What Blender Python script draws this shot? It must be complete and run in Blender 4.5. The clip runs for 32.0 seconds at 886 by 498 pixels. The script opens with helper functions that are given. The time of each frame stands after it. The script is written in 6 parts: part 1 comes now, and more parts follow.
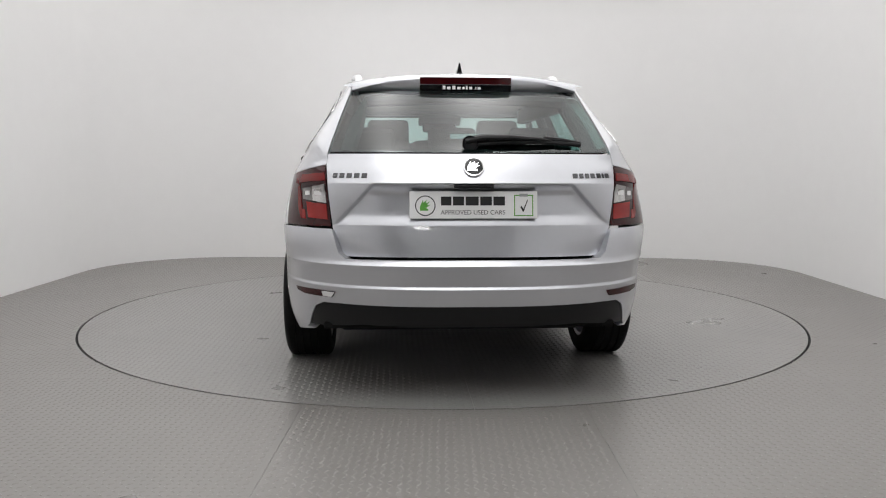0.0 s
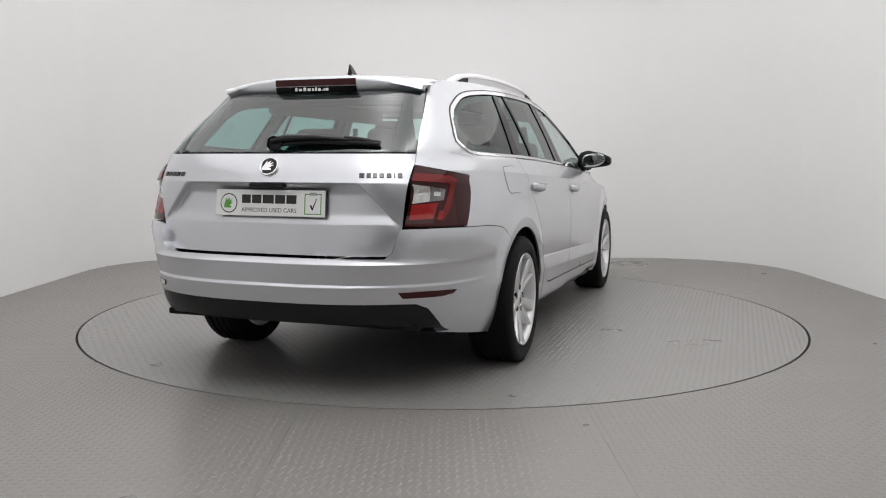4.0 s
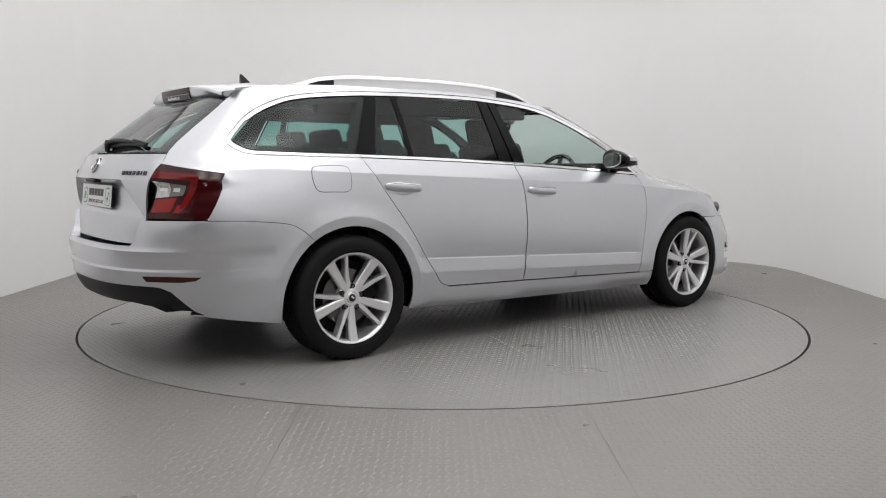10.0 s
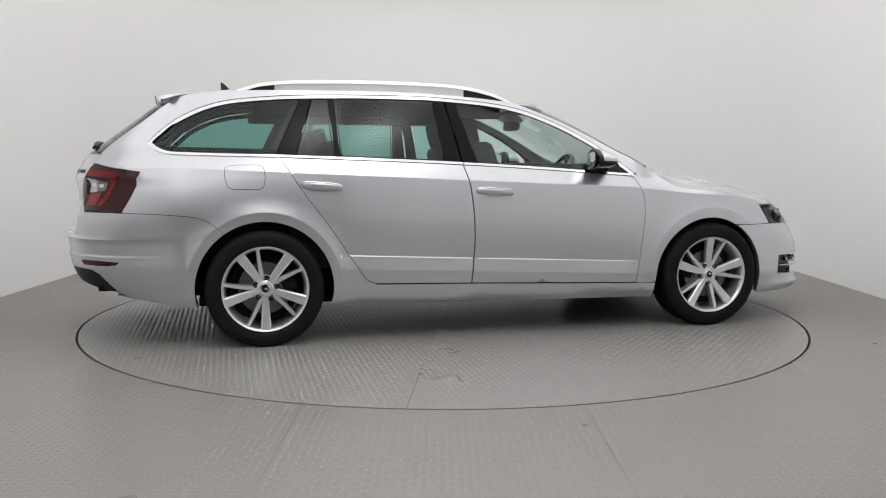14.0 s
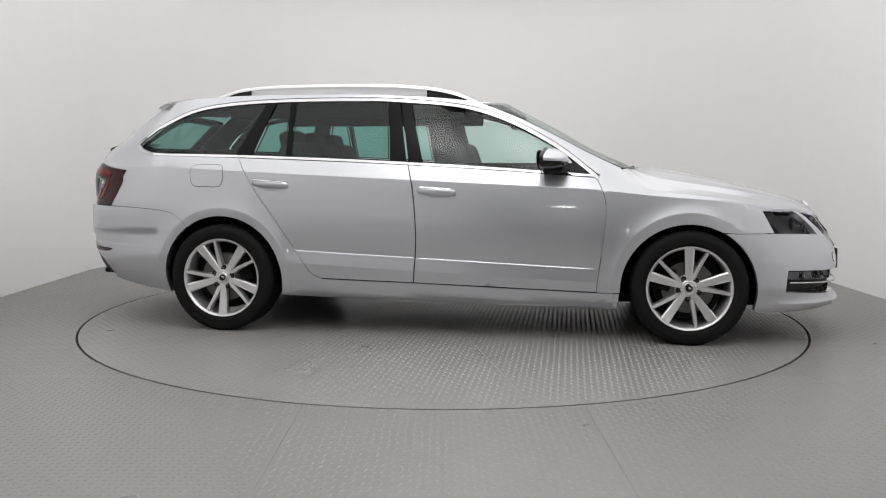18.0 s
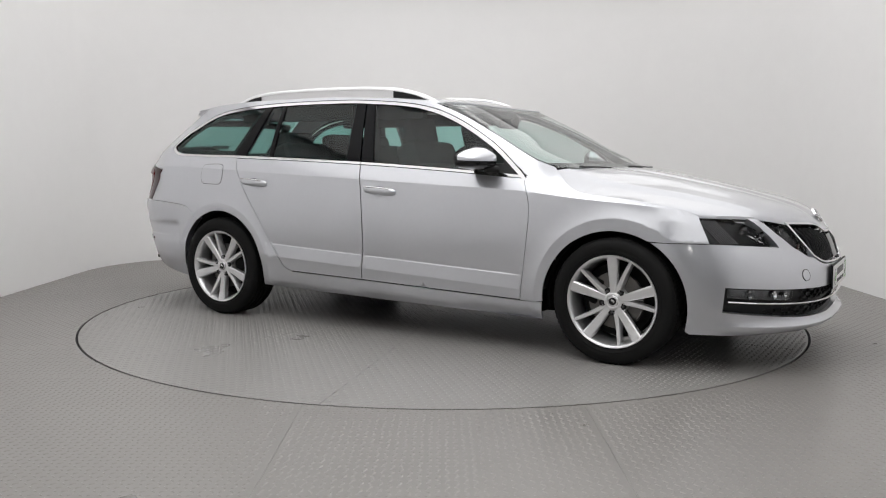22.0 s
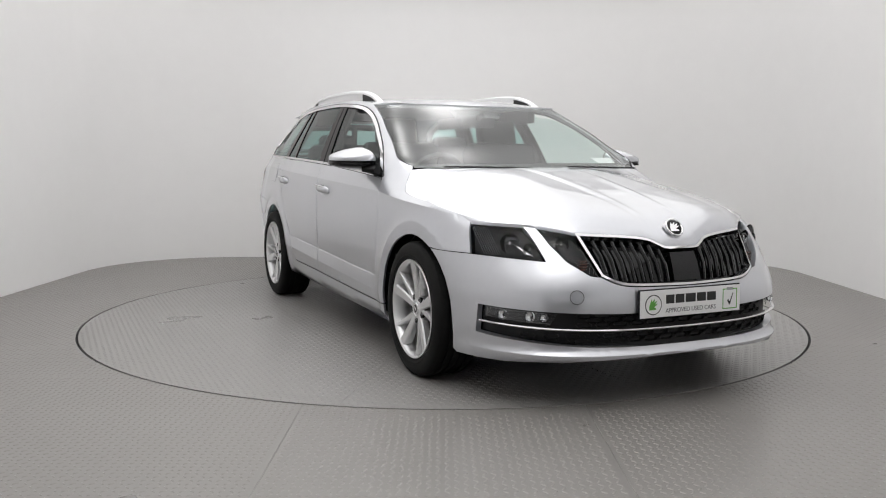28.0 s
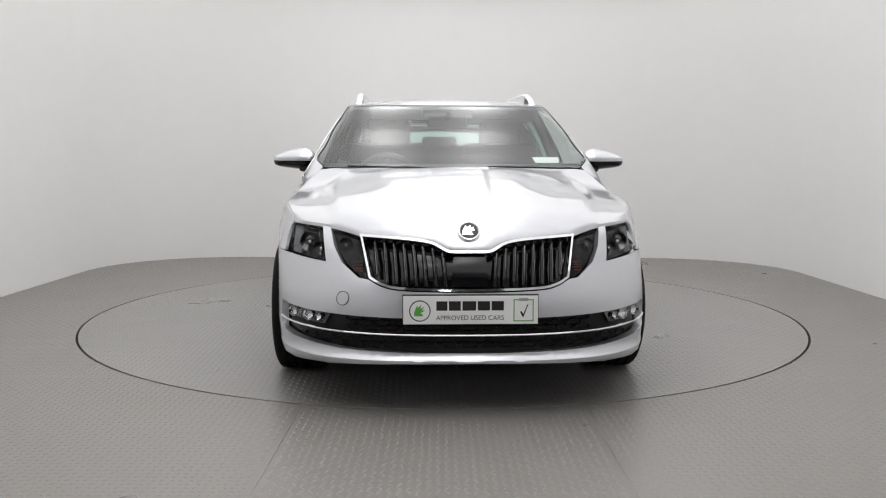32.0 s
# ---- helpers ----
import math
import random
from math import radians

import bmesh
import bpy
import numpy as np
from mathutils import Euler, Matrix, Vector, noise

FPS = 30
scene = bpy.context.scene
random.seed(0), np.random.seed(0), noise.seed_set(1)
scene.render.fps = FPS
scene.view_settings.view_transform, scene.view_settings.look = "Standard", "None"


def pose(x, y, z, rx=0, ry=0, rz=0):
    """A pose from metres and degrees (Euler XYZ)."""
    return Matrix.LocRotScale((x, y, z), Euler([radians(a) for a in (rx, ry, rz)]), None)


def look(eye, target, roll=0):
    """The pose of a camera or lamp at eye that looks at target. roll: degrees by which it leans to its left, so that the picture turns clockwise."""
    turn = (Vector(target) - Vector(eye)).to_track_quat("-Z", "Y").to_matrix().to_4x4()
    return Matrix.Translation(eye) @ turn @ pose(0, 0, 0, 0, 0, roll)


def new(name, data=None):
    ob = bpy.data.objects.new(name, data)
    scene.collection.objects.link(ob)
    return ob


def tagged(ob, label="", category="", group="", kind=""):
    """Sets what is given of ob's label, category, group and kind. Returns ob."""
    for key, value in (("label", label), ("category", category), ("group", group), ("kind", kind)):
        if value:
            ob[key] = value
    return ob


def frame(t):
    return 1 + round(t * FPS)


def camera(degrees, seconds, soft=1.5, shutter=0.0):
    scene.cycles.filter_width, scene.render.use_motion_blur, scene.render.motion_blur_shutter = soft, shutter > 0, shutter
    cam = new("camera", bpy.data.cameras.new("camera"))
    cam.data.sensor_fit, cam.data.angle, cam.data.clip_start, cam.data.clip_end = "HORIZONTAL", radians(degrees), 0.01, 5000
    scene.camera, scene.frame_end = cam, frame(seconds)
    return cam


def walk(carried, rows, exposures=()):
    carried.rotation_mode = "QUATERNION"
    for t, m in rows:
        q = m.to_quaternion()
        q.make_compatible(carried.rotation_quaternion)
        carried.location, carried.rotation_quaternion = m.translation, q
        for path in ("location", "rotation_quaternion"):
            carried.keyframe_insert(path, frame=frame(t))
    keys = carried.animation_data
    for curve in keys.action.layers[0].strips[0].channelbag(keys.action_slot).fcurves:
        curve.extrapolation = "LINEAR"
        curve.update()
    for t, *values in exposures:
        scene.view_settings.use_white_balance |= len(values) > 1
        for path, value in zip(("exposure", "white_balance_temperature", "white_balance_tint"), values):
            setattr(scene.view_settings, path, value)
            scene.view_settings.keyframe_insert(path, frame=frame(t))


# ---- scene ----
from mathutils.geometry import delaunay_2d_cdt

# ---- camera: it stands still before the turntable ----
EYE = Vector((0.0, -5.634, 1.0066))
TILT, ROLL, PAN = radians(-5.9216), 0.146, radians(-0.019)
AIM = EYE + Vector((math.sin(PAN) * math.cos(TILT), math.cos(PAN) * math.cos(TILT), math.sin(TILT)))
cam = camera(55.205, 32.0, soft=1.1)
walk(cam, [(0.0, look(EYE, AIM, ROLL)), (32.0, look(EYE, AIM, ROLL))])

# ---- world and exposure ----
world = bpy.data.worlds.new("studio")
scene.world = world
world.use_nodes = True
world.node_tree.nodes["Background"].inputs[0].default_value = (0.5, 0.5, 0.5, 1)
world.node_tree.nodes["Background"].inputs[1].default_value = 0.01
scene.view_settings.exposure = 0.0


# ---- materials ----
def mat(name, color, rough=0.5, metal=0.0, coat=0.0, coat_rough=0.03, spec=0.5, emit=0.0, noise_scale=0.0, noise_amount=0.0,
        bump=0.0, bump_scale=200.0, rough_var=0.0, aniso=0.0):
    """A Principled material with colour and gloss variation at two scales and a fine relief."""
    m = bpy.data.materials.new(name)
    m.use_nodes = True
    nt = m.node_tree
    b = nt.nodes["Principled BSDF"]
    b.inputs["Base Color"].default_value = (*color, 1)
    b.inputs["Roughness"].default_value = rough
    b.inputs["Metallic"].default_value = metal
    b.inputs["Coat Weight"].default_value = coat
    b.inputs["Coat Roughness"].default_value = coat_rough
    b.inputs["Specular IOR Level"].default_value = spec
    if emit:
        b.inputs["Emission Color"].default_value = (*color, 1)
        b.inputs["Emission Strength"].default_value = emit
    if noise_amount or rough_var or bump:
        tc = nt.nodes.new("ShaderNodeTexCoord")
    if noise_amount:
        n1 = nt.nodes.new("ShaderNodeTexNoise")
        n1.inputs["Scale"].default_value = noise_scale
        n1.inputs["Detail"].default_value = 6
        nt.links.new(tc.outputs["Object"], n1.inputs["Vector"])
        n2 = nt.nodes.new("ShaderNodeTexNoise")
        n2.inputs["Scale"].default_value = noise_scale * 14
        n2.inputs["Detail"].default_value = 3
        nt.links.new(tc.outputs["Object"], n2.inputs["Vector"])
        add = nt.nodes.new("ShaderNodeMath")
        add.operation = "ADD"
        nt.links.new(n1.outputs["Fac"], add.inputs[0])
        nt.links.new(n2.outputs["Fac"], add.inputs[1])
        mr = nt.nodes.new("ShaderNodeMapRange")
        mr.inputs["From Min"].default_value, mr.inputs["From Max"].default_value = 0.6, 1.4
        mr.inputs["To Min"].default_value, mr.inputs["To Max"].default_value = 1 - noise_amount, 1 + noise_amount
        nt.links.new(add.outputs[0], mr.inputs["Value"])
        mul = nt.nodes.new("ShaderNodeVectorMath")
        mul.operation = "SCALE"
        mul.inputs[0].default_value = color
        nt.links.new(mr.outputs[0], mul.inputs["Scale"])
        nt.links.new(mul.outputs[0], b.inputs["Base Color"])
        if rough_var:
            mr2 = nt.nodes.new("ShaderNodeMapRange")
            mr2.inputs["From Min"].default_value, mr2.inputs["From Max"].default_value = 0.6, 1.4
            mr2.inputs["To Min"].default_value, mr2.inputs["To Max"].default_value = rough - rough_var, rough + rough_var
            nt.links.new(add.outputs[0], mr2.inputs["Value"])
            nt.links.new(mr2.outputs[0], b.inputs["Roughness"])
    if bump:
        n3 = nt.nodes.new("ShaderNodeTexNoise")
        n3.inputs["Scale"].default_value = bump_scale
        n3.inputs["Detail"].default_value = 4
        nt.links.new(tc.outputs["Object"], n3.inputs["Vector"])
        bp = nt.nodes.new("ShaderNodeBump")
        bp.inputs["Strength"].default_value = bump
        bp.inputs["Distance"].default_value = 0.002
        nt.links.new(n3.outputs["Fac"], bp.inputs["Height"])
        nt.links.new(bp.outputs[0], b.inputs["Normal"])
    return m


def math_node(nt, op, a, b=None, c=None):
    n = nt.nodes.new("ShaderNodeMath")
    n.operation = op
    for i, v in enumerate((a, b, c)):
        if v is None:
            continue
        if isinstance(v, (int, float)):
            n.inputs[i].default_value = v
        else:
            nt.links.new(v, n.inputs[i])
    return n.outputs[0]


def glass_mat(name, tint, gloss=0.08, rough=0.0, most=1.0):
    """A thin pane: tinted clear glass whose gloss grows towards a grazing look, alike from both sides."""
    m = bpy.data.materials.new(name)
    m.use_nodes = True
    nt = m.node_tree
    nt.nodes.remove(nt.nodes["Principled BSDF"])
    out = nt.nodes["Material Output"]
    tr = nt.nodes.new("ShaderNodeBsdfTransparent")
    tr.inputs[0].default_value = (*tint, 1)
    gl = nt.nodes.new("ShaderNodeBsdfAnisotropic")
    gl.inputs["Roughness"].default_value = rough
    lw = nt.nodes.new("ShaderNodeLayerWeight")
    lw.inputs["Blend"].default_value = 0.5
    edge = math_node(nt, "POWER", lw.outputs["Facing"], 5.0)
    mx = nt.nodes.new("ShaderNodeMixShader")
    nt.links.new(math_node(nt, "MULTIPLY_ADD", edge, most - gloss, gloss), mx.inputs[0])
    nt.links.new(tr.outputs[0], mx.inputs[1])
    nt.links.new(gl.outputs[0], mx.inputs[2])
    nt.links.new(mx.outputs[0], out.inputs[0])
    return m


def tread_plate(name, color, rough, lozenge=1.0, cell=0.030, height=0.006, turn=0.0):
    """Painted chequer plate; lozenge: how much of the tread the relief itself draws."""
    m = bpy.data.materials.new(name)
    m.use_nodes = True
    nt = m.node_tree
    b = nt.nodes["Principled BSDF"]
    tc = nt.nodes.new("ShaderNodeTexCoord")
    mp = nt.nodes.new("ShaderNodeMapping")
    mp.inputs["Rotation"].default_value = (0, 0, radians(turn))
    nt.links.new(tc.outputs["Object"], mp.inputs["Vector"])
    sp = nt.nodes.new("ShaderNodeSeparateXYZ")
    nt.links.new(mp.outputs[0], sp.inputs[0])
    gx = math_node(nt, "DIVIDE", sp.outputs[0], cell)
    gy = math_node(nt, "DIVIDE", sp.outputs[1], cell)
    par = math_node(nt, "FLOORED_MODULO", math_node(nt, "ADD", math_node(nt, "FLOOR", gx), math_node(nt, "FLOOR", gy)), 2.0)
    sgn = math_node(nt, "SUBTRACT", math_node(nt, "MULTIPLY", par, 2.0), 1.0)
    fx = math_node(nt, "SUBTRACT", math_node(nt, "FRACT", gx), 0.5)
    fy = math_node(nt, "MULTIPLY", math_node(nt, "SUBTRACT", math_node(nt, "FRACT", gy), 0.5), sgn)
    u = math_node(nt, "MULTIPLY", math_node(nt, "ADD", fx, fy), 0.7071)
    v = math_node(nt, "MULTIPLY", math_node(nt, "SUBTRACT", fx, fy), 0.7071)
    u2 = math_node(nt, "POWER", math_node(nt, "DIVIDE", math_node(nt, "ABSOLUTE", u), 0.50), 2.0)
    v2 = math_node(nt, "POWER", math_node(nt, "DIVIDE", math_node(nt, "ABSOLUTE", v), 0.17), 2.0)
    h = math_node(nt, "MAXIMUM", math_node(nt, "SUBTRACT", 1.0, math_node(nt, "ADD", u2, v2)), 0.0)
    h = math_node(nt, "MULTIPLY", math_node(nt, "POWER", h, 0.6), lozenge)
    n1 = nt.nodes.new("ShaderNodeTexNoise")
    n1.inputs["Scale"].default_value, n1.inputs["Detail"].default_value = 1.3, 5
    nt.links.new(tc.outputs["Object"], n1.inputs["Vector"])
    n2 = nt.nodes.new("ShaderNodeTexNoise")
    n2.inputs["Scale"].default_value, n2.inputs["Detail"].default_value = 45, 4
    nt.links.new(tc.outputs["Object"], n2.inputs["Vector"])
    bp = nt.nodes.new("ShaderNodeBump")
    bp.inputs["Strength"].default_value, bp.inputs["Distance"].default_value = 1.0, height
    hh = math_node(nt, "ADD", h, math_node(nt, "MULTIPLY", n2.outputs["Fac"], 0.04))
    nt.links.new(hh, bp.inputs["Height"])
    nt.links.new(bp.outputs[0], b.inputs["Normal"])
    mix = nt.nodes.new("ShaderNodeMix")
    mix.data_type = "RGBA"
    mix.inputs["A"].default_value = (*[c * 0.93 for c in color], 1)
    mix.inputs["B"].default_value = (*[c * 1.07 for c in color], 1)
    nt.links.new(math_node(nt, "ADD", math_node(nt, "MULTIPLY", n1.outputs["Fac"], 0.7), math_node(nt, "MULTIPLY", n2.outputs["Fac"], 0.3)), mix.inputs["Factor"])
    # lozenges lightened in colour, which paints in the light their relief catches
    lozenge_lift = nt.nodes.new("ShaderNodeVectorMath")
    lozenge_lift.operation = "SCALE"
    nt.links.new(mix.outputs["Result"], lozenge_lift.inputs[0])
    nt.links.new(math_node(nt, "ADD", math_node(nt, "MULTIPLY", h, 0.16), 0.95), lozenge_lift.inputs["Scale"])
    nt.links.new(lozenge_lift.outputs[0], b.inputs["Base Color"])
    r = nt.nodes.new("ShaderNodeMapRange")
    r.inputs["To Min"].default_value, r.inputs["To Max"].default_value = rough - 0.08, rough + 0.08
    nt.links.new(n1.outputs["Fac"], r.inputs["Value"])
    nt.links.new(r.outputs[0], b.inputs["Roughness"])
    return m


WALL = mat("wall_paint", (0.89, 0.883, 0.88), 0.6, noise_scale=0.5, noise_amount=0.012, bump=0.02, bump_scale=60)
CEIL = mat("ceiling_paint", (0.8, 0.8, 0.8), 0.7, noise_scale=0.5, noise_amount=0.01)
PLATE = tread_plate("floor_plate_paint", (0.242, 0.231, 0.219), 0.30, 0.0)
# paler than PLATE: the lit look of raised treads put into the colour
TREAD = tread_plate("pale_tread_paint", (0.284, 0.271, 0.257), 0.30, 0.0)
PLATE_FAR = tread_plate("far_plate_paint", (0.265, 0.253, 0.240), 0.30)
DARKWALL = mat("grey_wall_paint", (0.88, 0.88, 0.88), 0.7, noise_scale=0.8, noise_amount=0.05)
# for the added panel behind the camera that darkens the car's reflections
DARK_PANEL = mat("dark_panel_paint", (0.03, 0.03, 0.033), 0.6, noise_scale=3, noise_amount=0.1)
DIM = mat("grey_paint", (0.45, 0.45, 0.45), 0.8, noise_scale=2, noise_amount=0.1)
DISC = tread_plate("disc_plate_paint", (0.272, 0.264, 0.255), 0.30, 0.0)
# paler than DISC, with the treads' lit look again in the colour
DISC_TREAD = tread_plate("pale_disc_tread", (0.318, 0.309, 0.298), 0.30, 0.0)
SEAM = mat("seam_dirt", (0.09, 0.085, 0.08), 0.9)
GAP = mat("gap_rubber", (0.02, 0.02, 0.02), 0.8)
PAINT = mat("silver_paint", (0.62, 0.630, 0.668), 0.32, metal=0.88, coat=1.0, coat_rough=0.03, noise_scale=3, noise_amount=0.015, bump=0.012, bump_scale=900)
CHROME = mat("chrome", (0.78, 0.78, 0.79), 0.08, metal=1.0)
SATIN = mat("satin_aluminium", (0.86, 0.86, 0.87), 0.38, metal=0.85, noise_scale=8, noise_amount=0.02)
ALLOY = mat("alloy_silver", (0.74, 0.74, 0.75), 0.32, metal=0.8, coat=0.6, noise_scale=12, noise_amount=0.03)
BLACK = mat("black_plastic", (0.011, 0.011, 0.012), 0.45, spec=0.25, noise_scale=20, noise_amount=0.1, bump=0.05, bump_scale=600)
GLOSSBLACK = mat("gloss_black", (0.005, 0.005, 0.006), 0.08, spec=0.4)
DARKTRIM = mat("pillar_black", (0.005, 0.005, 0.006), 0.15, spec=0.12)
RUBBER = mat("tyre_rubber", (0.007, 0.007, 0.007), 0.68, spec=0.18, noise_scale=15, noise_amount=0.15, bump=0.25, bump_scale=260, rough_var=0.06)
UNDER = mat("underbody", (0.008, 0.008, 0.008), 0.8, spec=0.15, noise_scale=6, noise_amount=0.2)
STEEL = mat("brake_steel", (0.14, 0.135, 0.13), 0.35, metal=1.0, noise_scale=10, noise_amount=0.1)
GLASS = glass_mat("green_glass", (0.76, 0.89, 0.86), 0.05)
REARGLASS = glass_mat("tinted_glass", (0.38, 0.62, 0.585), 0.045)
SCREEN = glass_mat("windscreen_glass", (0.88, 0.94, 0.92), 0.12)
BACKGLASS = glass_mat("rear_window_glass", (0.45, 0.66, 0.63), 0.13)
LENS = glass_mat("clear_lens", (0.94, 0.95, 0.96), 0.015, most=0.25)
REDLENS = mat("red_lens", (0.16, 0.006, 0.006), 0.06, spec=0.4)
DARKRED = mat("dark_red_lens", (0.036, 0.002, 0.003), 0.05, spec=0.4)
REDGLOW = mat("bright_red_lens", (0.26, 0.010, 0.009), 0.1, spec=0.5)
SMOKE = mat("smoked_reflector", (0.008, 0.008, 0.009), 0.25, spec=0.15, noise_scale=60, noise_amount=0.3)
AMBER = mat("amber_lens", (0.07, 0.02, 0.012), 0.3)
WHITE = mat("white_plate", (0.80, 0.80, 0.80), 0.3, coat=0.3)
INK = mat("black_ink", (0.012, 0.012, 0.012), 0.4)
GREEN = mat("green_ink", (0.10, 0.34, 0.05), 0.4)
GREY = mat("grey_ink", (0.32, 0.33, 0.33), 0.4)
CLOTH = mat("seat_cloth", (0.018, 0.018, 0.020), 0.85, noise_scale=30, noise_amount=0.15, bump=0.2, bump_scale=500)
TRIM = mat("interior_plastic", (0.014, 0.014, 0.015), 0.6, spec=0.25, noise_scale=20, noise_amount=0.08)
LINER = mat("headliner_cloth", (0.42, 0.42, 0.41), 0.9, noise_scale=20, noise_amount=0.05)


# ---- building helpers ----
def mesh_object(name, verts, faces, material, parent=None, label="", smooth=True, normals=None):
    me = bpy.data.meshes.new(name)
    me.from_pydata([tuple(v) for v in verts], [], faces)
    me.materials.append(material)
    if smooth:
        me.shade_smooth()
    if normals is not None:
        me.normals_split_custom_set_from_vertices([tuple(n) for n in normals])
    ob = new(name, me)
    if parent is not None:
        ob.parent = parent
    if label:
        ob["label"] = label
    return ob


def part(name, bm, material, parent, label="", smooth=True, angle=35):
    """One bmesh as one mesh object under a thing or a part."""
    me = bpy.data.meshes.new(name)
    bm.normal_update()
    bm.to_mesh(me)
    bm.free()
    me.materials.append(material)
    if smooth:
        me.shade_smooth()
        me.set_sharp_from_angle(angle=radians(angle))
    ob = new(name, me)
    if parent is not None:
        ob.parent = parent
    if label:
        ob["label"] = label
    return ob


def box_bm(size, at=(0, 0, 0), bevel=0.0, turn=(0, 0, 0), segs=2, taper=None):
    bm = bmesh.new()
    bmesh.ops.create_cube(bm, size=1)
    for v in bm.verts:
        k = 1.0
        if taper and v.co.z > 0:
            k = taper
        v.co = Vector((v.co.x * size[0] * k, v.co.y * size[1] * k, v.co.z * size[2]))
    if bevel:
        bmesh.ops.bevel(bm, geom=bm.edges[:], offset=bevel, segments=segs, profile=0.6, affect="EDGES")
    bm.transform(pose(*at, *turn))
    return bm


def join_bm(*bms):
    out = bmesh.new()
    for b in bms:
        tmp = bpy.data.meshes.new("tmp")
        b.to_mesh(tmp)
        out.from_mesh(tmp)
        bpy.data.meshes.remove(tmp)
        b.free()
    return out


def revolve_bm(profile, axis="y", steps=64, closed=False):
    """profile: (radius, along) pairs turned round the axis."""
    bm = bmesh.new()
    rings = []
    for k in range(steps):
        a = 2 * math.pi * k / steps
        c, s = math.cos(a), math.sin(a)
        ring = []
        for r, h in profile:
            co = (r * c, h, r * s) if axis == "y" else (r * c, r * s, h) if axis == "z" else (h, r * c, r * s)
            ring.append(bm.verts.new(co))
        rings.append(ring)
    n = len(profile)
    for k in range(steps):
        a, b = rings[k], rings[(k + 1) % steps]
        for i in range(n if closed else n - 1):
            j = (i + 1) % n
            f = (a[i], a[j], b[j], b[i])
            bm.faces.new(f)
    bmesh.ops.remove_doubles(bm, verts=bm.verts, dist=1e-6)
    bmesh.ops.recalc_face_normals(bm, faces=bm.faces)
    return bm


def tube_bm(points, radius, sides=10, flat=1.0):
    """A round bar along a path; radius may be a list."""
    bm = bmesh.new()
    pts = [Vector(p) for p in points]
    rings = []
    for i, p in enumerate(pts):
        d = (pts[min(i + 1, len(pts) - 1)] - pts[max(i - 1, 0)]).normalized()
        up = Vector((0, 0, 1)) if abs(d.z) < 0.9 else Vector((1, 0, 0))
        r1 = d.cross(up).normalized()
        r2 = r1.cross(d)
        r = radius[i] if isinstance(radius, (list, tuple)) else radius
        rings.append([bm.verts.new(p + r1 * r * math.cos(2 * math.pi * k / sides) + r2 * r * flat * math.sin(2 * math.pi * k / sides)) for k in range(sides)])
    for a, b in zip(rings, rings[1:]):
        for k in range(sides):
            bm.faces.new((a[k], a[(k + 1) % sides], b[(k + 1) % sides], b[k]))
    bm.faces.new(rings[0][::-1])
    bm.faces.new(rings[-1])
    bmesh.ops.recalc_face_normals(bm, faces=bm.faces)
    return bm


# ---- the studio: a white room with rounded corners ----
ROOM_X, ROOM_BACK, ROOM_FRONT, ROOM_R, ROOM_H = 3.26, 3.20, -6.5, 1.15, 2.92


def room_outline(extra=0.0, steps=14):
    """The room's plan, counterclockwise, from the front wall round."""
    x, r = ROOM_X + extra, ROOM_R + extra
    yb, yf = ROOM_BACK + extra, ROOM_FRONT - extra
    pts = []
    for cx, cy, a0 in ((x - r, yf + r, -90), (x - r, yb - r, 0), (-x + r, yb - r, 90), (-x + r, yf + r, 180)):
        for k in range(steps + 1):
            a = radians(a0 + 90 * k / steps)
            pts.append((cx + r * math.cos(a), cy + r * math.sin(a)))
    return pts


def build_room():
    inner, outer = room_outline(), room_outline(0.12)
    n = len(inner)
    verts, faces, dark = [], [], []
    for p in (inner, outer):
        for z in (0.0, ROOM_H):
            verts += [(x, y, z) for x, y in p]
    for k in range(n):
        j = (k + 1) % n
        to = dark if max(inner[k][1], inner[j][1]) < ROOM_FRONT + ROOM_R + 0.01 else faces
        to += [(k, n + k, n + j, j), (2 * n + k, 2 * n + j, 3 * n + j, 3 * n + k), (n + k, 3 * n + k, 3 * n + j, n + j)]
    wall = mesh_object("wall", verts, faces, WALL)
    wall.data.set_sharp_from_angle(angle=radians(40))
    tagged(wall, "seamless white painted studio wall with rounded corners", "wall", kind="structure")
    # the end behind the camera, with an added dark panel for the car to reflect
    end = mesh_object("wall_front", verts, dark, DARKWALL)
    tagged(end, "plain pale grey end wall of the studio", "wall", kind="structure")
    door = part("door_1", join_bm(*[box_bm((2.7, 0.04, 0.098), (0.0, ROOM_FRONT + 0.02, 0.05 + 0.1 * k), 0.01) for k in range(28)]), DARK_PANEL, None, smooth=False)
    tagged(door, "unseen dark grey slatted panel added in the end wall for dark reflections", "door", kind="structure")
    # ceiling
    ceil = part("ceiling", box_bm((2 * (ROOM_X + 0.12), ROOM_BACK - ROOM_FRONT + 0.24, 0.1), (0, (ROOM_BACK + ROOM_FRONT) / 2, ROOM_H + 0.05)), CEIL, None, smooth=False)
    tagged(ceil, "plain white painted studio ceiling", "ceiling", kind="structure")


build_room()


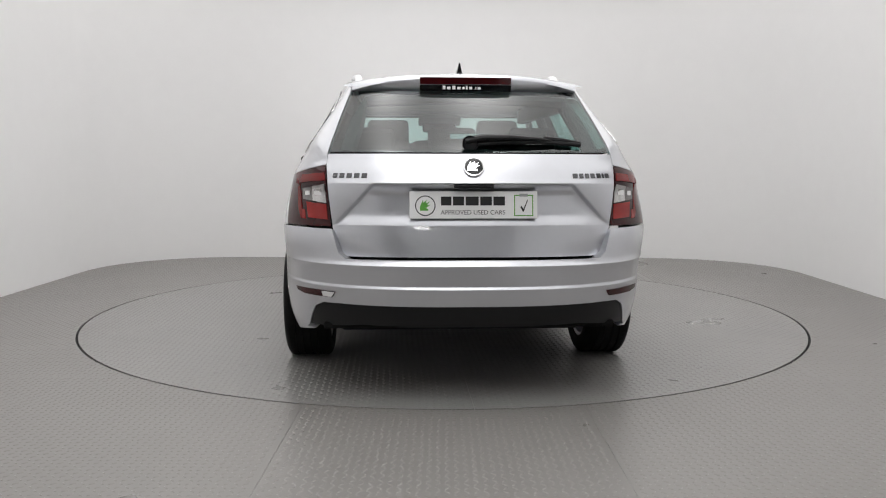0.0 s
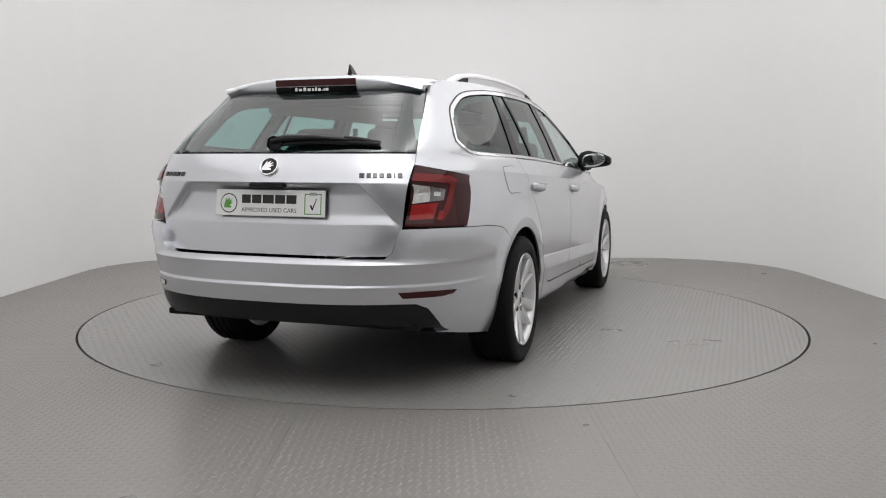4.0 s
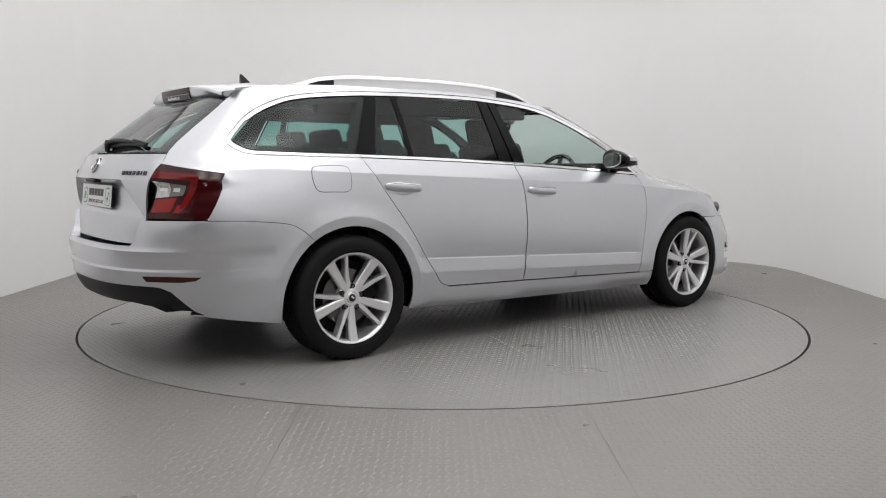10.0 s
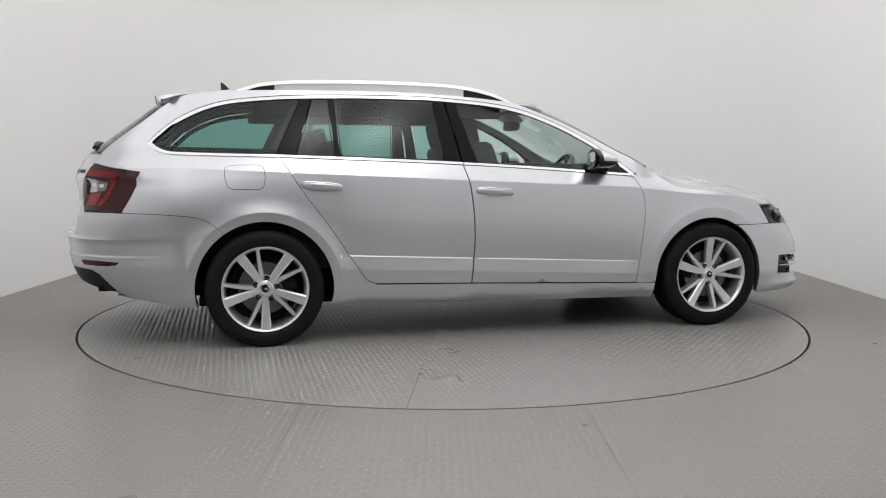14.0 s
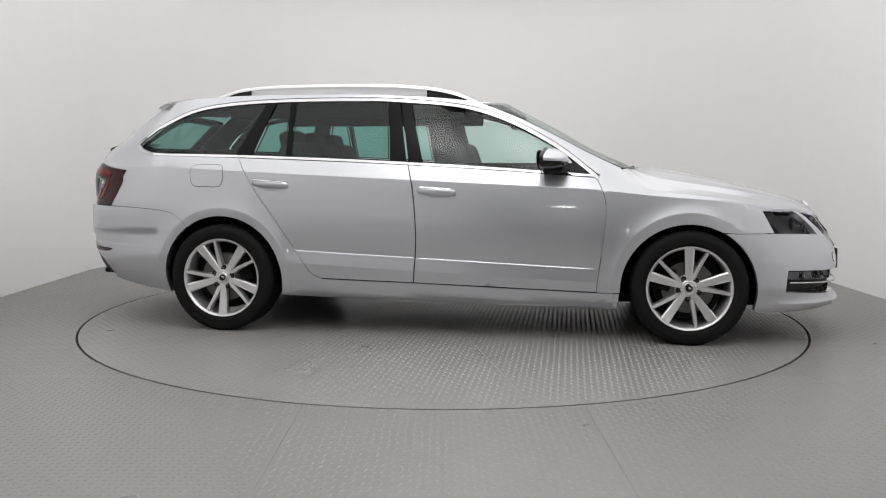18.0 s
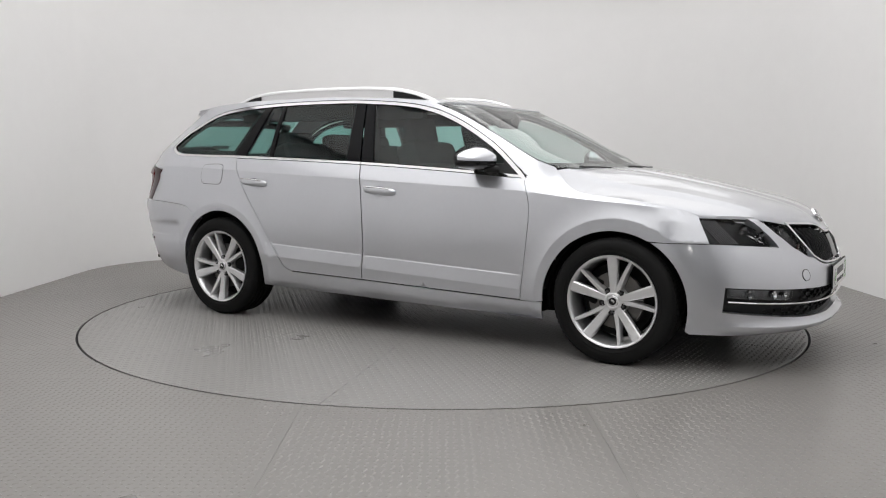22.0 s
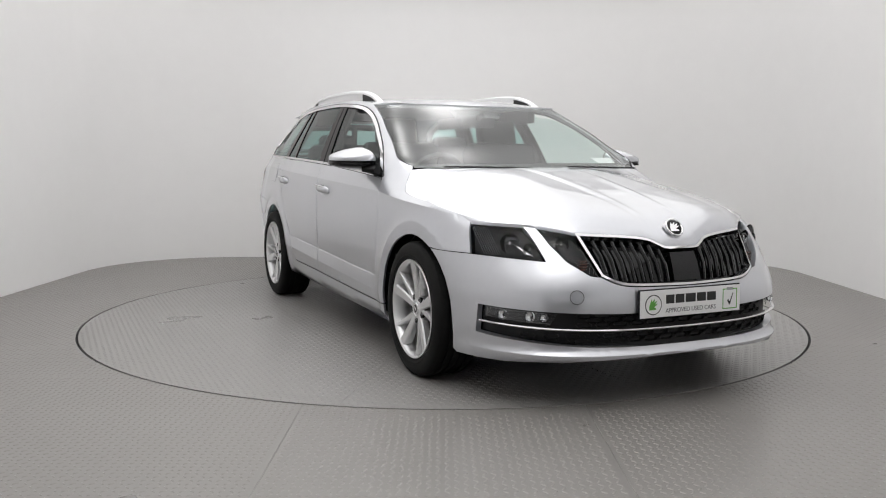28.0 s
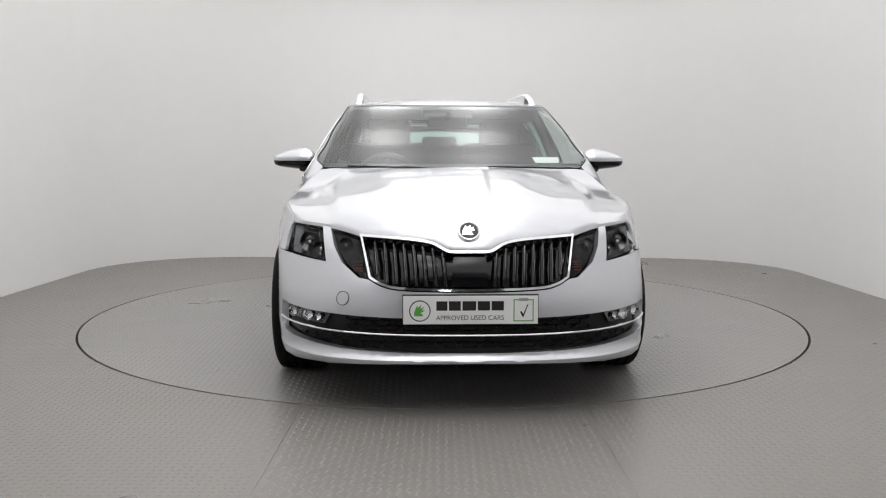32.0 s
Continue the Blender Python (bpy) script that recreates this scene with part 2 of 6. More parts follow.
def tread_mesh(name, x0, x1, y0, y1, keep, material, parent, cell=0.030):
    """Raised lozenges of chequer plate, laid crosswise in turn, in one mesh."""
    gx, gy = np.meshgrid(np.arange(math.floor(x0 / cell), math.ceil(x1 / cell)), np.arange(math.floor(y0 / cell), math.ceil(y1 / cell)))
    gx, gy = gx.ravel(), gy.ravel()
    cx, cy = (gx + 0.5) * cell, (gy + 0.5) * cell
    ok = keep(cx, cy)
    gx, gy, cx, cy = gx[ok], gy[ok], cx[ok], cy[ok]
    s = np.where((gx + gy) % 2 == 0, 1.0, -1.0) * 0.7071
    base = np.array(((-0.0142, 0, -0.001), (-0.007, -0.0043, -0.001), (0.007, -0.0043, -0.001), (0.0142, 0, -0.001), (0.007, 0.0043, -0.001), (-0.007, 0.0043, -0.001), (-0.0085, 0, 0.0024), (0.0085, 0, 0.0024)))
    u, v, z = base[:, 0], base[:, 1], base[:, 2]
    X = cx[:, None] + u * 0.7071 - v * s[:, None]
    Y = cy[:, None] + u * s[:, None] + v * 0.7071
    Z = np.broadcast_to(z, X.shape)
    n = len(cx)
    tri = np.array(((0, 1, 6), (1, 2, 7), (1, 7, 6), (2, 3, 7), (3, 4, 7), (4, 5, 6), (4, 6, 7), (5, 0, 6)))
    F = (np.arange(n)[:, None, None] * 8 + tri).reshape(-1)
    me = bpy.data.meshes.new(name)
    me.vertices.add(n * 8)
    me.vertices.foreach_set("co", np.stack([X, Y, Z], -1).astype(np.float32).ravel())
    me.loops.add(len(F))
    me.loops.foreach_set("vertex_index", F.astype(np.int32))
    me.polygons.add(len(F) // 3)
    me.polygons.foreach_set("loop_start", np.arange(0, len(F), 3, dtype=np.int32))
    me.update(calc_edges=True)
    me.validate()
    me.materials.append(material)
    ob = new(name, me)
    ob.parent = parent
    return tagged(ob, kind="stuff")


# floor round the turntable: painted plates in strips, with the disc's pit cut out
DISC_R = 2.26


def build_floor():
    root = tagged(new("floor"), "grey painted steel chequer plate floor with straight seams", "floor", kind="structure")
    base = part("subfloor", box_bm((7.2, 10.8, 0.04), (0, -1.9, -0.06)), SEAM, root, smooth=False)
    xs = [-3.4, -2.905, -1.74, -0.58, 0.59, 1.75, 2.91, 3.4]
    ys = [-6.7, -4.2, -1.75, 0.70, 3.35]
    ring = [(DISC_R + 0.015) * np.array((math.cos(2 * math.pi * k / 240), math.sin(2 * math.pi * k / 240))) for k in range(240)]
    for i in range(len(xs) - 1):
        g = 0.0007
        x0, x1 = xs[i] + g, xs[i + 1] - g
        for y0, y1 in zip(ys, ys[1:]):
            y0, y1 = y0 + 0.0004, y1 - 0.0004
            rect = [(x0, y0), (x1, y0), (x1, y1), (x0, y1)]
            pts = [Vector(p) for p in rect] + [Vector(p) for p in ring]
            es = [(k, (k + 1) % 4) for k in range(4)] + [(4 + k, 4 + (k + 1) % 240) for k in range(240)]
            vs, _, fs, _, _, _ = delaunay_2d_cdt(pts, es, [], 0, 1e-6)
            keep = []
            for f in fs:
                cx = sum(vs[k][0] for k in f) / 3
                cy = sum(vs[k][1] for k in f) / 3
                if x0 < cx < x1 and y0 < cy < y1 and math.hypot(cx, cy) > DISC_R + 0.013:
                    keep.append(tuple(f))
            if not keep:
                continue
            used = sorted({k for f in keep for k in f})
            ix = {k: q for q, k in enumerate(used)}
            bm = bmesh.new()
            bv = [bm.verts.new((vs[k][0], vs[k][1], 0)) for k in used]
            for f in keep:
                bm.faces.new([bv[ix[k]] for k in f])
            top = bm.faces[:]
            r = bmesh.ops.extrude_face_region(bm, geom=top)
            bmesh.ops.translate(bm, vec=(0, 0, -0.008), verts=[e for e in r["geom"] if isinstance(e, bmesh.types.BMVert)])
            bmesh.ops.recalc_face_normals(bm, faces=bm.faces)
            part("plate", bm, PLATE if y1 > -4 else PLATE_FAR, root, smooth=False)

    def on_plates(x, y):
        seam = np.min(np.abs(x[:, None] - np.array(xs)), 1)
        joint = np.min(np.abs(y[:, None] - np.array(ys)), 1)
        return (np.hypot(x, y) > DISC_R + 0.022) & (seam > 0.008) & (joint > 0.008)
    tread_mesh("tread", -3.3, 3.3, -4.19, 3.25, on_plates, TREAD, root)
    return root


build_floor()


def build_turntable():
    root = tagged(new("turntable"), "round grey chequer plate turntable flush with the floor", "turntable")
    part("hub_base", revolve_bm([(0, -0.014), (DISC_R + 0.03, -0.014), (DISC_R + 0.03, -0.035), (0, -0.035)], "z", 96), GAP, root)
    for k in range(10):
        bm = bmesh.new()
        g = 0.0008
        a0, a1 = radians(36 * k), radians(36 * (k + 1))
        mid = (a0 + a1) / 2
        apex = Vector((math.cos(mid), math.sin(mid))) * g / math.sin(radians(18))
        pts = [apex] + [Vector((DISC_R * math.cos(a), DISC_R * math.sin(a))) for a in np.linspace(a0 + g / DISC_R, a1 - g / DISC_R, 25)]
        f = bm.faces.new([bm.verts.new((p.x, p.y, 0)) for p in pts])
        r = bmesh.ops.extrude_face_region(bm, geom=[f])
        bmesh.ops.translate(bm, vec=(0, 0, -0.01), verts=[e for e in r["geom"] if isinstance(e, bmesh.types.BMVert)])
        bmesh.ops.recalc_face_normals(bm, faces=bm.faces)
        part("sector_plate", bm, DISC, root, smooth=False)

    def on_disc(x, y):
        r, a = np.hypot(x, y), np.arctan2(y, x)
        off = np.abs((a / radians(36) + 0.5) % 1.0 - 0.5) * radians(36) * r
        return (r < DISC_R - 0.012) & (off > 0.008)
    tread_mesh("tread", -DISC_R, DISC_R, -DISC_R, DISC_R, on_disc, DISC_TREAD, root)
    return root


turntable = build_turntable()


def lit(name, strength, color=(1.0, 0.985, 0.97)):
    m = bpy.data.materials.new(name)
    m.use_nodes = True
    b = m.node_tree.nodes["Principled BSDF"]
    b.inputs["Base Color"].default_value = (0.8, 0.8, 0.8, 1)
    b.inputs["Emission Color"].default_value = (*color, 1)
    b.inputs["Emission Strength"].default_value = strength
    return m


lit_bar = lit("lamp_bar_glow", 14.0)


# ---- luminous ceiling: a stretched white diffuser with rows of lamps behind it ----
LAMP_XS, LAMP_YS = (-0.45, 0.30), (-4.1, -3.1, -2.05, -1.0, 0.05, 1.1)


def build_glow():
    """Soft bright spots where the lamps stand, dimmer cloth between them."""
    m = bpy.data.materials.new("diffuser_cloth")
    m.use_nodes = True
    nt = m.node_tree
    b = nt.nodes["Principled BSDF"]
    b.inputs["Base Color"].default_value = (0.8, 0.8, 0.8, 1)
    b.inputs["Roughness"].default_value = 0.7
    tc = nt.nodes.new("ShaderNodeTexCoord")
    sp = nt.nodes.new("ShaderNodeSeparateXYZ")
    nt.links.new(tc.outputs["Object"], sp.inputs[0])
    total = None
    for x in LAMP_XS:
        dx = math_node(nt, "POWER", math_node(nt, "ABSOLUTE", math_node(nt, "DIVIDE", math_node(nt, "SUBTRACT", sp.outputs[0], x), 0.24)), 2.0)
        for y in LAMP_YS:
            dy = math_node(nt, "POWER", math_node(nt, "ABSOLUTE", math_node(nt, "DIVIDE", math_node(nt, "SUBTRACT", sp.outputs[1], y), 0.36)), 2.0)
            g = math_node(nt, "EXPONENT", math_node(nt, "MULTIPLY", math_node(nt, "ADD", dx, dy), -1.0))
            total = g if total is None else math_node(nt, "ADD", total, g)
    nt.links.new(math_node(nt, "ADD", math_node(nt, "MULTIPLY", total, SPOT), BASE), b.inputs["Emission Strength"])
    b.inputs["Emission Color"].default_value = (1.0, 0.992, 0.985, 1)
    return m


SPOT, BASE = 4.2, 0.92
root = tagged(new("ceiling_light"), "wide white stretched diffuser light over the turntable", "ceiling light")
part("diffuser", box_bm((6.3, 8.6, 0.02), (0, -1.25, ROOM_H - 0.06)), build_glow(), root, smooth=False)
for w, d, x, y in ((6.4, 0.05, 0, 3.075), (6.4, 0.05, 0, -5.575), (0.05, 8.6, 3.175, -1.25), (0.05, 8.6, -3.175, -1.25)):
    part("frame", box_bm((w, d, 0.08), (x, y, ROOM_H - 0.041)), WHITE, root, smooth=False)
# a small lamp bar over the camera
lamp_bar = tagged(new("lamp_bar"), "small white light bar on a thin stand behind the camera", "lamp")
part("panel", box_bm((0.30, 0.02, 0.10), (0, -5.895, 1.42)), lit_bar, lamp_bar, smooth=False)
part("housing", box_bm((0.34, 0.04, 0.14), (0, -5.926, 1.42), 0.008), DIM, lamp_bar)
part("stand", tube_bm([(0, -5.93, 0.0), (0, -5.93, 1.38)], 0.012, 10), DIM, lamp_bar)


# ---- the car: an estate car on the turntable; x forward, y to its left, origin under the middle of the wheelbase ----
OFF = Vector((0.142, 0.004, 0.0))
car = tagged(new("estate_car"), "silver metallic five-door estate car with roof rails and alloy wheels", "car")
WB = 1.343


KNOTS = {}


def cub(x, xs, ys):
    """Monotone cubic through the knots, straight on beyond them."""
    key = (tuple(xs), tuple(ys))
    if key not in KNOTS:
        xs, ys = np.asarray(xs, float), np.asarray(ys, float)
        h = np.diff(xs)
        d = np.diff(ys) / h
        m = np.zeros_like(ys)
        m[0], m[-1] = d[0], d[-1]
        for i in range(1, len(xs) - 1):
            m[i] = 0.0 if d[i - 1] * d[i] <= 0 else 2 * d[i - 1] * d[i] / (d[i - 1] + d[i])
        KNOTS[key] = (xs, ys, h, m)
    xs, ys, h, m = KNOTS[key]
    x = np.asarray(x, float)
    i = np.clip(np.searchsorted(xs, x, side="right") - 1, 0, len(xs) - 2)
    t = (x - xs[i]) / h[i]
    lo, hi = x < xs[0], x > xs[-1]
    t2, t3 = t * t, t * t * t
    v = (2 * t3 - 3 * t2 + 1) * ys[i] + (t3 - 2 * t2 + t) * h[i] * m[i] + (-2 * t3 + 3 * t2) * ys[i + 1] + (t3 - t2) * h[i] * m[i + 1]
    v = np.where(lo, ys[0] + (x - xs[0]) * m[0], v)
    return np.where(hi, ys[-1] + (x - xs[-1]) * m[-1], v)


def pieces(x, *knots):
    """Smooth pieces that meet at creases: (xs, ys), (xs, ys) ..."""
    x = np.asarray(x, float)
    v = cub(x, *knots[0])
    for xs, ys in knots[1:]:
        v = np.where(x > xs[0], cub(x, xs, ys), v)
    return v


def sstep(x, a, b):
    t = np.clip((np.asarray(x, float) - a) / (b - a), 0, 1)
    return t * t * (3 - 2 * t)


# lines along the side
def z_belt(x):
    return cub(x, [-2.0, -1.79, -1.26, -0.23, 0.81, 1.1], [1.045, 1.036, 1.024, 0.986, 0.921, 0.895])


def z_roof(x):
    return cub(x, [-1.9, -1.6, -1.2, -0.7, -0.2, 0.15, 0.35], [1.350, 1.385, 1.400, 1.400, 1.383, 1.350, 1.30])


def zz_of(x, z):
    return z + 0.043 * (x + 0.2)


def z_of(x, zz):
    return zz - 0.043 * (x + 0.2)


TORNADO, CREASE_A, CREASE_B = 0.900, 0.456, 0.384


def wing_drop(x):
    """The shoulder line sinks along the front wing."""
    return cub(np.clip(x, 0.8, 1.62), [0.8, 0.9, 1.2, 1.48, 1.62], [0.0, 0.006, 0.022, 0.030, 0.042])


def side_w(x, z):
    """Half width of the body side at x and height z."""
    x = np.clip(np.asarray(x, float), -1.75, 1.62)
    zz = zz_of(x, z)
    zz = zz + wing_drop(x) * sstep(zz, 0.5, 0.82)
    sill = ([0.10, 0.20, 0.27, 0.32, CREASE_B], [0.770, 0.824, 0.844, 0.851, 0.861])
    upper = ([0.66, 0.76, 0.84, TORNADO], [0.8665, 0.8615, 0.854, 0.846])
    plain = pieces(zz, sill, ([CREASE_B, 0.48, 0.58, *upper[0]], [0.861, 0.8625, 0.8655, *upper[1]]))
    strip = pieces(zz, sill, ([CREASE_B, CREASE_A], [0.861, 0.8575]), ([CREASE_A, CREASE_A + 0.005], [0.8575, 0.8545]),
                   ([CREASE_A + 0.005, 0.50, 0.58, *upper[0]], [0.8545, 0.8585, 0.8645, *upper[1]]))
    on_door = sstep(x, -0.99, -0.90) * (1 - sstep(x, 0.78, 0.87))
    low = plain + (strip - plain) * on_door
    # the sill turns under along its lower edge
    low = low - 0.028 * np.clip((0.240 - z) / 0.045, 0, 1) * (1 - sstep(np.abs(x), 0.93, 1.0))
    k1 = cub(x, [-1.0, 0.6, 0.85, 1.0, 1.12, 1.3, 1.6], [0.46, 0.48, 0.52, 0.62, 1.05, 1.3, 1.35])
    h = np.maximum(zz - TORNADO, 0)
    k2 = cub(x, [0.75, 0.82, 0.95, 1.05, 1.2], [0.8, 1.0, 3.5, 5.4, 5.0])
    k2 = np.where(x < 0.75, 0.8, np.where(x > 1.2, 5.0, k2))
    shoulder = 0.846 - k1 * h - k2 * h * h
    y = np.where(zz > TORNADO, shoulder, low)
    # glasshouse, leaning in
    zb, zr = z_belt(x), z_roof(x)
    hb = np.maximum(zz_of(x, zb) - TORNADO, 0)
    yb = 0.846 - 0.47 * hb - 0.8 * hb * hb
    t = (z - zb) / (zr - zb)
    yr = cub(x, [-1.8, -1.3, -0.5, 0.1, 0.2, 0.4, 0.6, 0.8], [0.628, 0.608, 0.612, 0.605, 0.608, 0.628, 0.644, 0.643])
    glass = yb - (yb - yr) * (0.80 * t + 0.20 * t * t)
    y = np.where(z > zb, glass + (y - glass) * sstep(x, 0.84, 0.99), y)
    taper = cub(x, [-1.75, -1.4, -1.0, -0.5, 0.3, 0.9, 1.3, 1.62], [-0.036, -0.020, -0.007, 0.0, 0.0, -0.004, -0.012, -0.028])
    y = y + taper + cub(x, [-1.75, -1.3, -0.9], [-0.045, -0.014, 0.0]) * (sstep(zz, 0.62, 1.02) + 0.5 * sstep(zz, 0.98, 1.2)) * (x < -0.9)
    # shelf along the rear bumper
    y = y - 0.004 * (1 - sstep(z, 0.5852, 0.5908)) * (1 - sstep(x, -1.75, -1.66)) * sstep(z, 0.30, 0.50)
    # flared wheel arches
    for cx in (-WB, WB):
        r = np.hypot(x - cx, z - 0.312)
        fl = np.where(r > 0.418, 0.010 * np.clip(1 - (r - 0.418) / 0.09, 0, 1) ** 2, 0.010 - 0.10 * (0.418 - np.maximum(r, 0.33)))
        y = y + fl
    return y


XC_R, XC_F = -1.60, 1.40


def x_rear(z):
    """Rear middle line of tailgate and glass."""
    return pieces(z, ([0.55, 0.62, 0.745], [-2.37, -2.362, -2.346]), ([0.745, 0.80, 0.87, 0.905, 0.917], [-2.346, -2.328, -2.322, -2.345, -2.368]),
                  ([0.917, 0.98, 1.04, 1.08, 1.22, 1.36, 1.42], [-2.368, -2.340, -2.298, -2.240, -2.055, -1.872, -1.797]))


def x_bumper(z):
    return pieces(z, ([0.18, 0.24, 0.31, 0.40, 0.493], [-2.22, -2.30, -2.365, -2.415, -2.433]), ([0.493, 0.505], [-2.433, -2.425]), ([0.505, 0.54, 0.588], [-2.425, -2.427, -2.430]),
                  ([0.588, 0.595, 0.62, 0.68, 0.74], [-2.430, -2.422, -2.412, -2.392, -2.370]))


def x_front(z):
    return pieces(z, ([0.15, 0.19, 0.215, 0.235], [2.12, 2.215, 2.268, 2.275]), ([0.235, 0.262, 0.30, 0.36, 0.45, 0.535, 0.625, 0.685, 0.72, 0.75], [2.275, 2.245, 2.250, 2.262, 2.268, 2.255, 2.22, 2.175, 2.135, 2.07]))


def x_screen(z):
    return cub(z, [0.90, 0.97, 1.09, 1.18, 1.261, 1.34, 1.38], [1.21, 1.07, 0.80, 0.645, 0.49, 0.325, 0.22])


ARC_R, ARC_F = 1.15, 1.20


def n_tail(z):
    return cub(z, [0.3, 0.45, 0.6, 0.74, 1.0, 1.1, 1.35], [2.6, 2.65, 3.0, 3.5, 3.4, 4.1, 4.5])


def n_nose(z):
    return cub(z, [0.25, 0.45, 0.62, 0.75], [3.0, 2.75, 2.3, 2.2])


def n_screen(z):
    return np.full_like(np.asarray(z, float), 8.0)


class Skin:
    """The body's skin as a sheet of (d, z): d runs from the rear middle along the side to the front middle."""

    def __init__(self, rear=x_rear, front=x_front, top=False, n_rear=n_tail, n_front=n_nose):
        self.rear, self.front, self.top, self.nr, self.nf = rear, front, top, n_rear, n_front

    def xcf(self, z):
        return self.front(z) - 0.42 if self.top else np.full_like(np.asarray(z, float), XC_F)

    def at(self, d, z, off=0.0):
        """Places on the half with y >= 0; negative d gives the other half."""
        d, z = np.asarray(d, float), np.asarray(z, float)
        sgn, d = np.sign(d + 1e-12), np.abs(d)
        xcf = self.xcf(z)
        d_mid = ARC_R + xcf - XC_R
        p1 = np.clip(d / ARC_R, 0, 1) * math.pi / 2
        p2 = np.clip((d_mid + ARC_F - d) / ARC_F, 0, 1) * math.pi / 2
        xm = np.clip(d - ARC_R + XC_R, XC_R, xcf)
        xr, xf, nr, nf = self.rear(z), self.front(z), self.nr(z), self.nf(z)
        x = np.where(d < ARC_R, XC_R + (xr - XC_R) * np.cos(p1) ** (2 / nr), np.where(d > d_mid, xcf + (xf - xcf) * np.cos(p2) ** (2 / nf), xm))
        w = side_w(x, z)
        y = np.where(d < ARC_R, w * np.sin(p1) ** (2 / nr), np.where(d > d_mid, w * np.sin(p2) ** (2 / nf), w))
        p = np.stack([x, y * sgn, z], -1)
        return p

    def d_x(self, x, z):
        """d of the place at x on the flank."""
        x, z = float(x), float(z)
        xcf = float(self.xcf(z))
        if x < XC_R:
            q = np.clip((x - XC_R) / (float(self.rear(z)) - XC_R), 0, 1)
            return ARC_R * math.acos(q ** (float(self.nr(z)) / 2)) / (math.pi / 2)
        if x > xcf:
            q = np.clip((x - xcf) / (float(self.front(z)) - xcf), 0, 1)
            return ARC_R + xcf - XC_R + ARC_F * (1 - math.acos(q ** (float(self.nf(z)) / 2)) / (math.pi / 2))
        return ARC_R + x - XC_R

    def d_y(self, y, z, front=False):
        """d of the place at half width y on the rear or the front."""
        z, sgn, y = float(z), (-1 if y < 0 else 1), abs(float(y))
        xcf = float(self.xcf(z))
        n = float(self.nf(z)) if front else float(self.nr(z))
        xc, xe = (xcf, float(self.front(z))) if front else (XC_R, float(self.rear(z)))
        x = xe
        for _ in range(6):
            q = min(y / float(side_w(x, z)), 1.0)
            phi = math.asin(q ** (n / 2))
            x = xc + (xe - xc) * max(math.cos(phi), 0.0) ** (2 / n)
        m = phi / (math.pi / 2)
        return sgn * (m * ARC_R if not front else ARC_R + xcf - XC_R + ARC_F - m * ARC_F)


BODY = Skin()
TOP = Skin(front=x_screen, top=True, n_front=n_screen)
BUMPER_R = Skin(rear=x_bumper)


class WingSkin(Skin):
    """The flank at the front wing, drawn in to the screen's corner."""

    def at(self, d, z, off=0.0):
        p = Skin.at(self, d, z)
        z = np.asarray(z, float)
        x = p[..., 0]
        q = np.clip((x - x_screen(z) + 0.42) / 0.42, 0, 0.99)
        n = n_screen(z)
        f = (1 - q ** n) ** (1 / n)
        k = (1 - sstep(x, 0.97, 1.06)) * sstep(z, 0.80, 0.90)
        p[..., 1] *= 1 + (f - 1) * k
        return p


WING = WingSkin()


def spline(pts, n=10):
    """A smooth open line through the places."""
    p = [np.array(q, float) for q in pts]
    p = [2 * p[0] - p[1]] + p + [2 * p[-1] - p[-2]]
    out = []
    for i in range(1, len(p) - 2):
        for k in range(n):
            t = k / n
            out.append(0.5 * ((2 * p[i]) + (p[i + 1] - p[i - 1]) * t + (2 * p[i - 1] - 5 * p[i] + 4 * p[i + 1] - p[i + 2]) * t * t + (3 * p[i] - p[i - 1] - 3 * p[i + 1] + p[i + 2]) * t ** 3))
    out.append(p[-2])
    return [tuple(q) for q in out]


def line(a, b, n=12):
    return [tuple(np.array(a) + (np.array(b) - np.array(a)) * k / n) for k in range(n + 1)]


def poly_line(pts, n=8):
    out = []
    for a, b in zip(pts, pts[1:]):
        out += line(a, b, n)[:-1]
    return out + [tuple(pts[-1])]


def clean(poly, tol=1e-4):
    out = [poly[0]]
    for q in poly[1:]:
        if math.hypot(q[0] - out[-1][0], q[1] - out[-1][1]) > tol:
            out.append(q)
    if math.hypot(out[0][0] - out[-1][0], out[0][1] - out[-1][1]) < tol:
        out.pop()
    return out


def area2(poly):
    a = np.array(poly)
    return float(np.sum(a[:, 0] * np.roll(a[:, 1], -1) - np.roll(a[:, 0], -1) * a[:, 1]))


def inset(poly, g):
    """The outline drawn in by g."""
    if area2(poly) < 0:
        poly = poly[::-1]
    a = np.array(poly)
    p, q = np.roll(a, 1, 0), np.roll(a, -1, 0)
    e1, e2 = a - p, q - a
    n1 = np.stack([-e1[:, 1], e1[:, 0]], 1) / np.linalg.norm(e1, axis=1)[:, None]
    n2 = np.stack([-e2[:, 1], e2[:, 0]], 1) / np.linalg.norm(e2, axis=1)[:, None]
    b = n1 + n2
    k = np.clip(1 / np.maximum((b * b).sum(1) / 2, 0.3), 0, 2)
    return [tuple(v) for v in a + b * (g * k)[:, None]]


def inside(px, py, poly):
    a = np.array(poly)
    x0, y0 = a[:, 0], a[:, 1]
    x1, y1 = np.roll(x0, -1), np.roll(y0, -1)
    px, py = np.asarray(px)[:, None], np.asarray(py)[:, None]
    cross = ((y0 > py) != (y1 > py)) & (px < (x1 - x0) * (py - y0) / np.where(y1 == y0, 1e-12, y1 - y0) + x0)
    return cross.sum(1) % 2 == 1


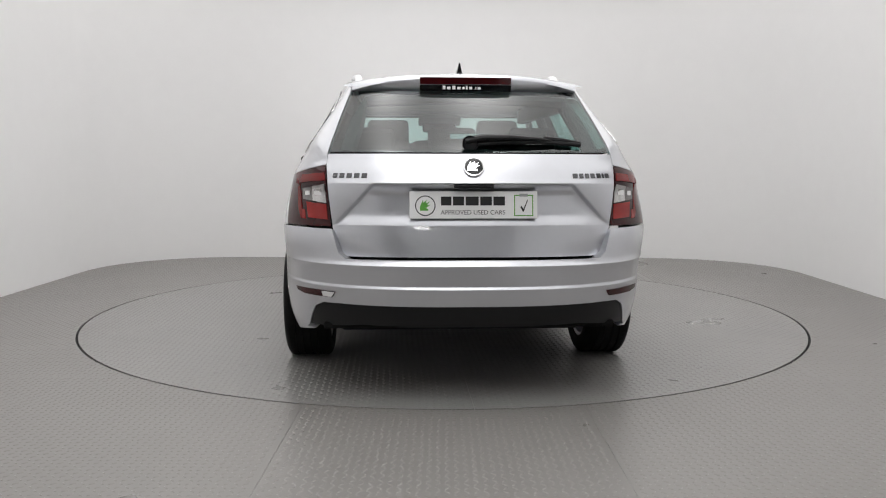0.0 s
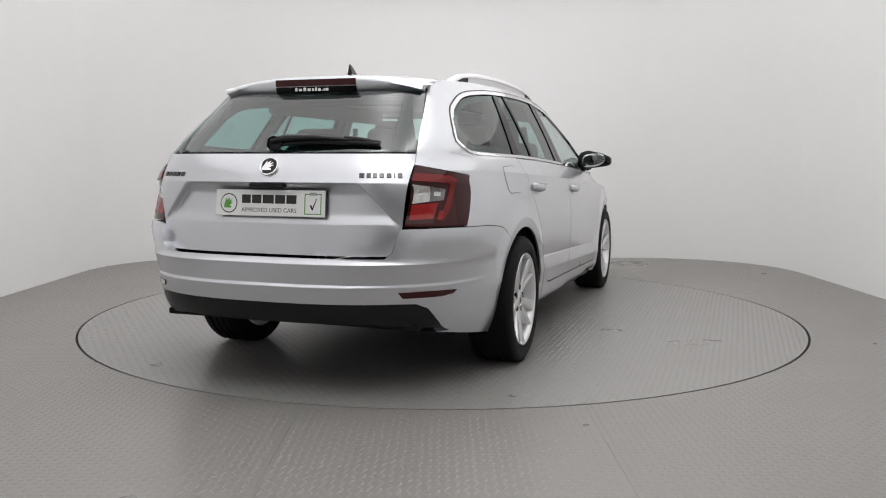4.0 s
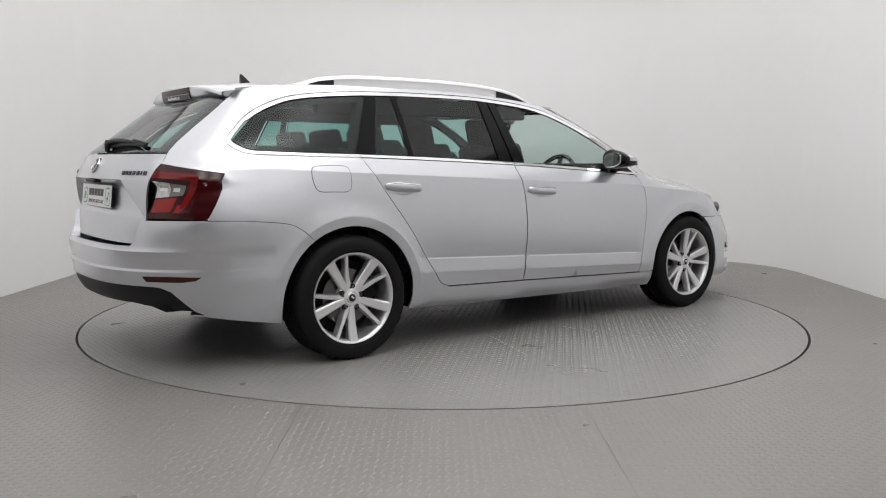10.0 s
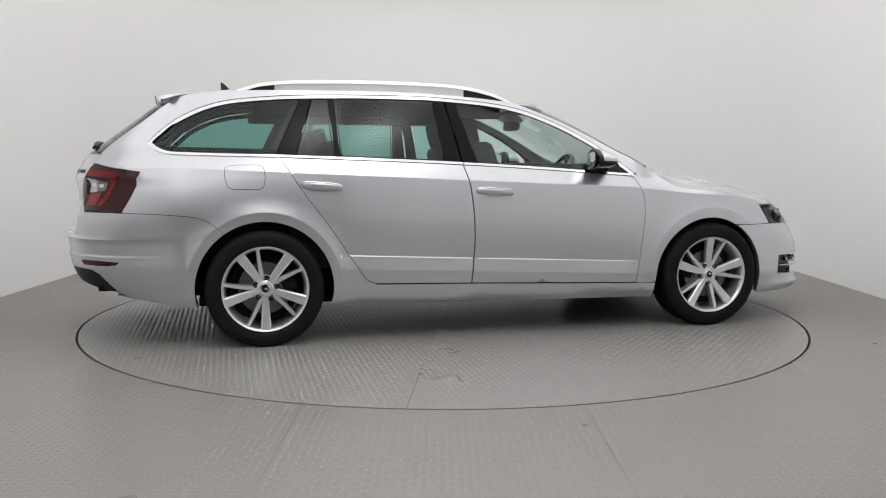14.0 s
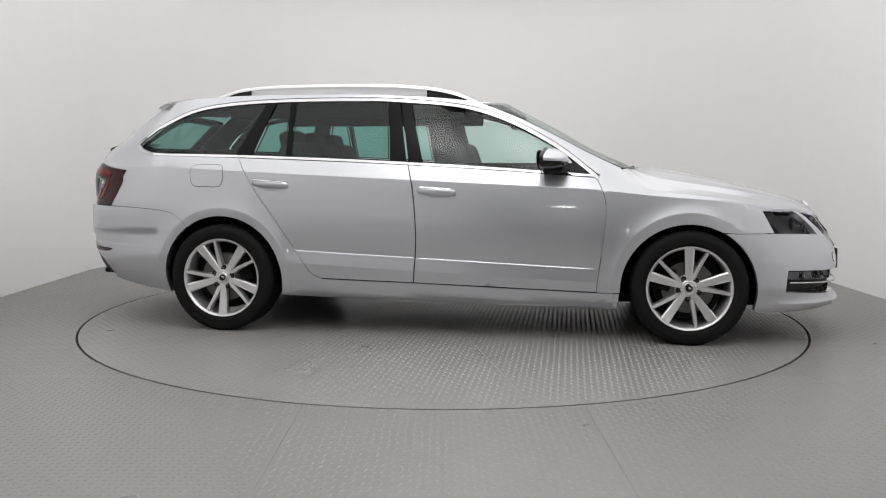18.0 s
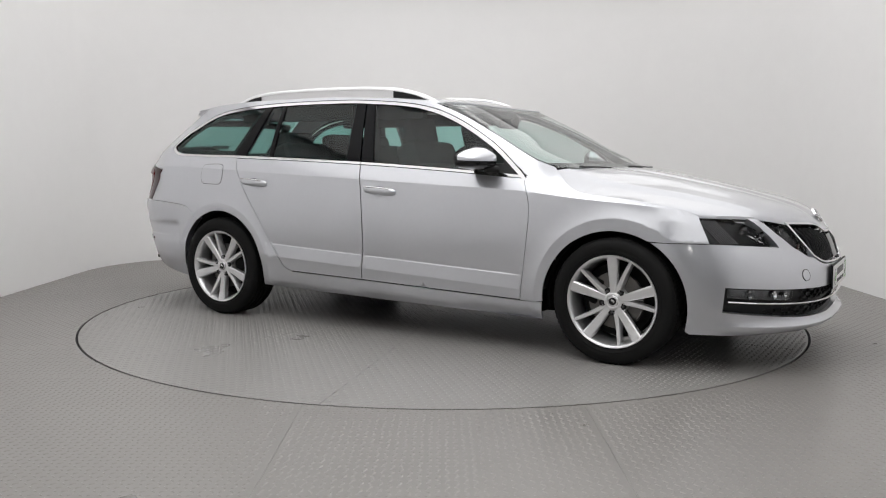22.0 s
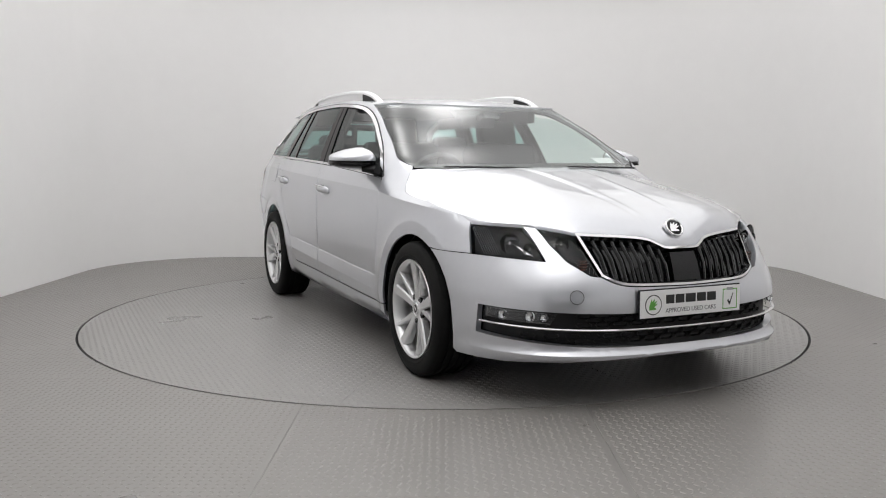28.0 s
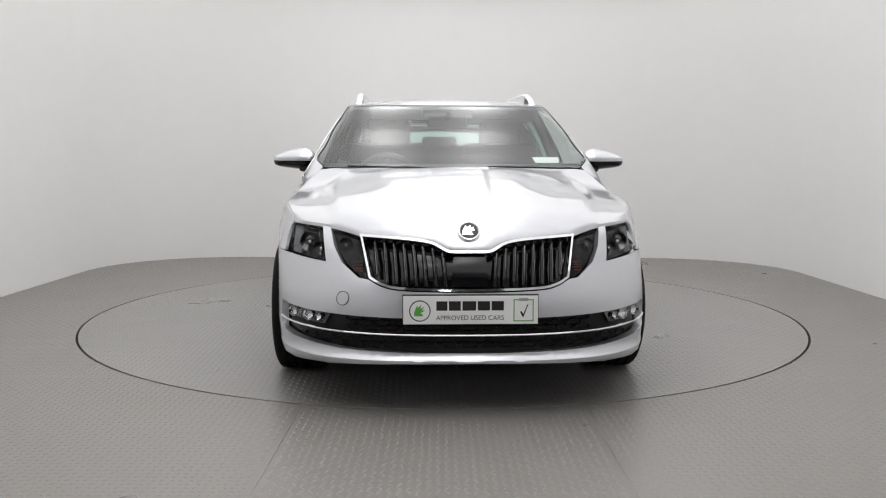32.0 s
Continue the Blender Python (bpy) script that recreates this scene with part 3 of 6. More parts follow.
def near_edge(px, py, poly, gap):
    gap = min(gap, 0.008)
    a = np.array(poly)
    d = np.min(np.hypot(np.asarray(px)[:, None] - a[:, 0], np.asarray(py)[:, None] - a[:, 1]), 1)
    return d < gap


def sheet(outline, fn, step=0.03, holes=(), gap=0.002, depth=0.012, off=0.0, rows=None, thick_in=True):
    """Cuts a piece out of a skin: places, faces and normals. outline and holes lie in the skin's own plane; fn maps them to places."""
    poly = inset(clean(outline), gap)
    cuts = [inset(clean(h), -gap) for h in holes]
    pts = [Vector(p) for p in poly]
    edges = [(k, (k + 1) % len(poly)) for k in range(len(poly))]
    for c in cuts:
        o = len(pts)
        pts += [Vector(p) for p in c]
        edges += [(o + k, o + (k + 1) % len(c)) for k in range(len(c))]
    a = np.array(poly)
    x0, x1, y0, y1 = a[:, 0].min(), a[:, 0].max(), a[:, 1].min(), a[:, 1].max()
    gx = np.arange(x0 + step / 2, x1, step)
    if rows is None:
        gy = np.arange(y0 + step / 2, y1, step)
        X, Y = np.meshgrid(gx, gy)
        X[1::2] += step * 0.5
        X, Y = X.ravel(), Y.ravel()
    else:
        X, Y = rows(x0, x1, y0, y1, step)
    ok = inside(X, Y, poly) & ~near_edge(X, Y, poly, step * 0.35)
    for c in cuts:
        ok &= ~inside(X, Y, c) & ~near_edge(X, Y, c, step * 0.35)
    pts += [Vector((x, y)) for x, y in zip(X[ok], Y[ok])]
    vs, _, fs, _, _, _ = delaunay_2d_cdt(pts, edges, [], 0, 1e-7)
    v2 = np.array([(v[0], v[1]) for v in vs])
    tri = np.array([f for f in fs if len(f) == 3])
    c = v2[tri].mean(1)
    keep = inside(c[:, 0], c[:, 1], poly)
    for h in cuts:
        keep &= ~inside(c[:, 0], c[:, 1], h)
    tri = tri[keep]
    P = fn(v2[:, 0], v2[:, 1])
    e = 0.0025
    du = fn(v2[:, 0] + e, v2[:, 1]) - fn(v2[:, 0] - e, v2[:, 1])
    dv = fn(v2[:, 0], v2[:, 1] + e) - fn(v2[:, 0], v2[:, 1] - e)
    N = np.cross(du, dv)
    N /= np.maximum(np.linalg.norm(N, axis=1), 1e-12)[:, None]
    return P, tri, N, v2


def emit_sheet(name, P, tri, N, material, parent, label="", depth=0.012, off=0.0, out=None, flip=False):
    """Links a cut piece with a turned-in rim. out: a place inside the body, from which normals point away."""
    N = N.copy()
    out = np.array((0.0, 0.0, 0.75)) if out is None else np.asarray(out)
    ref = P - out
    ref[:, 0] *= 0.35
    s = np.sign((N * ref).sum(1).sum())
    N *= s
    a, b, c = P[tri[:, 0]], P[tri[:, 1]], P[tri[:, 2]]
    fn_ = np.cross(b - a, c - a)
    wrong = (fn_ * N[tri].mean(1)).sum(1) < 0
    tri = tri.copy()
    tri[wrong] = tri[wrong][:, ::-1]
    P = P + N * off
    if flip:
        P, N = P * (1, -1, 1), N * (1, -1, 1)
        tri = tri[:, ::-1]
    faces = [tuple(map(int, t)) for t in tri]
    verts, norms = [tuple(p) for p in P], [tuple(n) for n in N]
    if depth:
        count = {}
        for t in faces:
            for k in range(3):
                i, j = t[k], t[(k + 1) % 3]
                count[(i, j)] = count.get((i, j), 0) + 1
        rim = [(i, j) for (i, j) in count if (j, i) not in count]
        ids = {}
        lat = {}
        for i, j in rim:
            e = np.array(P[j]) - np.array(P[i])
            o = np.cross(e, N[i])
            o /= max(np.linalg.norm(o), 1e-12)
            for k in (i, j):
                lat[k] = lat.get(k, 0) + o
        for k, o in lat.items():
            o = o / max(np.linalg.norm(o), 1e-12)
            ids[k] = (len(verts), len(verts) + 1)
            verts += [tuple(P[k]), tuple(P[k] - N[k] * depth)]
            norms += [tuple(o), tuple(o)]
        for i, j in rim:
            faces.append((ids[j][0], ids[i][0], ids[i][1], ids[j][1]))
    return mesh_object(name, verts, faces, material, parent, label, True, norms)


ARCH_RINGS = (0.378, 0.388, 0.400, 0.411, 0.4165, 0.4195, 0.426, 0.436, 0.447, 0.459, 0.473)


def bumper_rows(base, skin, front):
    """Adds rings round the wheel arches to the grid rows of a bumper."""
    def rows(x0, x1, y0, y1, step):
        X, Y = base(x0, x1, y0, y1, step)
        dd = np.abs(X)
        mid = lambda z: ARC_R + skin.xcf(z) - XC_R + ARC_F
        P = skin.at(mid(Y) - dd if front else dd, Y)
        cx = WB if front else -WB
        ok = np.hypot(P[..., 0] - cx, Y - 0.312) > 0.50
        rx, ry = [], []
        for r in ARCH_RINGS:
            for a in np.linspace(-0.5, math.pi * 0.5, 44):
                x, z = cx + (1 if front else -1) * r * math.cos(a), 0.312 + r * math.sin(a)
                d = skin.d_x(x, z)
                d = float(mid(np.array(z))) - d if front else d
                rx += [d, -d]
                ry += [z, z]
        return np.concatenate([X[ok], rx]), np.concatenate([Y[ok], ry])
    return rows


def side_rows(x0, x1, y0, y1, step):
    """Grid rows that follow the creases of the flank."""
    zz = list(np.arange(0.12, 0.375, step)) + [0.3815, 0.3865, 0.405, 0.43, 0.4535, 0.4565, 0.4585, 0.4605, 0.4635] + list(np.arange(0.475, 0.88, step)) + [0.8975, 0.9025, 0.915, 0.93] + list(np.arange(0.95, 1.6, step))
    xs = np.arange(x0 + step / 2, x1, step)
    X, ZZ = np.meshgrid(xs, zz)
    x = X - ARC_R + XC_R
    Y = ZZ - wing_drop(x) * sstep(ZZ, 0.5, 0.82) - 0.043 * (np.clip(x, -1.75, 1.62) + 0.2)
    X, Y, x = X.ravel(), Y.ravel(), x.ravel()
    far = np.ones(len(X), bool)
    rx, ry = [], []
    for cx in (-WB, WB):
        far &= np.hypot(x - cx, Y - 0.312) > 0.487
        for r in ARCH_RINGS:
            a = np.linspace(-0.6, math.pi + 0.6, 100)
            rx.append(cx + r * np.cos(a) + ARC_R - XC_R)
            ry.append(0.312 + r * np.sin(a))
    return np.concatenate([X[far]] + rx), np.concatenate([Y[far]] + ry)


def level_rows(*levels):
    """Grid rows at even heights, and close beside the level creases."""
    def rows(x0, x1, y0, y1, step):
        zs = [z for z in np.arange(y0 + step / 2, y1, step) if all(abs(z - c) > 0.008 for c in levels)]
        for c in levels:
            zs += [c - 0.0025, c + 0.0025]
        X, Y = np.meshgrid(np.arange(x0 + step / 2, x1, step), zs)
        return X.ravel(), Y.ravel()
    return rows


def flank(name, outline, material, skin=BODY, label="", step=0.03, rows=side_rows, depth=0.012, off=0.0, gap=0.003, holes=(), sides=(-1, 1), parent=None, label_of=None):
    """A piece of the flank, on both sides of the car. outline in (x, z)."""
    dom = [(skin.d_x(x, z), z) for x, z in clean(outline)]
    hol = [[(skin.d_x(x, z), z) for x, z in clean(h)] for h in holes]
    P, tri, N, _ = sheet(dom, skin.at, step, hol, gap, rows=rows)
    made = []
    for s in sides:
        made.append(emit_sheet(name, P, tri, N, material, parent or car, label, depth, off, flip=(s < 0)))
    return made


def end_panel(name, outline, material, skin=BODY, front=False, label="", step=0.03, rows=None, depth=0.012, off=0.0, gap=0.002, holes=(), parent=None, both=False, fx=None):
    """A piece of the rear or the front. outline in ('y' or 'x', value, z); the sheet's own plane has its zero in the middle."""
    total = None

    def dom_of(pt):
        kind, v, z = pt
        sgn = -1 if v < 0 and kind == "y" else 1
        if kind == "x" or kind == "-x":
            d = skin.d_x(v, z)
            sgn = -1 if kind == "-x" else 1
        else:
            d = abs(skin.d_y(v, z, front))
        if front:
            d = ARC_R + float(skin.xcf(z)) - XC_R + ARC_F - d
        return (sgn * d, z)

    def fn(d, z):
        d, z = np.asarray(d, float), np.asarray(z, float)
        sgn = np.where(d < 0, -1.0, 1.0)
        dd = np.abs(d)
        if front:
            dd = ARC_R + skin.xcf(z) - XC_R + ARC_F - dd
        p = skin.at(dd, z)
        p[..., 1] *= sgn
        if fx is not None:
            p = fx(p)
        return p
    dom = [dom_of(p) for p in outline]
    hol = [[dom_of(p) for p in h] for h in holes]
    P, tri, N, _ = sheet(clean(dom), fn, step, hol, gap, rows=rows)
    made = [emit_sheet(name, P, tri, N, material, parent or car, label, depth, off)]
    if both:
        made.append(emit_sheet(name, P, tri, N, material, parent or car, label, depth, off, flip=True))
    return made


def mirror_y(pts):
    return [(k, -v, z) if k == "y" else (("-x" if k == "x" else "x"), v, z) for k, v, z in pts][::-1]


def tag3(kind, pts):
    return [(kind, a, b) for a, b in pts]


# ---- body panels ----
def arc(cx, cz, r, a0, a1, n=24):
    return [(cx + r * math.cos(radians(a0 + (a1 - a0) * k / n)), cz + r * math.sin(radians(a0 + (a1 - a0) * k / n))) for k in range(n + 1)]


B_GAP = spline([(-0.228, 0.986), (-0.192, 0.834), (-0.173, 0.578), (-0.188, 0.313)], 8)
F_DOOR = spline([(0.833, 0.921), (0.877, 0.82), (0.888, 0.708), (0.866, 0.483), (0.842, 0.283)], 8)
R_DOOR = spline([(-1.253, 1.024), (-1.13, 0.831), (-0.989, 0.639), (-0.83, 0.40), (-0.785, 0.345), (-0.735, 0.326)], 8)
DLO_TOP = spline([(-1.935, 1.094), (-1.90, 1.135), (-1.769, 1.240), (-1.569, 1.322), (-1.305, 1.357), (-1.0, 1.371), (-0.60, 1.374), (-0.30, 1.366), (0.074, 1.328), (0.339, 1.247), (0.606, 1.107), (0.80, 0.962), (0.845, 0.921)], 6)
DLO_BACK = spline([(-1.253, 1.024), (-1.60, 1.031), (-1.80, 1.037), (-1.87, 1.049), (-1.915, 1.073), (-1.935, 1.094)], 6)
ARCH_R = arc(-WB, 0.312, 0.370, 125, -14)
ARCH_F = arc(1.338, 0.300, 0.368, 62, 182)


def belt_between(a, b):
    return [(x, float(z_belt(x))) for x in np.linspace(a, b, 14)]


front_door = flank("front_door", belt_between(-0.228, 0.833) + F_DOOR[1:] + line((0.842, 0.283), (-0.188, 0.313))[1:] + B_GAP[::-1][1:], PAINT, label="silver front door")
rear_door = flank("rear_door", belt_between(-1.253, -0.228) + B_GAP[1:] + line((-0.188, 0.313), (-0.735, 0.326))[1:] + R_DOOR[::-1][1:], PAINT, label="silver rear door")

# front wing
HOOD_EDGE = spline([(0.974, 0.962), (0.997, 0.944), (1.022, 0.923), (1.058, 0.895), (1.10, 0.869), (1.155, 0.850), (1.25, 0.837), (1.40, 0.822), (1.54, 0.801), (1.66, 0.773), (1.715, 0.752)], 6)
SEAM_LINE = [(0.80, 0.973), (0.862, 1.000), (0.895, 1.007)]
wing_poly = F_DOOR[::-1] + poly_line([(0.833, 0.921), (0.852, 0.922), (0.828, 0.947), (0.80, 0.973)], 4)[1:] + poly_line(SEAM_LINE, 4)[1:] + spline([(0.895, 1.007), (0.932, 0.991), (0.963, 0.974), (0.974, 0.962)], 4)[1:] + HOOD_EDGE[1:] + poly_line([(1.715, 0.752), (1.725, 0.749), (1.79, 0.622), (1.591, 0.620)], 6)[1:] \
    + ARCH_F + poly_line([(0.968, 0.287), (0.92, 0.281), (0.842, 0.283)], 2)
front_wing = flank("front_wing", wing_poly, PAINT, WING, gap=0.0, label="silver front wing")

# body side: sill, quarter panel, pillars and cant rail in one
WS_EDGE = [(0.93, 0.955), (0.965, 0.975), (0.79, 1.055), (0.59, 1.16), (0.395, 1.255), (0.175, 1.341)]
ROOF_LINE = [(x, float(z_roof(x))) for x in np.linspace(0.17, -1.80, 26)]


def side_dom(pt, skin):
    return (skin.d_x(*pt), pt[1])


def body_side():
    dom = []
    path = DLO_BACK + [p for p in DLO_TOP[1:] if p[0] < 0.785] + SEAM_LINE
    dom += [side_dom(p, TOP) for p in path]
    dom += [side_dom(p, TOP) for p in spline(WS_EDGE, 5) if p[1] > 1.012]
    dom += [side_dom(p, TOP) for p in ROOF_LINE]
    # down beside the rear glass, round the lamp
    for y, z in poly_line([(0.515, 1.330), (0.555, 1.20), (0.590, 1.075), (0.598, 1.040), (0.602, 0.992)], 6):
        dom.append((TOP.d_y(y, z), z))
    d0, d1 = dom[-1], side_dom((-1.97, 0.948), TOP)
    dom += line(d0, d1, 10)[1:]
    dom += line(d1, side_dom((-2.068, 0.733), TOP), 6)[1:]
    dom += [side_dom(p, TOP) for p in spline([(-2.068, 0.733), (-1.90, 0.727), (-1.70, 0.708), (-1.62, 0.675), (-1.553, 0.617)], 16)[1:]]
    dom += [side_dom(p, TOP) for p in ARCH_R]
    low = poly_line([(-0.984, 0.222), (-0.9, 0.215), (0.0, 0.198), (0.955, 0.188), (0.962, 0.235), (0.966, 0.279), (0.842, 0.279), (-0.188, 0.309), (-0.735, 0.321)], 6)
    dom += [(ARC_R + x - XC_R, z) for x, z in low]
    dom += [(ARC_R + x - XC_R, z) for x, z in R_DOOR[::-1][1:-1]]
    P, tri, N, _ = sheet(dom, TOP.at, 0.03, (), 0.0, rows=side_rows)
    for s in (-1, 1):
        emit_sheet("body_side", P, tri, N, PAINT, car, "silver body side with sill and pillars", 0.012, 0.0, flip=(s < 0))


# fuel flap outline, a thin groove
FLAP = [(x, z) for x, z in spline([(-1.435, 0.985), (-1.36, 0.982), (-1.335, 0.955), (-1.335, 0.885), (-1.36, 0.853), (-1.44, 0.852), (-1.51, 0.855), (-1.537, 0.885), (-1.545, 0.945), (-1.525, 0.978), (-1.435, 0.985)], 6)]
body_side()
flank("flap_seam", inset(clean(FLAP), -0.003), BLACK, skin=TOP, label="thin dark seam round the fuel flap", sides=(-1,), depth=0, off=0.0006, step=0.02)
flank("fuel_flap", FLAP, PAINT, skin=TOP, label="silver fuel flap", sides=(-1,), depth=0.004, off=0.0022, step=0.02)


# bonnet: a loft from the screen's foot to the grille's edge
def hood_back(q):
    a = np.abs(q)
    x = cub(a, [0, 0.6, 0.85, 1.0], [1.056, 1.038, 1.012, 0.976])
    z = cub(a, [0, 0.6, 0.85, 1.0], [0.975, 0.974, 0.971, 0.962])
    y = a * 0.70
    return x, y, z


def hood_front(q):
    a = np.abs(q)
    y = a * 0.772
    z = cub(a, [0, 0.09, 0.13, 0.20, 0.40, 0.56, 0.63, 0.75, 1.0], [0.664, 0.666, 0.677, 0.698, 0.709, 0.716, 0.728, 0.743, 0.754])
    x = np.array([float(BODY.at(BODY.d_y(max(v, 0.001), zz, True), zz)[0]) for v, zz in zip(np.ravel(y), np.ravel(z))]).reshape(np.shape(y))
    return x + 0.004, y, z


def build_hood():
    nq, npp = 161, 46
    q = np.linspace(-1, 1, nq)
    xb, yb, zb = hood_back(q)
    xf, yf, zf = hood_front(q)
    p = np.linspace(0, 1, npp)
    g0 = cub(p, [0, 0.187, 0.468, 0.72, 0.877, 0.96, 1.0], [0, 0.082, 0.285, 0.50, 0.67, 0.84, 1.0])
    g1 = cub(p, [0, 0.08, 0.366, 0.67, 0.9, 1.0], [0, 0.20, 0.52, 0.76, 0.93, 1.0])
    V = np.zeros((npp, nq, 3))
    a = np.abs(q)
    ys = np.interp(p, [0, 0.08, 0.37, 0.67, 1.0], [0.0, 0.018, 0.03, 0.022, 0.0])
    for i, t in enumerate(p):
        k = sstep(a, 0.35, 1.0)
        g = g0[i] * (1 - k) + g1[i] * k
        V[i, :, 0] = xb + (xf - xb) * t
        V[i, :, 1] = (yb + (yf - yb) * t + ys[i] * a ** 2) * np.sign(q)
        z = zb + (zf - zb) * g
        # creases that run to the grille
        c1 = 0.20 - 0.08 * t
        c2 = 0.78 - 0.10 * t
        fade = math.sin(math.pi * min(max(t, 0.0), 1.0)) ** 0.5
        z = z + 0.009 * fade * (1 - sstep(a, c1 - 0.012, c1 + 0.035)) + 0.014 * fade * np.clip((a - c2 + 0.30) / 0.30, 0, 1) ** 2 * (1 - sstep(a, c2 - 0.005, c2 + 0.09))
        xe = 0.975 + (1.715 - 0.975) * t
        ze = float(np.interp(xe, [h[0] for h in HOOD_EDGE], [h[1] for h in HOOD_EDGE]))
        ye = float(WING.at(WING.d_x(xe, ze), ze)[1]) - 0.002
        k4 = a ** 4
        V[i, :, 0] += (xe - V[i, -1, 0]) * k4
        V[i, :, 1] *= 1 + (ye / V[i, -1, 1] - 1) * a ** 2
        V[i, :, 2] = z + (ze - z[-1]) * k4
    verts = V.reshape(-1, 3)
    faces = [(i * nq + j, (i + 1) * nq + j, (i + 1) * nq + j + 1, i * nq + j + 1) for i in range(npp - 1) for j in range(nq - 1)]
    bm = bmesh.new()
    bv = [bm.verts.new(v) for v in verts]
    for f in faces:
        bm.faces.new([bv[k] for k in f])
    rim = [e for e in bm.edges if e.is_boundary]
    r = bmesh.ops.extrude_edge_only(bm, edges=rim)
    bmesh.ops.translate(bm, vec=(0, 0, -0.014), verts=[e for e in r["geom"] if isinstance(e, bmesh.types.BMVert)])
    bmesh.ops.recalc_face_normals(bm, faces=bm.faces)
    if sum(f.normal.z for f in bm.faces) < 0:
        bmesh.ops.reverse_faces(bm, faces=bm.faces[:])
    return part("bonnet", bm, PAINT, car, "silver bonnet with raised creases", angle=50)


build_hood()


# roof
def roof_y(x):
    """Half width of the roof at x."""
    zr = float(z_roof(x))
    return float(TOP.at(TOP.d_x(x, zr), zr)[1])


def roof_z(x, a):
    ze = float(z_roof(min(x, 0.17))) if x < 0.17 else 1.343
    zc = float(cub(x, [-1.9, -1.7, -1.2, -0.7, -0.2, 0.0, 0.19, 0.33], [1.395, 1.417, 1.434, 1.434, 1.415, 1.400, 1.376, 1.340]))
    return ze + (zc - ze) * (1 - a ** 2.6)


def build_roof():
    nq, npp = 41, 60
    q = np.linspace(-1, 1, nq)
    verts = []
    for t in np.linspace(0, 1, npp):
        for u in q:
            a = abs(u)
            xf = max(0.172, float(x_screen(1.341)) - 0.42 + 0.42 * (1 - min(a, 0.9999) ** 8) ** 0.125 + 0.003)
            xr = -1.72
            x = xf + (xr - xf) * t
            ye = roof_y(min(x, 0.17))
            z = roof_z(x, a)
            verts.append((x, u * ye, z))
    faces = [(i * nq + j, i * nq + j + 1, (i + 1) * nq + j + 1, (i + 1) * nq + j) for i in range(npp - 1) for j in range(nq - 1)]
    bm = bmesh.new()
    bv = [bm.verts.new(v) for v in verts]
    for f in faces:
        bm.faces.new([bv[k] for k in f])
    rim = [e for e in bm.edges if e.is_boundary]
    r = bmesh.ops.extrude_edge_only(bm, edges=rim)
    bmesh.ops.translate(bm, vec=(0, 0, -0.02), verts=[e for e in r["geom"] if isinstance(e, bmesh.types.BMVert)])
    bmesh.ops.recalc_face_normals(bm, faces=bm.faces)
    if sum(f.normal.z for f in bm.faces) < 0:
        bmesh.ops.reverse_faces(bm, faces=bm.faces[:])
    return part("roof", bm, PAINT, car, "silver roof", angle=50)


build_roof()

# tailgate and its glass
TG_SIDE = poly_line([(0.530, 0.618), (0.548, 0.636), (0.575, 0.737), (0.594, 0.90), (0.602, 0.992), (0.597, 1.038)], 5)
tailgate_poly = tag3("y", line((-0.53, 0.616), (0.53, 0.616), 40) + TG_SIDE + line((0.597, 1.038), (-0.597, 1.038), 40)[1:] + [(-y, z) for y, z in TG_SIDE[::-1]][1:])


def tailgate_relief(p):
    """The recess round the plate has slanting flanks; beside it the panel stays flush."""
    y, z = np.abs(p[..., 1]), p[..., 2]
    t = np.clip((0.917 - z) / 0.172, 0, 1)
    flush = -2.368 + 0.022 * t
    dent = np.where((z < 0.917) & (z > 0.745), x_rear(z) - flush, 0.0)
    w = sstep(0.40 + 0.165 * t - y, -0.010, 0.010)
    p[..., 0] -= dent * (1 - w)
    return p


def recess_rows(x0, x1, y0, y1, step):
    """Grid rows that follow the slanting edges of the recess."""
    X, Y = level_rows(0.745, 0.917)(x0, x1, y0, y1, step)
    edge = lambda z, o: TOP.d_y(0.40 + 0.165 * (0.917 - z) / 0.172 + o, z)
    near = np.array([0.745 < z < 0.917 and abs(abs(x) - edge(z, 0)) < 0.026 for x, z in zip(X, Y)])
    rx, ry = [], []
    for o in (-0.024, -0.016, -0.010, -0.005, 0.0, 0.005, 0.010, 0.016, 0.024):
        for z in np.linspace(0.7475, 0.9145, 26):
            rx += [edge(z, o), -edge(z, o)]
            ry += [z, z]
    return np.concatenate([X[~near], rx]), np.concatenate([Y[~near], ry])


end_panel("tailgate", tailgate_poly, PAINT, TOP, label="silver tailgate with a recess round the plate", rows=recess_rows, step=0.014, fx=tailgate_relief)
RG_SIDE = poly_line([(0.596, 1.042), (0.588, 1.075), (0.553, 1.20), (0.515, 1.322)], 5)
rear_glass_poly = tag3("y", line((-0.596, 1.042), (0.596, 1.042), 30) + RG_SIDE[1:] + line((0.515, 1.322), (-0.515, 1.322), 30)[1:] + [(-y, z) for y, z in RG_SIDE[::-1]][1:-1])
end_panel("rear_window", rear_glass_poly, BACKGLASS, TOP, label="dark tinted rear window", depth=0, off=-0.002)

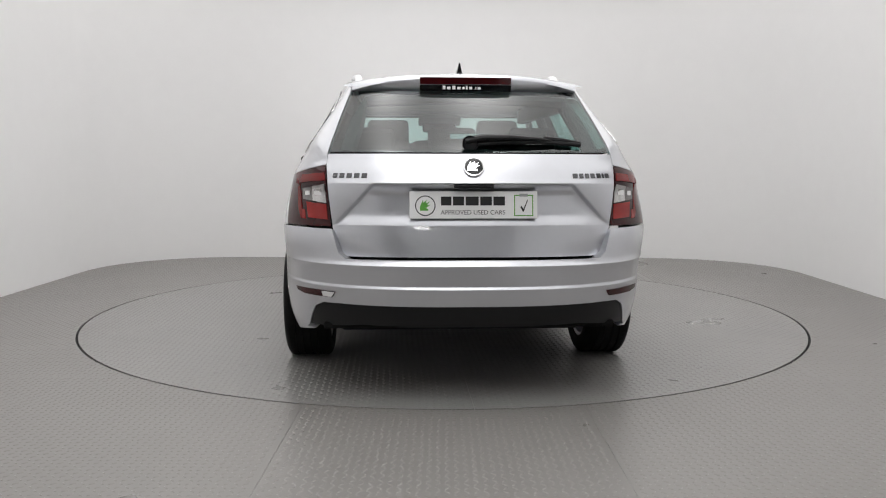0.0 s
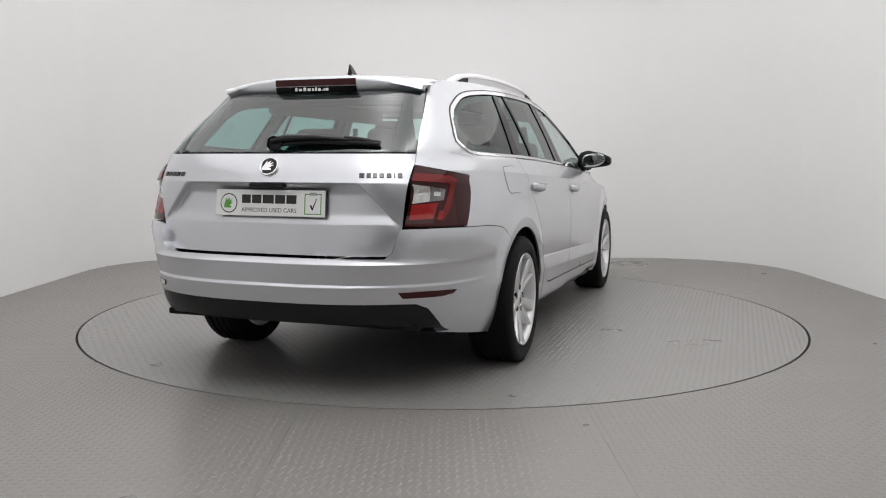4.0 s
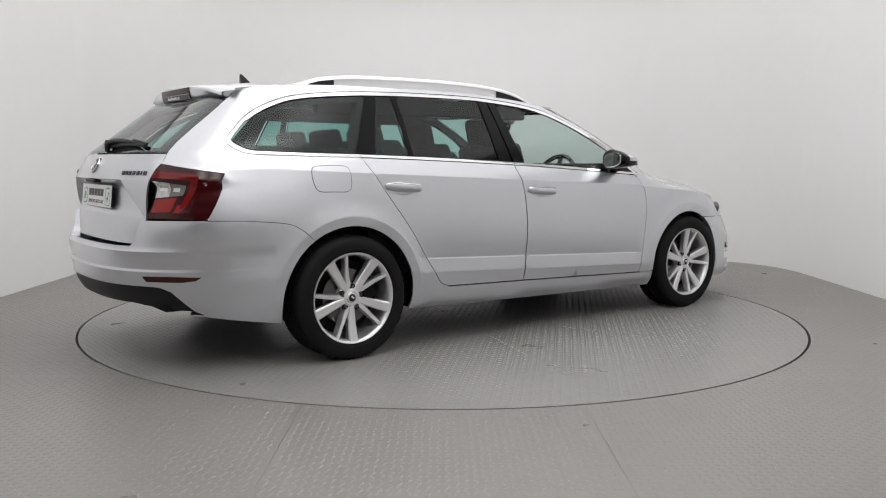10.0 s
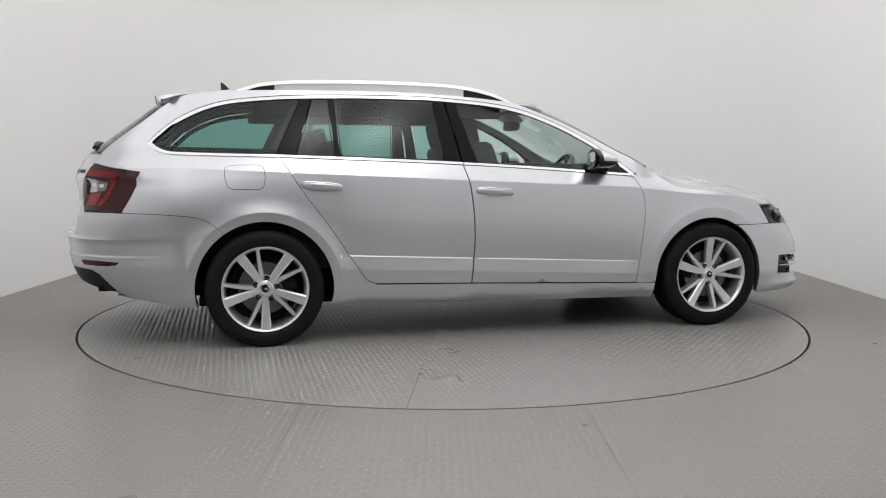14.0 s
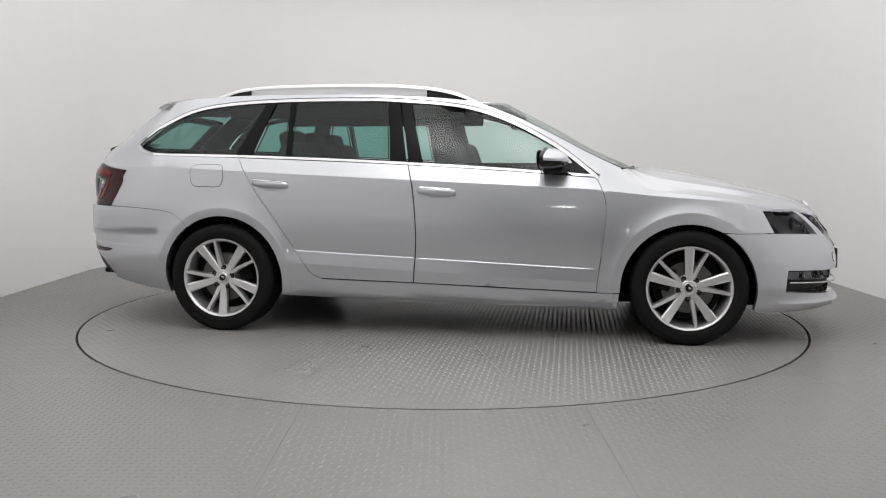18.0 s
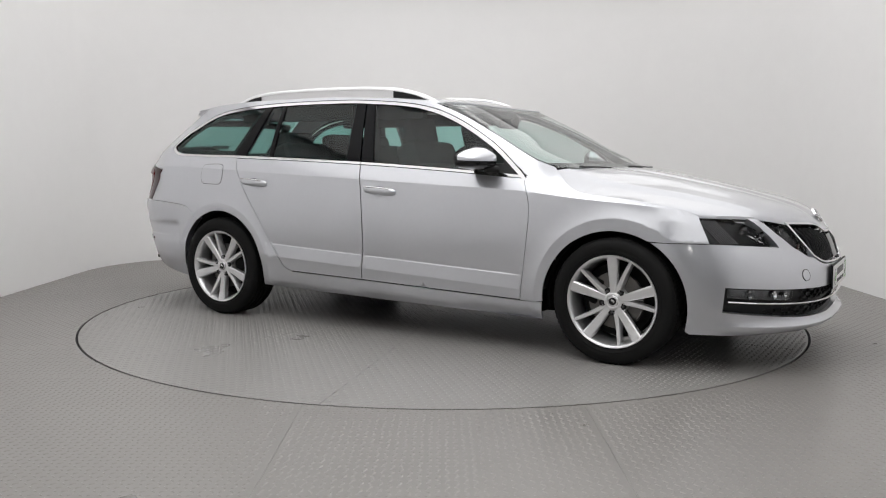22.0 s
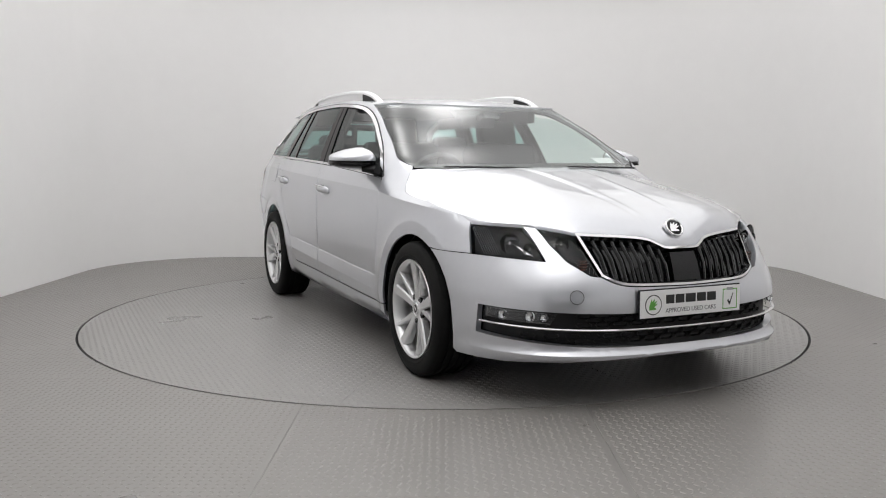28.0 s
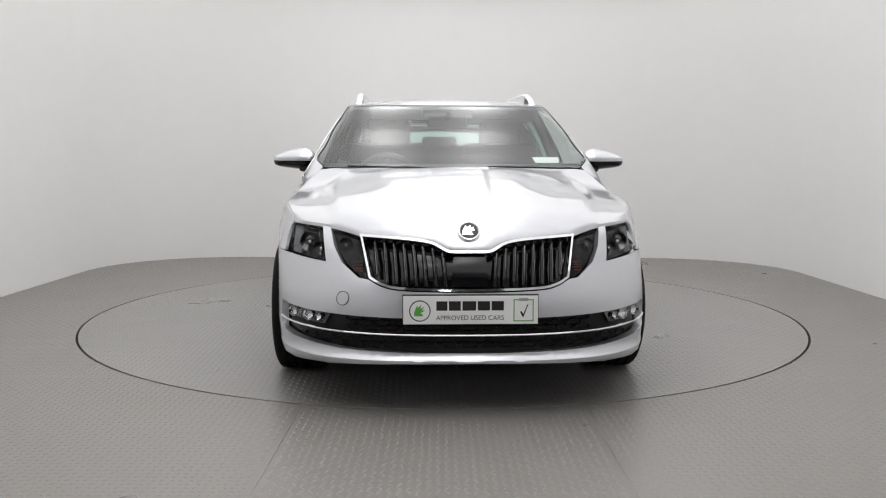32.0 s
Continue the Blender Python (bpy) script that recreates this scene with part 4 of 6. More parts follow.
# rear bumper
bump_side = [("x", x, z - 0.003) for x, z in spline([(-2.068, 0.733), (-1.90, 0.727), (-1.70, 0.708), (-1.62, 0.675), (-1.553, 0.617)], 16)]
bump_arch = [("x", x, z) for x, z in arc(-WB, 0.312, 0.370, 125, 196, 14)]
bump_low = [("x", x, z) for x, z in poly_line([(-1.70, 0.215), (-1.95, 0.255), (-2.12, 0.285)], 5)]
up = tag3("y", poly_line([(0.52, 0.612), (0.549, 0.635), (0.576, 0.731), (0.70, 0.733)], 6))
R_half = up + bump_side[0:] + bump_arch + bump_low
dif = tag3("y", poly_line([(0.705, 0.285), (0.69, 0.30), (0.672, 0.36), (0.655, 0.40), (0.62, 0.421), (0.55, 0.424)], 5))
R_half = R_half + dif
rear_bumper_poly = tag3("y", line((-0.52, 0.612), (0.52, 0.612), 40)) + R_half + tag3("y", line((0.55, 0.424), (-0.55, 0.424), 40)[1:]) + mirror_y(R_half)
end_panel("rear_bumper", rear_bumper_poly, PAINT, BUMPER_R, label="silver rear bumper", rows=bumper_rows(level_rows(0.493, 0.505, 0.588), BUMPER_R, False), depth=0.05, gap=0.0)
dif_half = tag3("y", poly_line([(0.55, 0.424), (0.62, 0.421), (0.655, 0.40), (0.672, 0.36), (0.69, 0.30), (0.66, 0.302), (0.45, 0.330)], 5))
dif_poly = tag3("y", line((-0.55, 0.424), (0.55, 0.424), 30)) + dif_half[1:] + tag3("y", line((0.45, 0.330), (-0.45, 0.330), 30)[1:]) + mirror_y(dif_half)[1:-1]
end_panel("bumper_insert", dif_poly, BLACK, BUMPER_R, label="black plastic lower bumper insert", depth=0.02, off=-0.004)

# windscreen


def build_windscreen():
    dmid = lambda z: ARC_R + float(TOP.xcf(z)) - XC_R + ARC_F
    half = [(dmid(z) - TOP.d_x(x, z), z) for x, z in spline(WS_EDGE[1:], 6)]
    poly = half + line((half[-1][0], half[-1][1]), (-half[-1][0], half[-1][1]), 30)[1:] + [(-d, z) for d, z in half[::-1]][1:] + line((-half[0][0], half[0][1]), half[0], 30)[1:-1]

    def fn(d, z):
        d, z = np.asarray(d, float), np.asarray(z, float)
        p = TOP.at(ARC_R + TOP.xcf(z) - XC_R + ARC_F - np.abs(d), z)
        p[..., 1] *= np.where(d < 0, -1.0, 1.0)
        return p
    hole = inset(clean(poly), 0.024)
    P, tri, N, _ = sheet(half + [(d - 0.011, z) for d, z in half[::-1]], fn, 0.04, (), 0.0)
    for s in (-1, 1):
        emit_sheet("windscreen_seal", P, tri, N, BLACK, car, "black rubber seal beside the windscreen", 0.006, 0.0015, out=(-0.5, 0, 0.7), flip=(s < 0))
    P, tri, N, _ = sheet(poly, fn, 0.04, (), 0.001)
    emit_sheet("windscreen", P, tri, N, SCREEN, car, "clear laminated windscreen", 0, -0.003, out=(-0.5, 0, 0.7))
    P, tri, N, _ = sheet(poly, fn, 0.04, (hole,), 0.001)
    emit_sheet("windscreen_surround", P, tri, N, DARKTRIM, car, "black frit band round the windscreen", 0, -0.006, out=(-0.5, 0, 0.7))


build_windscreen()

# ---- side windows ----
P_D1, P_D2 = (-1.123, 1.356), (-1.268, 1.036)     # front edge of the quarter window
top_of = lambda x: float(np.interp(x, [p[0] for p in DLO_TOP], [p[1] for p in DLO_TOP]))
bel = lambda x: float(z_belt(x))


def dlo_top(a, b, drop, n=16):
    return [(x, top_of(x) - drop) for x in np.linspace(a, b, n)]


def belt_up(a, b, rise, n=12):
    return [(x, bel(x) + rise) for x in np.linspace(a, b, n)]


quarter = spline([(-1.275, 1.040), (-1.60, 1.047), (-1.79, 1.052), (-1.85, 1.062), (-1.893, 1.083), (-1.902, 1.105), (-1.88, 1.128)], 4) + spline([(-1.88, 1.128), (-1.755, 1.226), (-1.56, 1.305), (-1.30, 1.340), (-1.128, 1.349)], 6)[1:]
flank("quarter_window", quarter + line(quarter[-1], quarter[0], 8)[1:-1], REARGLASS, TOP, "dark tinted quarter window", depth=0, off=-0.004, rows=None, step=0.05)
small = belt_up(-1.165, -0.955, 0.014) + line((-0.955, bel(-0.955) + 0.014), (-0.972, 1.353), 6)[1:] + dlo_top(-0.972, -1.062, 0.018)[1:]
flank("small_door_window", small, REARGLASS, TOP, "dark tinted fixed pane in the rear door", depth=0, off=-0.004, rows=None, step=0.05)
rdoor = belt_up(-0.925, -0.335, 0.014) + line((-0.335, bel(-0.335) + 0.014), (-0.372, top_of(-0.372) - 0.018), 6)[1:] + dlo_top(-0.372, -0.942, 0.018)[1:]
flank("rear_door_window", rdoor, REARGLASS, TOP, "dark tinted rear door window", depth=0, off=-0.004, rows=None, step=0.05)
fdoor = belt_up(-0.140, 0.72, 0.014) + [(0.70, 0.985), (0.66, 1.035)] + dlo_top(0.62, -0.238, 0.020, 30)
flank("front_door_window", fdoor, GLASS, TOP, "clear green-tinted front door window", depth=0, off=-0.004, rows=None, step=0.05)

# dark printed borders inside the panes
for pane, edge in ((quarter, 0.034), (small, 0.016), (rdoor, 0.014)):
    flank("frit_border", pane, DARKTRIM, TOP, "black printed border of the pane", depth=0, off=-0.0055, rows=None, step=0.05, holes=(inset(clean(pane), edge),))

# black pillar covers between the panes
cp = [(-1.272, 1.040), (-1.165, bel(-1.165) + 0.014)] + dlo_top(-1.062, -1.125, 0.010, 5)
flank("pillar_cover", poly_line(cp + [cp[0]], 6)[:-1], DARKTRIM, TOP, "gloss black pillar cover", depth=0.008, off=0.001, rows=None, step=0.06)
dv = [(-0.957, bel(-0.957) + 0.012), (-0.923, bel(-0.923) + 0.012), (-0.940, 1.358), (-0.974, 1.357)]
flank("window_divider", poly_line(dv + [dv[0]], 6)[:-1], DARKTRIM, TOP, "black window divider bar", depth=0.008, off=0.001, rows=None, step=0.06)
gapx = lambda z: -0.228 + (z - 0.986) * (-0.075 / 0.38)
bp1 = [(-0.337, bel(-0.337) + 0.012), (gapx(1.0) - 0.003, bel(-0.23) + 0.012), (gapx(1.366) - 0.003, 1.358), (-0.374, 1.360)]
flank("pillar_cover", poly_line(bp1 + [bp1[0]], 6)[:-1], DARKTRIM, TOP, "gloss black pillar cover", depth=0.008, off=0.001, rows=None, step=0.06)
bp2 = [(gapx(1.0) + 0.003, bel(-0.22) + 0.012), (-0.138, bel(-0.138) + 0.012), (-0.240, 1.352), (gapx(1.366) + 0.003, 1.358)]
flank("pillar_cover", poly_line(bp2 + [bp2[0]], 6)[:-1], DARKTRIM, TOP, "gloss black pillar cover", depth=0.008, off=0.001, rows=None, step=0.06)
mt = [(0.722, bel(0.722) + 0.012), (0.825, bel(0.825) + 0.008)] + [(x, top_of(x) - 0.018) for x in (0.79, 0.72, 0.66, 0.62)] + [(0.66, 1.03), (0.70, 0.985)]
flank("mirror_triangle", poly_line(mt + [mt[0]], 4)[:-1], BLACK, TOP, "black plastic mirror triangle", depth=0.008, off=0.001, rows=None, step=0.06)


def band(upper, lower):
    return list(upper) + list(lower)[::-1]


# bright trim round the side windows
top_in = [(x, z) for x, z in DLO_TOP]
flank("window_trim", band(top_in, [(p[0] + dx, p[1] + dz) for p, (dx, dz) in zip(top_in, [(0.012 * max(0, (-1.5 - p[0]) / 0.45) + (-0.010 if p[0] > 0.1 else 0), -0.017 if p[0] > -1.8 else -0.008) for p in top_in])]), CHROME, TOP, "polished bright window trim", depth=0.010, off=0.004, rows=None, step=0.05, gap=0.0)
low_back = DLO_BACK
flank("window_trim", band(low_back, [(x + 0.016 * max(0, (-1.80 - x) / 0.13), z + 0.014) for x, z in low_back]), CHROME, TOP, "polished bright window trim", depth=0.010, off=0.004, rows=None, step=0.05, gap=0.0)
flank("belt_trim", band(belt_between(-1.251, -0.230), belt_up(-1.251, -0.230, 0.014, 14)), CHROME, TOP, "polished bright belt trim", depth=0.010, off=0.004, rows=None, step=0.05, gap=0.0)
flank("belt_trim", band(belt_between(-0.226, 0.838), belt_up(-0.226, 0.828, 0.013, 14)), CHROME, TOP, "polished bright belt trim", depth=0.010, off=0.004, rows=None, step=0.05, gap=0.0)
# black gasket outside the trim
flank("window_gasket", band([(x, z + 0.006) for x, z in DLO_TOP[:-2]], DLO_TOP[:-2]), BLACK, TOP, "thin black window gasket", depth=0.006, off=0.002, rows=None, step=0.05, gap=0.0)


# ---- front end ----
lamp_main = [("x", x, z) for x, z in line((1.730, 0.7475), (1.792, 0.624), 6)] + tag3("y", line((0.735, 0.622), (0.578, 0.608), 6)) + tag3("y", line((0.578, 0.608), (0.602, 0.739), 6)[1:]) + tag3("y", line((0.602, 0.739), (0.74, 0.747), 5)[1:])
lamp_inner = tag3("y", poly_line([(0.555, 0.732), (0.447, 0.709), (0.402, 0.552), (0.432, 0.556), (0.50, 0.608), (0.537, 0.668)], 5)) + [("y", 0.548, 0.705)]
GR_TOP = [(0.0, 0.657), (0.075, 0.658), (0.11, 0.672), (0.15, 0.690), (0.24, 0.702), (0.435, 0.712)]
GR_LOW = [(0.393, 0.550), (0.34, 0.524), (0.26, 0.511), (0.0, 0.505)]
gr_half = spline(GR_TOP, 6) + spline(GR_LOW, 6)
grille_poly = tag3("y", gr_half + [(-y, z) for y, z in gr_half[::-1]][1:-1])
OP_TOP = [(0.0, 0.398), (0.30, 0.400), (0.55, 0.406), (0.70, 0.412), (0.778, 0.416)]
OP_LOW = [(0.783, 0.302), (0.70, 0.290), (0.50, 0.272), (0.25, 0.264), (0.0, 0.262)]
op_half = spline(OP_TOP, 6) + spline(OP_LOW, 6)
opening_poly = tag3("y", op_half + [(-y, z) for y, z in op_half[::-1]][1:-1])

# front bumper: from the wheel arch round to the other one
edge_side = [("x", x, z) for x, z in line((1.593, 0.619), (1.789, 0.620), 6)]
edge_lamp = tag3("y", line((0.735, 0.618), (0.574, 0.604), 6)) + tag3("y", line((0.574, 0.604), (0.599, 0.738), 6)[1:]) + tag3("y", poly_line([(0.559, 0.733), (0.551, 0.705), (0.540, 0.666), (0.503, 0.605), (0.433, 0.552), (0.398, 0.548)], 4))
edge_grille = tag3("y", [(y, z - 0.003) for y, z in spline(GR_LOW, 6)])
low_edge = tag3("y", [(0.0, 0.222), (0.20, 0.221), (0.40, 0.216), (0.55, 0.205), (0.68, 0.196)]) + [("x", x, z) for x, z in [(1.98, 0.190), (1.85, 0.186), (1.712, 0.183)]]
arch_edge = [("x", x, z) for x, z in arc(1.338, 0.300, 0.368, -16, 60, 16)]
F_half = edge_side[0:] + edge_lamp + edge_grille[1:-1]
fb_poly = F_half + mirror_y(F_half) + mirror_y(arch_edge) + mirror_y(low_edge) + low_edge[1:] + arch_edge
FRONT = Skin()
end_panel("front_bumper", fb_poly, PAINT, FRONT, True, "silver front bumper", rows=bumper_rows(level_rows(0.235), FRONT, True), depth=0.03, holes=(opening_poly,))

# headlamps: smoked reflector behind a clear lens
for s in (1, -1):
    for poly, nm in ((lamp_main, "headlamp"), (lamp_inner, "indicator_lamp")):
        pl = poly if s > 0 else mirror_y(poly)
        back = end_panel(nm, pl, SMOKE, FRONT, True, "smoked headlamp body", depth=0.03, off=-0.030)[0]
        end_panel("lens", pl, LENS, FRONT, True, "clear lamp lens", depth=0, off=-0.001, parent=back)


def front_at(y, z, off=0.0):
    """A place on the front skin and its outward normal."""
    def f(yy, zz):
        d = FRONT.d_y(abs(yy), zz, True)
        p = FRONT.at(d, zz)
        return Vector((float(p[0]), float(p[1]) * (-1 if yy < 0 else 1), float(p[2])))
    p = f(y, z)
    n = (f(y + 0.004, z) - f(y - 0.004, z)).cross(f(y, z + 0.004) - f(y, z - 0.004)).normalized()
    if n.x < 0:
        n = -n
    return p + n * off, n


def lamp_bowl(y, z, r, parent, deep=0.02):
    """A round bright reflector bowl with its bulb cover."""
    p, n = front_at(y, z, -0.026)
    m = Matrix.Translation(p) @ Vector((0.95, 0.25 * (1 if y > 0 else -1), -0.05)).to_track_quat("Z", "Y").to_matrix().to_4x4()
    bm = revolve_bm([(r, 0.018), (r * 0.96, 0.016), (r * 0.75, 0.004), (r * 0.4, -0.006), (0.0, -0.010)], "z", 32)
    bm.transform(m)
    part("reflector", bm, mat_dark_chrome, parent, "chrome reflector bowl")
    bm = revolve_bm([(0.0, 0.016), (r * 0.16, 0.014), (r * 0.2, 0.0), (r * 0.2, -0.01)], "z", 20)
    bm.transform(m)
    part("bulb_cover", bm, CHROME, parent, "chrome bulb cover")


mat_dark_chrome = mat("dark_chrome", (0.13, 0.13, 0.135), 0.18, metal=1.0, noise_scale=40, noise_amount=0.3)
lamps = [o for o in car.children if o.name.startswith("headlamp")]
for ob, s in zip(lamps, (1, -1)):
    lamp_bowl(0.668 * s, 0.682, 0.042, ob)
    lamp_bowl(0.612 * s, 0.662, 0.030, ob)
    fc = tag3("y", poly_line([(0.652, 0.672), (0.640, 0.668), (0.606, 0.630), (0.632, 0.637), (0.652, 0.672)], 3)[:-1])
    end_panel("facet", fc if s > 0 else mirror_y(fc), CHROME, FRONT, True, "bright reflector facet", depth=0, off=-0.022, parent=ob)
    for k in range(8):
        p0, _ = front_at((0.705 + 0.006 * k) * s, 0.628, -0.020)
        p1, _ = front_at((0.705 + 0.006 * k) * s, 0.738, -0.020)
        part("rib", tube_bm([p0, p1], 0.0022, 6), mat_dark_chrome, ob)
inds = [o for o in car.children if o.name.startswith("indicator_lamp")]
for ob, s in zip(inds, (1, -1)):
    lamp_bowl(0.497 * s, 0.685, 0.030, ob)
    p, n = front_at(0.445 * s, 0.60, -0.02)
    bm = bmesh.new()
    for k in range(4):
        b2 = box_bm((0.006, 0.035, 0.006), (0, 0, -0.018 + 0.011 * k), 0.001)
        tmp = bpy.data.meshes.new("tmp")
        b2.to_mesh(tmp)
        b2.free()
        bm.from_mesh(tmp)
        bpy.data.meshes.remove(tmp)
    bm.transform(Matrix.Translation(p))
    part("indicator_bulb", bm, AMBER, ob, "amber indicator ribs", smooth=False)

# grille: chrome frame, black backing, upright slats
grille = end_panel("grille", grille_poly, GLOSSBLACK, FRONT, True, "black radiator grille with a chrome frame", depth=0.02, off=-0.045)[0]


outer = gr_half + [(-y, z) for y, z in gr_half[::-1]][1:-1]
inner = inset(clean(outer), 0.009)
end_panel("chrome_frame", tag3("y", outer), CHROME, FRONT, True, "chrome grille frame", depth=0.03, off=0.004, holes=(tag3("y", inner),), parent=grille, step=0.02, gap=0.0)
gtop = lambda y: float(np.interp(abs(y), [p[0] for p in GR_TOP], [p[1] for p in GR_TOP])) - 0.018
glow_ = lambda y: float(np.interp(abs(y), [0.0, 0.26, 0.34, 0.393], [0.505, 0.511, 0.524, 0.550])) + 0.017
for s in (-1, 1):
    for k in range(8):
        y = (0.100 + 0.0385 * k) * s
        lean = 0.012 * s
        z0, z1 = glow_(y), gtop(y + lean)
        if k == 7:
            z0 += 0.012
        p0, n0 = front_at(y - lean * 0.4, z0, -0.018)
        p1, n1 = front_at(y + lean * 0.6, z1, -0.018)
        pm, nm = front_at(y, (z0 + z1) / 2, -0.012)
        bm = tube_bm([p0, pm, p1], 0.0085, 8, 1.0)
        sl = part("slat", bm, GLOSSBLACK, grille)
        # a thin metal line along the slat draws its narrow highlight
        q = [p0 + n0 * 0.009, pm + nm * 0.009, p1 + n1 * 0.009]
        part("slat_edge", tube_bm(q, 0.0011, 6), mat_dark_chrome, grille, "thin dark chrome line that stands in for the slat's highlight")
sp = tag3("y", [(-0.072, 0.523), (-0.03, 0.522), (0.03, 0.522), (0.072, 0.523), (0.070, 0.60), (0.066, 0.641), (0.0, 0.641), (-0.066, 0.641), (-0.070, 0.60)])
end_panel("sensor_cover", sp, GLOSSBLACK, FRONT, True, "gloss black radar cover", depth=0.02, off=-0.008, parent=grille)

# lower opening: honeycomb backing, bright strip, fog lamps
wide_half = [(y, z + 0.018) for y, z in spline(OP_TOP, 6)] + [(y, z - 0.034) for y, z in spline(OP_LOW, 6)]
wide_poly = tag3("y", wide_half + [(-y, z) for y, z in wide_half[::-1]][1:-1])
low_grille = end_panel("lower_grille", wide_poly, BLACK, FRONT, True, "black honeycomb lower grille", depth=0.0, off=-0.040)[0]
hex_bm = bmesh.new()
for row, z in enumerate((0.281, 0.303, 0.351, 0.371, 0.391)):
    for k in range(-9, 10):
        y = (k + 0.5 * (row % 2)) * 0.078
        if abs(y) > 0.74 or (abs(y) > 0.50 and z > 0.33):
            continue
        p, n = front_at(y if abs(y) > 1e-4 else 0.001, z, -0.030)
        t = Vector((-n.y, n.x, 0)).normalized()
        u = Vector((0, 0, 1))
        pts = [(-0.034, 0), (-0.024, 0.0095), (0.024, 0.0095), (0.034, 0), (0.024, -0.0095), (-0.024, -0.0095)]
        o = [hex_bm.verts.new(p + t * a + u * b) for a, b in pts]
        i_ = [hex_bm.verts.new(p + t * a * 0.88 + u * b * 0.75 - n * 0.008) for a, b in pts]
        for q in range(6):
            hex_bm.faces.new((o[q], o[(q + 1) % 6], i_[(q + 1) % 6], i_[q]))
        hex_bm.faces.new(i_)
part("honeycomb", hex_bm, BLACK, low_grille, smooth=False)
st = [(y, z) for y, z in spline([(0.0, 0.334), (0.30, 0.336), (0.55, 0.341), (0.70, 0.347), (0.776, 0.352)], 6)]
strip = [front_at(y if y else 0.001, z, 0.001)[0] for y, z in st]
path = [Vector((p.x, -p.y, p.z)) for p in strip[::-1]][:-1] + strip
part("chrome_strip", tube_bm(path, 0.0065, 8, 0.8), CHROME, low_grille, "thin chrome strip")
for s in (1, -1):
    fp = tag3("y", poly_line([(0.775, 0.412), (0.66, 0.407), (0.565, 0.402), (0.592, 0.352), (0.70, 0.360), (0.776, 0.366)], 5))
    fp = fp if s > 0 else mirror_y(fp)
    fog = end_panel("fog_lamp", fp, mat_dark_chrome, FRONT, True, "clear fog lamp with chrome reflectors", depth=0.0, off=-0.028)[0]
    end_panel("lens", fp, LENS, FRONT, True, "clear lamp lens", depth=0, off=-0.004, parent=fog)
    for yy, r in ((0.735, 0.022), (0.66, 0.022), (0.615, 0.016)):
        p, n = front_at(yy * s, 0.384, -0.022)
        bm = revolve_bm([(r, 0.012), (r * 0.7, 0.002), (0.0, -0.004)], "z", 20)
        bm.transform(Matrix.Translation(p) @ Vector((0.9, 0.2 * s, 0.1)).to_track_quat("Z", "Y").to_matrix().to_4x4())
        part("reflector", bm, CHROME, fog, "chrome reflector")

# tow-eye cover on the right
p, n = front_at(-0.498, 0.470, 0.0)
bm = revolve_bm([(0.0, 0.0015), (0.0255, 0.0015), (0.0265, 0.0), (0.0265, -0.006)], "z", 32)
bm.transform(Matrix.Translation(p) @ n.to_track_quat("Z", "Y").to_matrix().to_4x4())
part("tow_cover", bm, PAINT, car, "round silver tow-eye cover")
bm = revolve_bm([(0.0268, 0.0008), (0.0285, 0.0008), (0.0285, -0.004), (0.0268, -0.004)], "z", 32, True)
bm.transform(Matrix.Translation(p) @ n.to_track_quat("Z", "Y").to_matrix().to_4x4())
part("cover_seam", bm, BLACK, car, "dark seam round the tow-eye cover")


# ---- wheels ----
def spoke_bm(a, r0, r1, w0, w1, y0, y1, thick, skew=0.0):
    """A spoke from hub to rim at the angle a, in the wheel's plane."""
    bm = bmesh.new()
    rings = []
    for k in range(6):
        t = k / 5
        r = r0 + (r1 - r0) * t
        w = w0 + (w1 - w0) * t
        y = y0 + (y1 - y0) * t ** 1.6
        ang = radians(a) + skew * (1 - t)
        c, s = math.cos(ang), math.sin(ang)
        ring = []
        for u, h in ((-0.5, -thick), (-0.5, -0.006), (-0.36, 0.0), (0.36, 0.0), (0.5, -0.006), (0.5, -thick)):
            ring.append(bm.verts.new((r * c - u * w * s, y - h, r * s + u * w * c)))
        rings.append(ring)
    for p, q in zip(rings, rings[1:]):
        for k in range(6):
            bm.faces.new((p[k], p[(k + 1) % 6], q[(k + 1) % 6], q[k]))
    bmesh.ops.recalc_face_normals(bm, faces=bm.faces)
    return bm


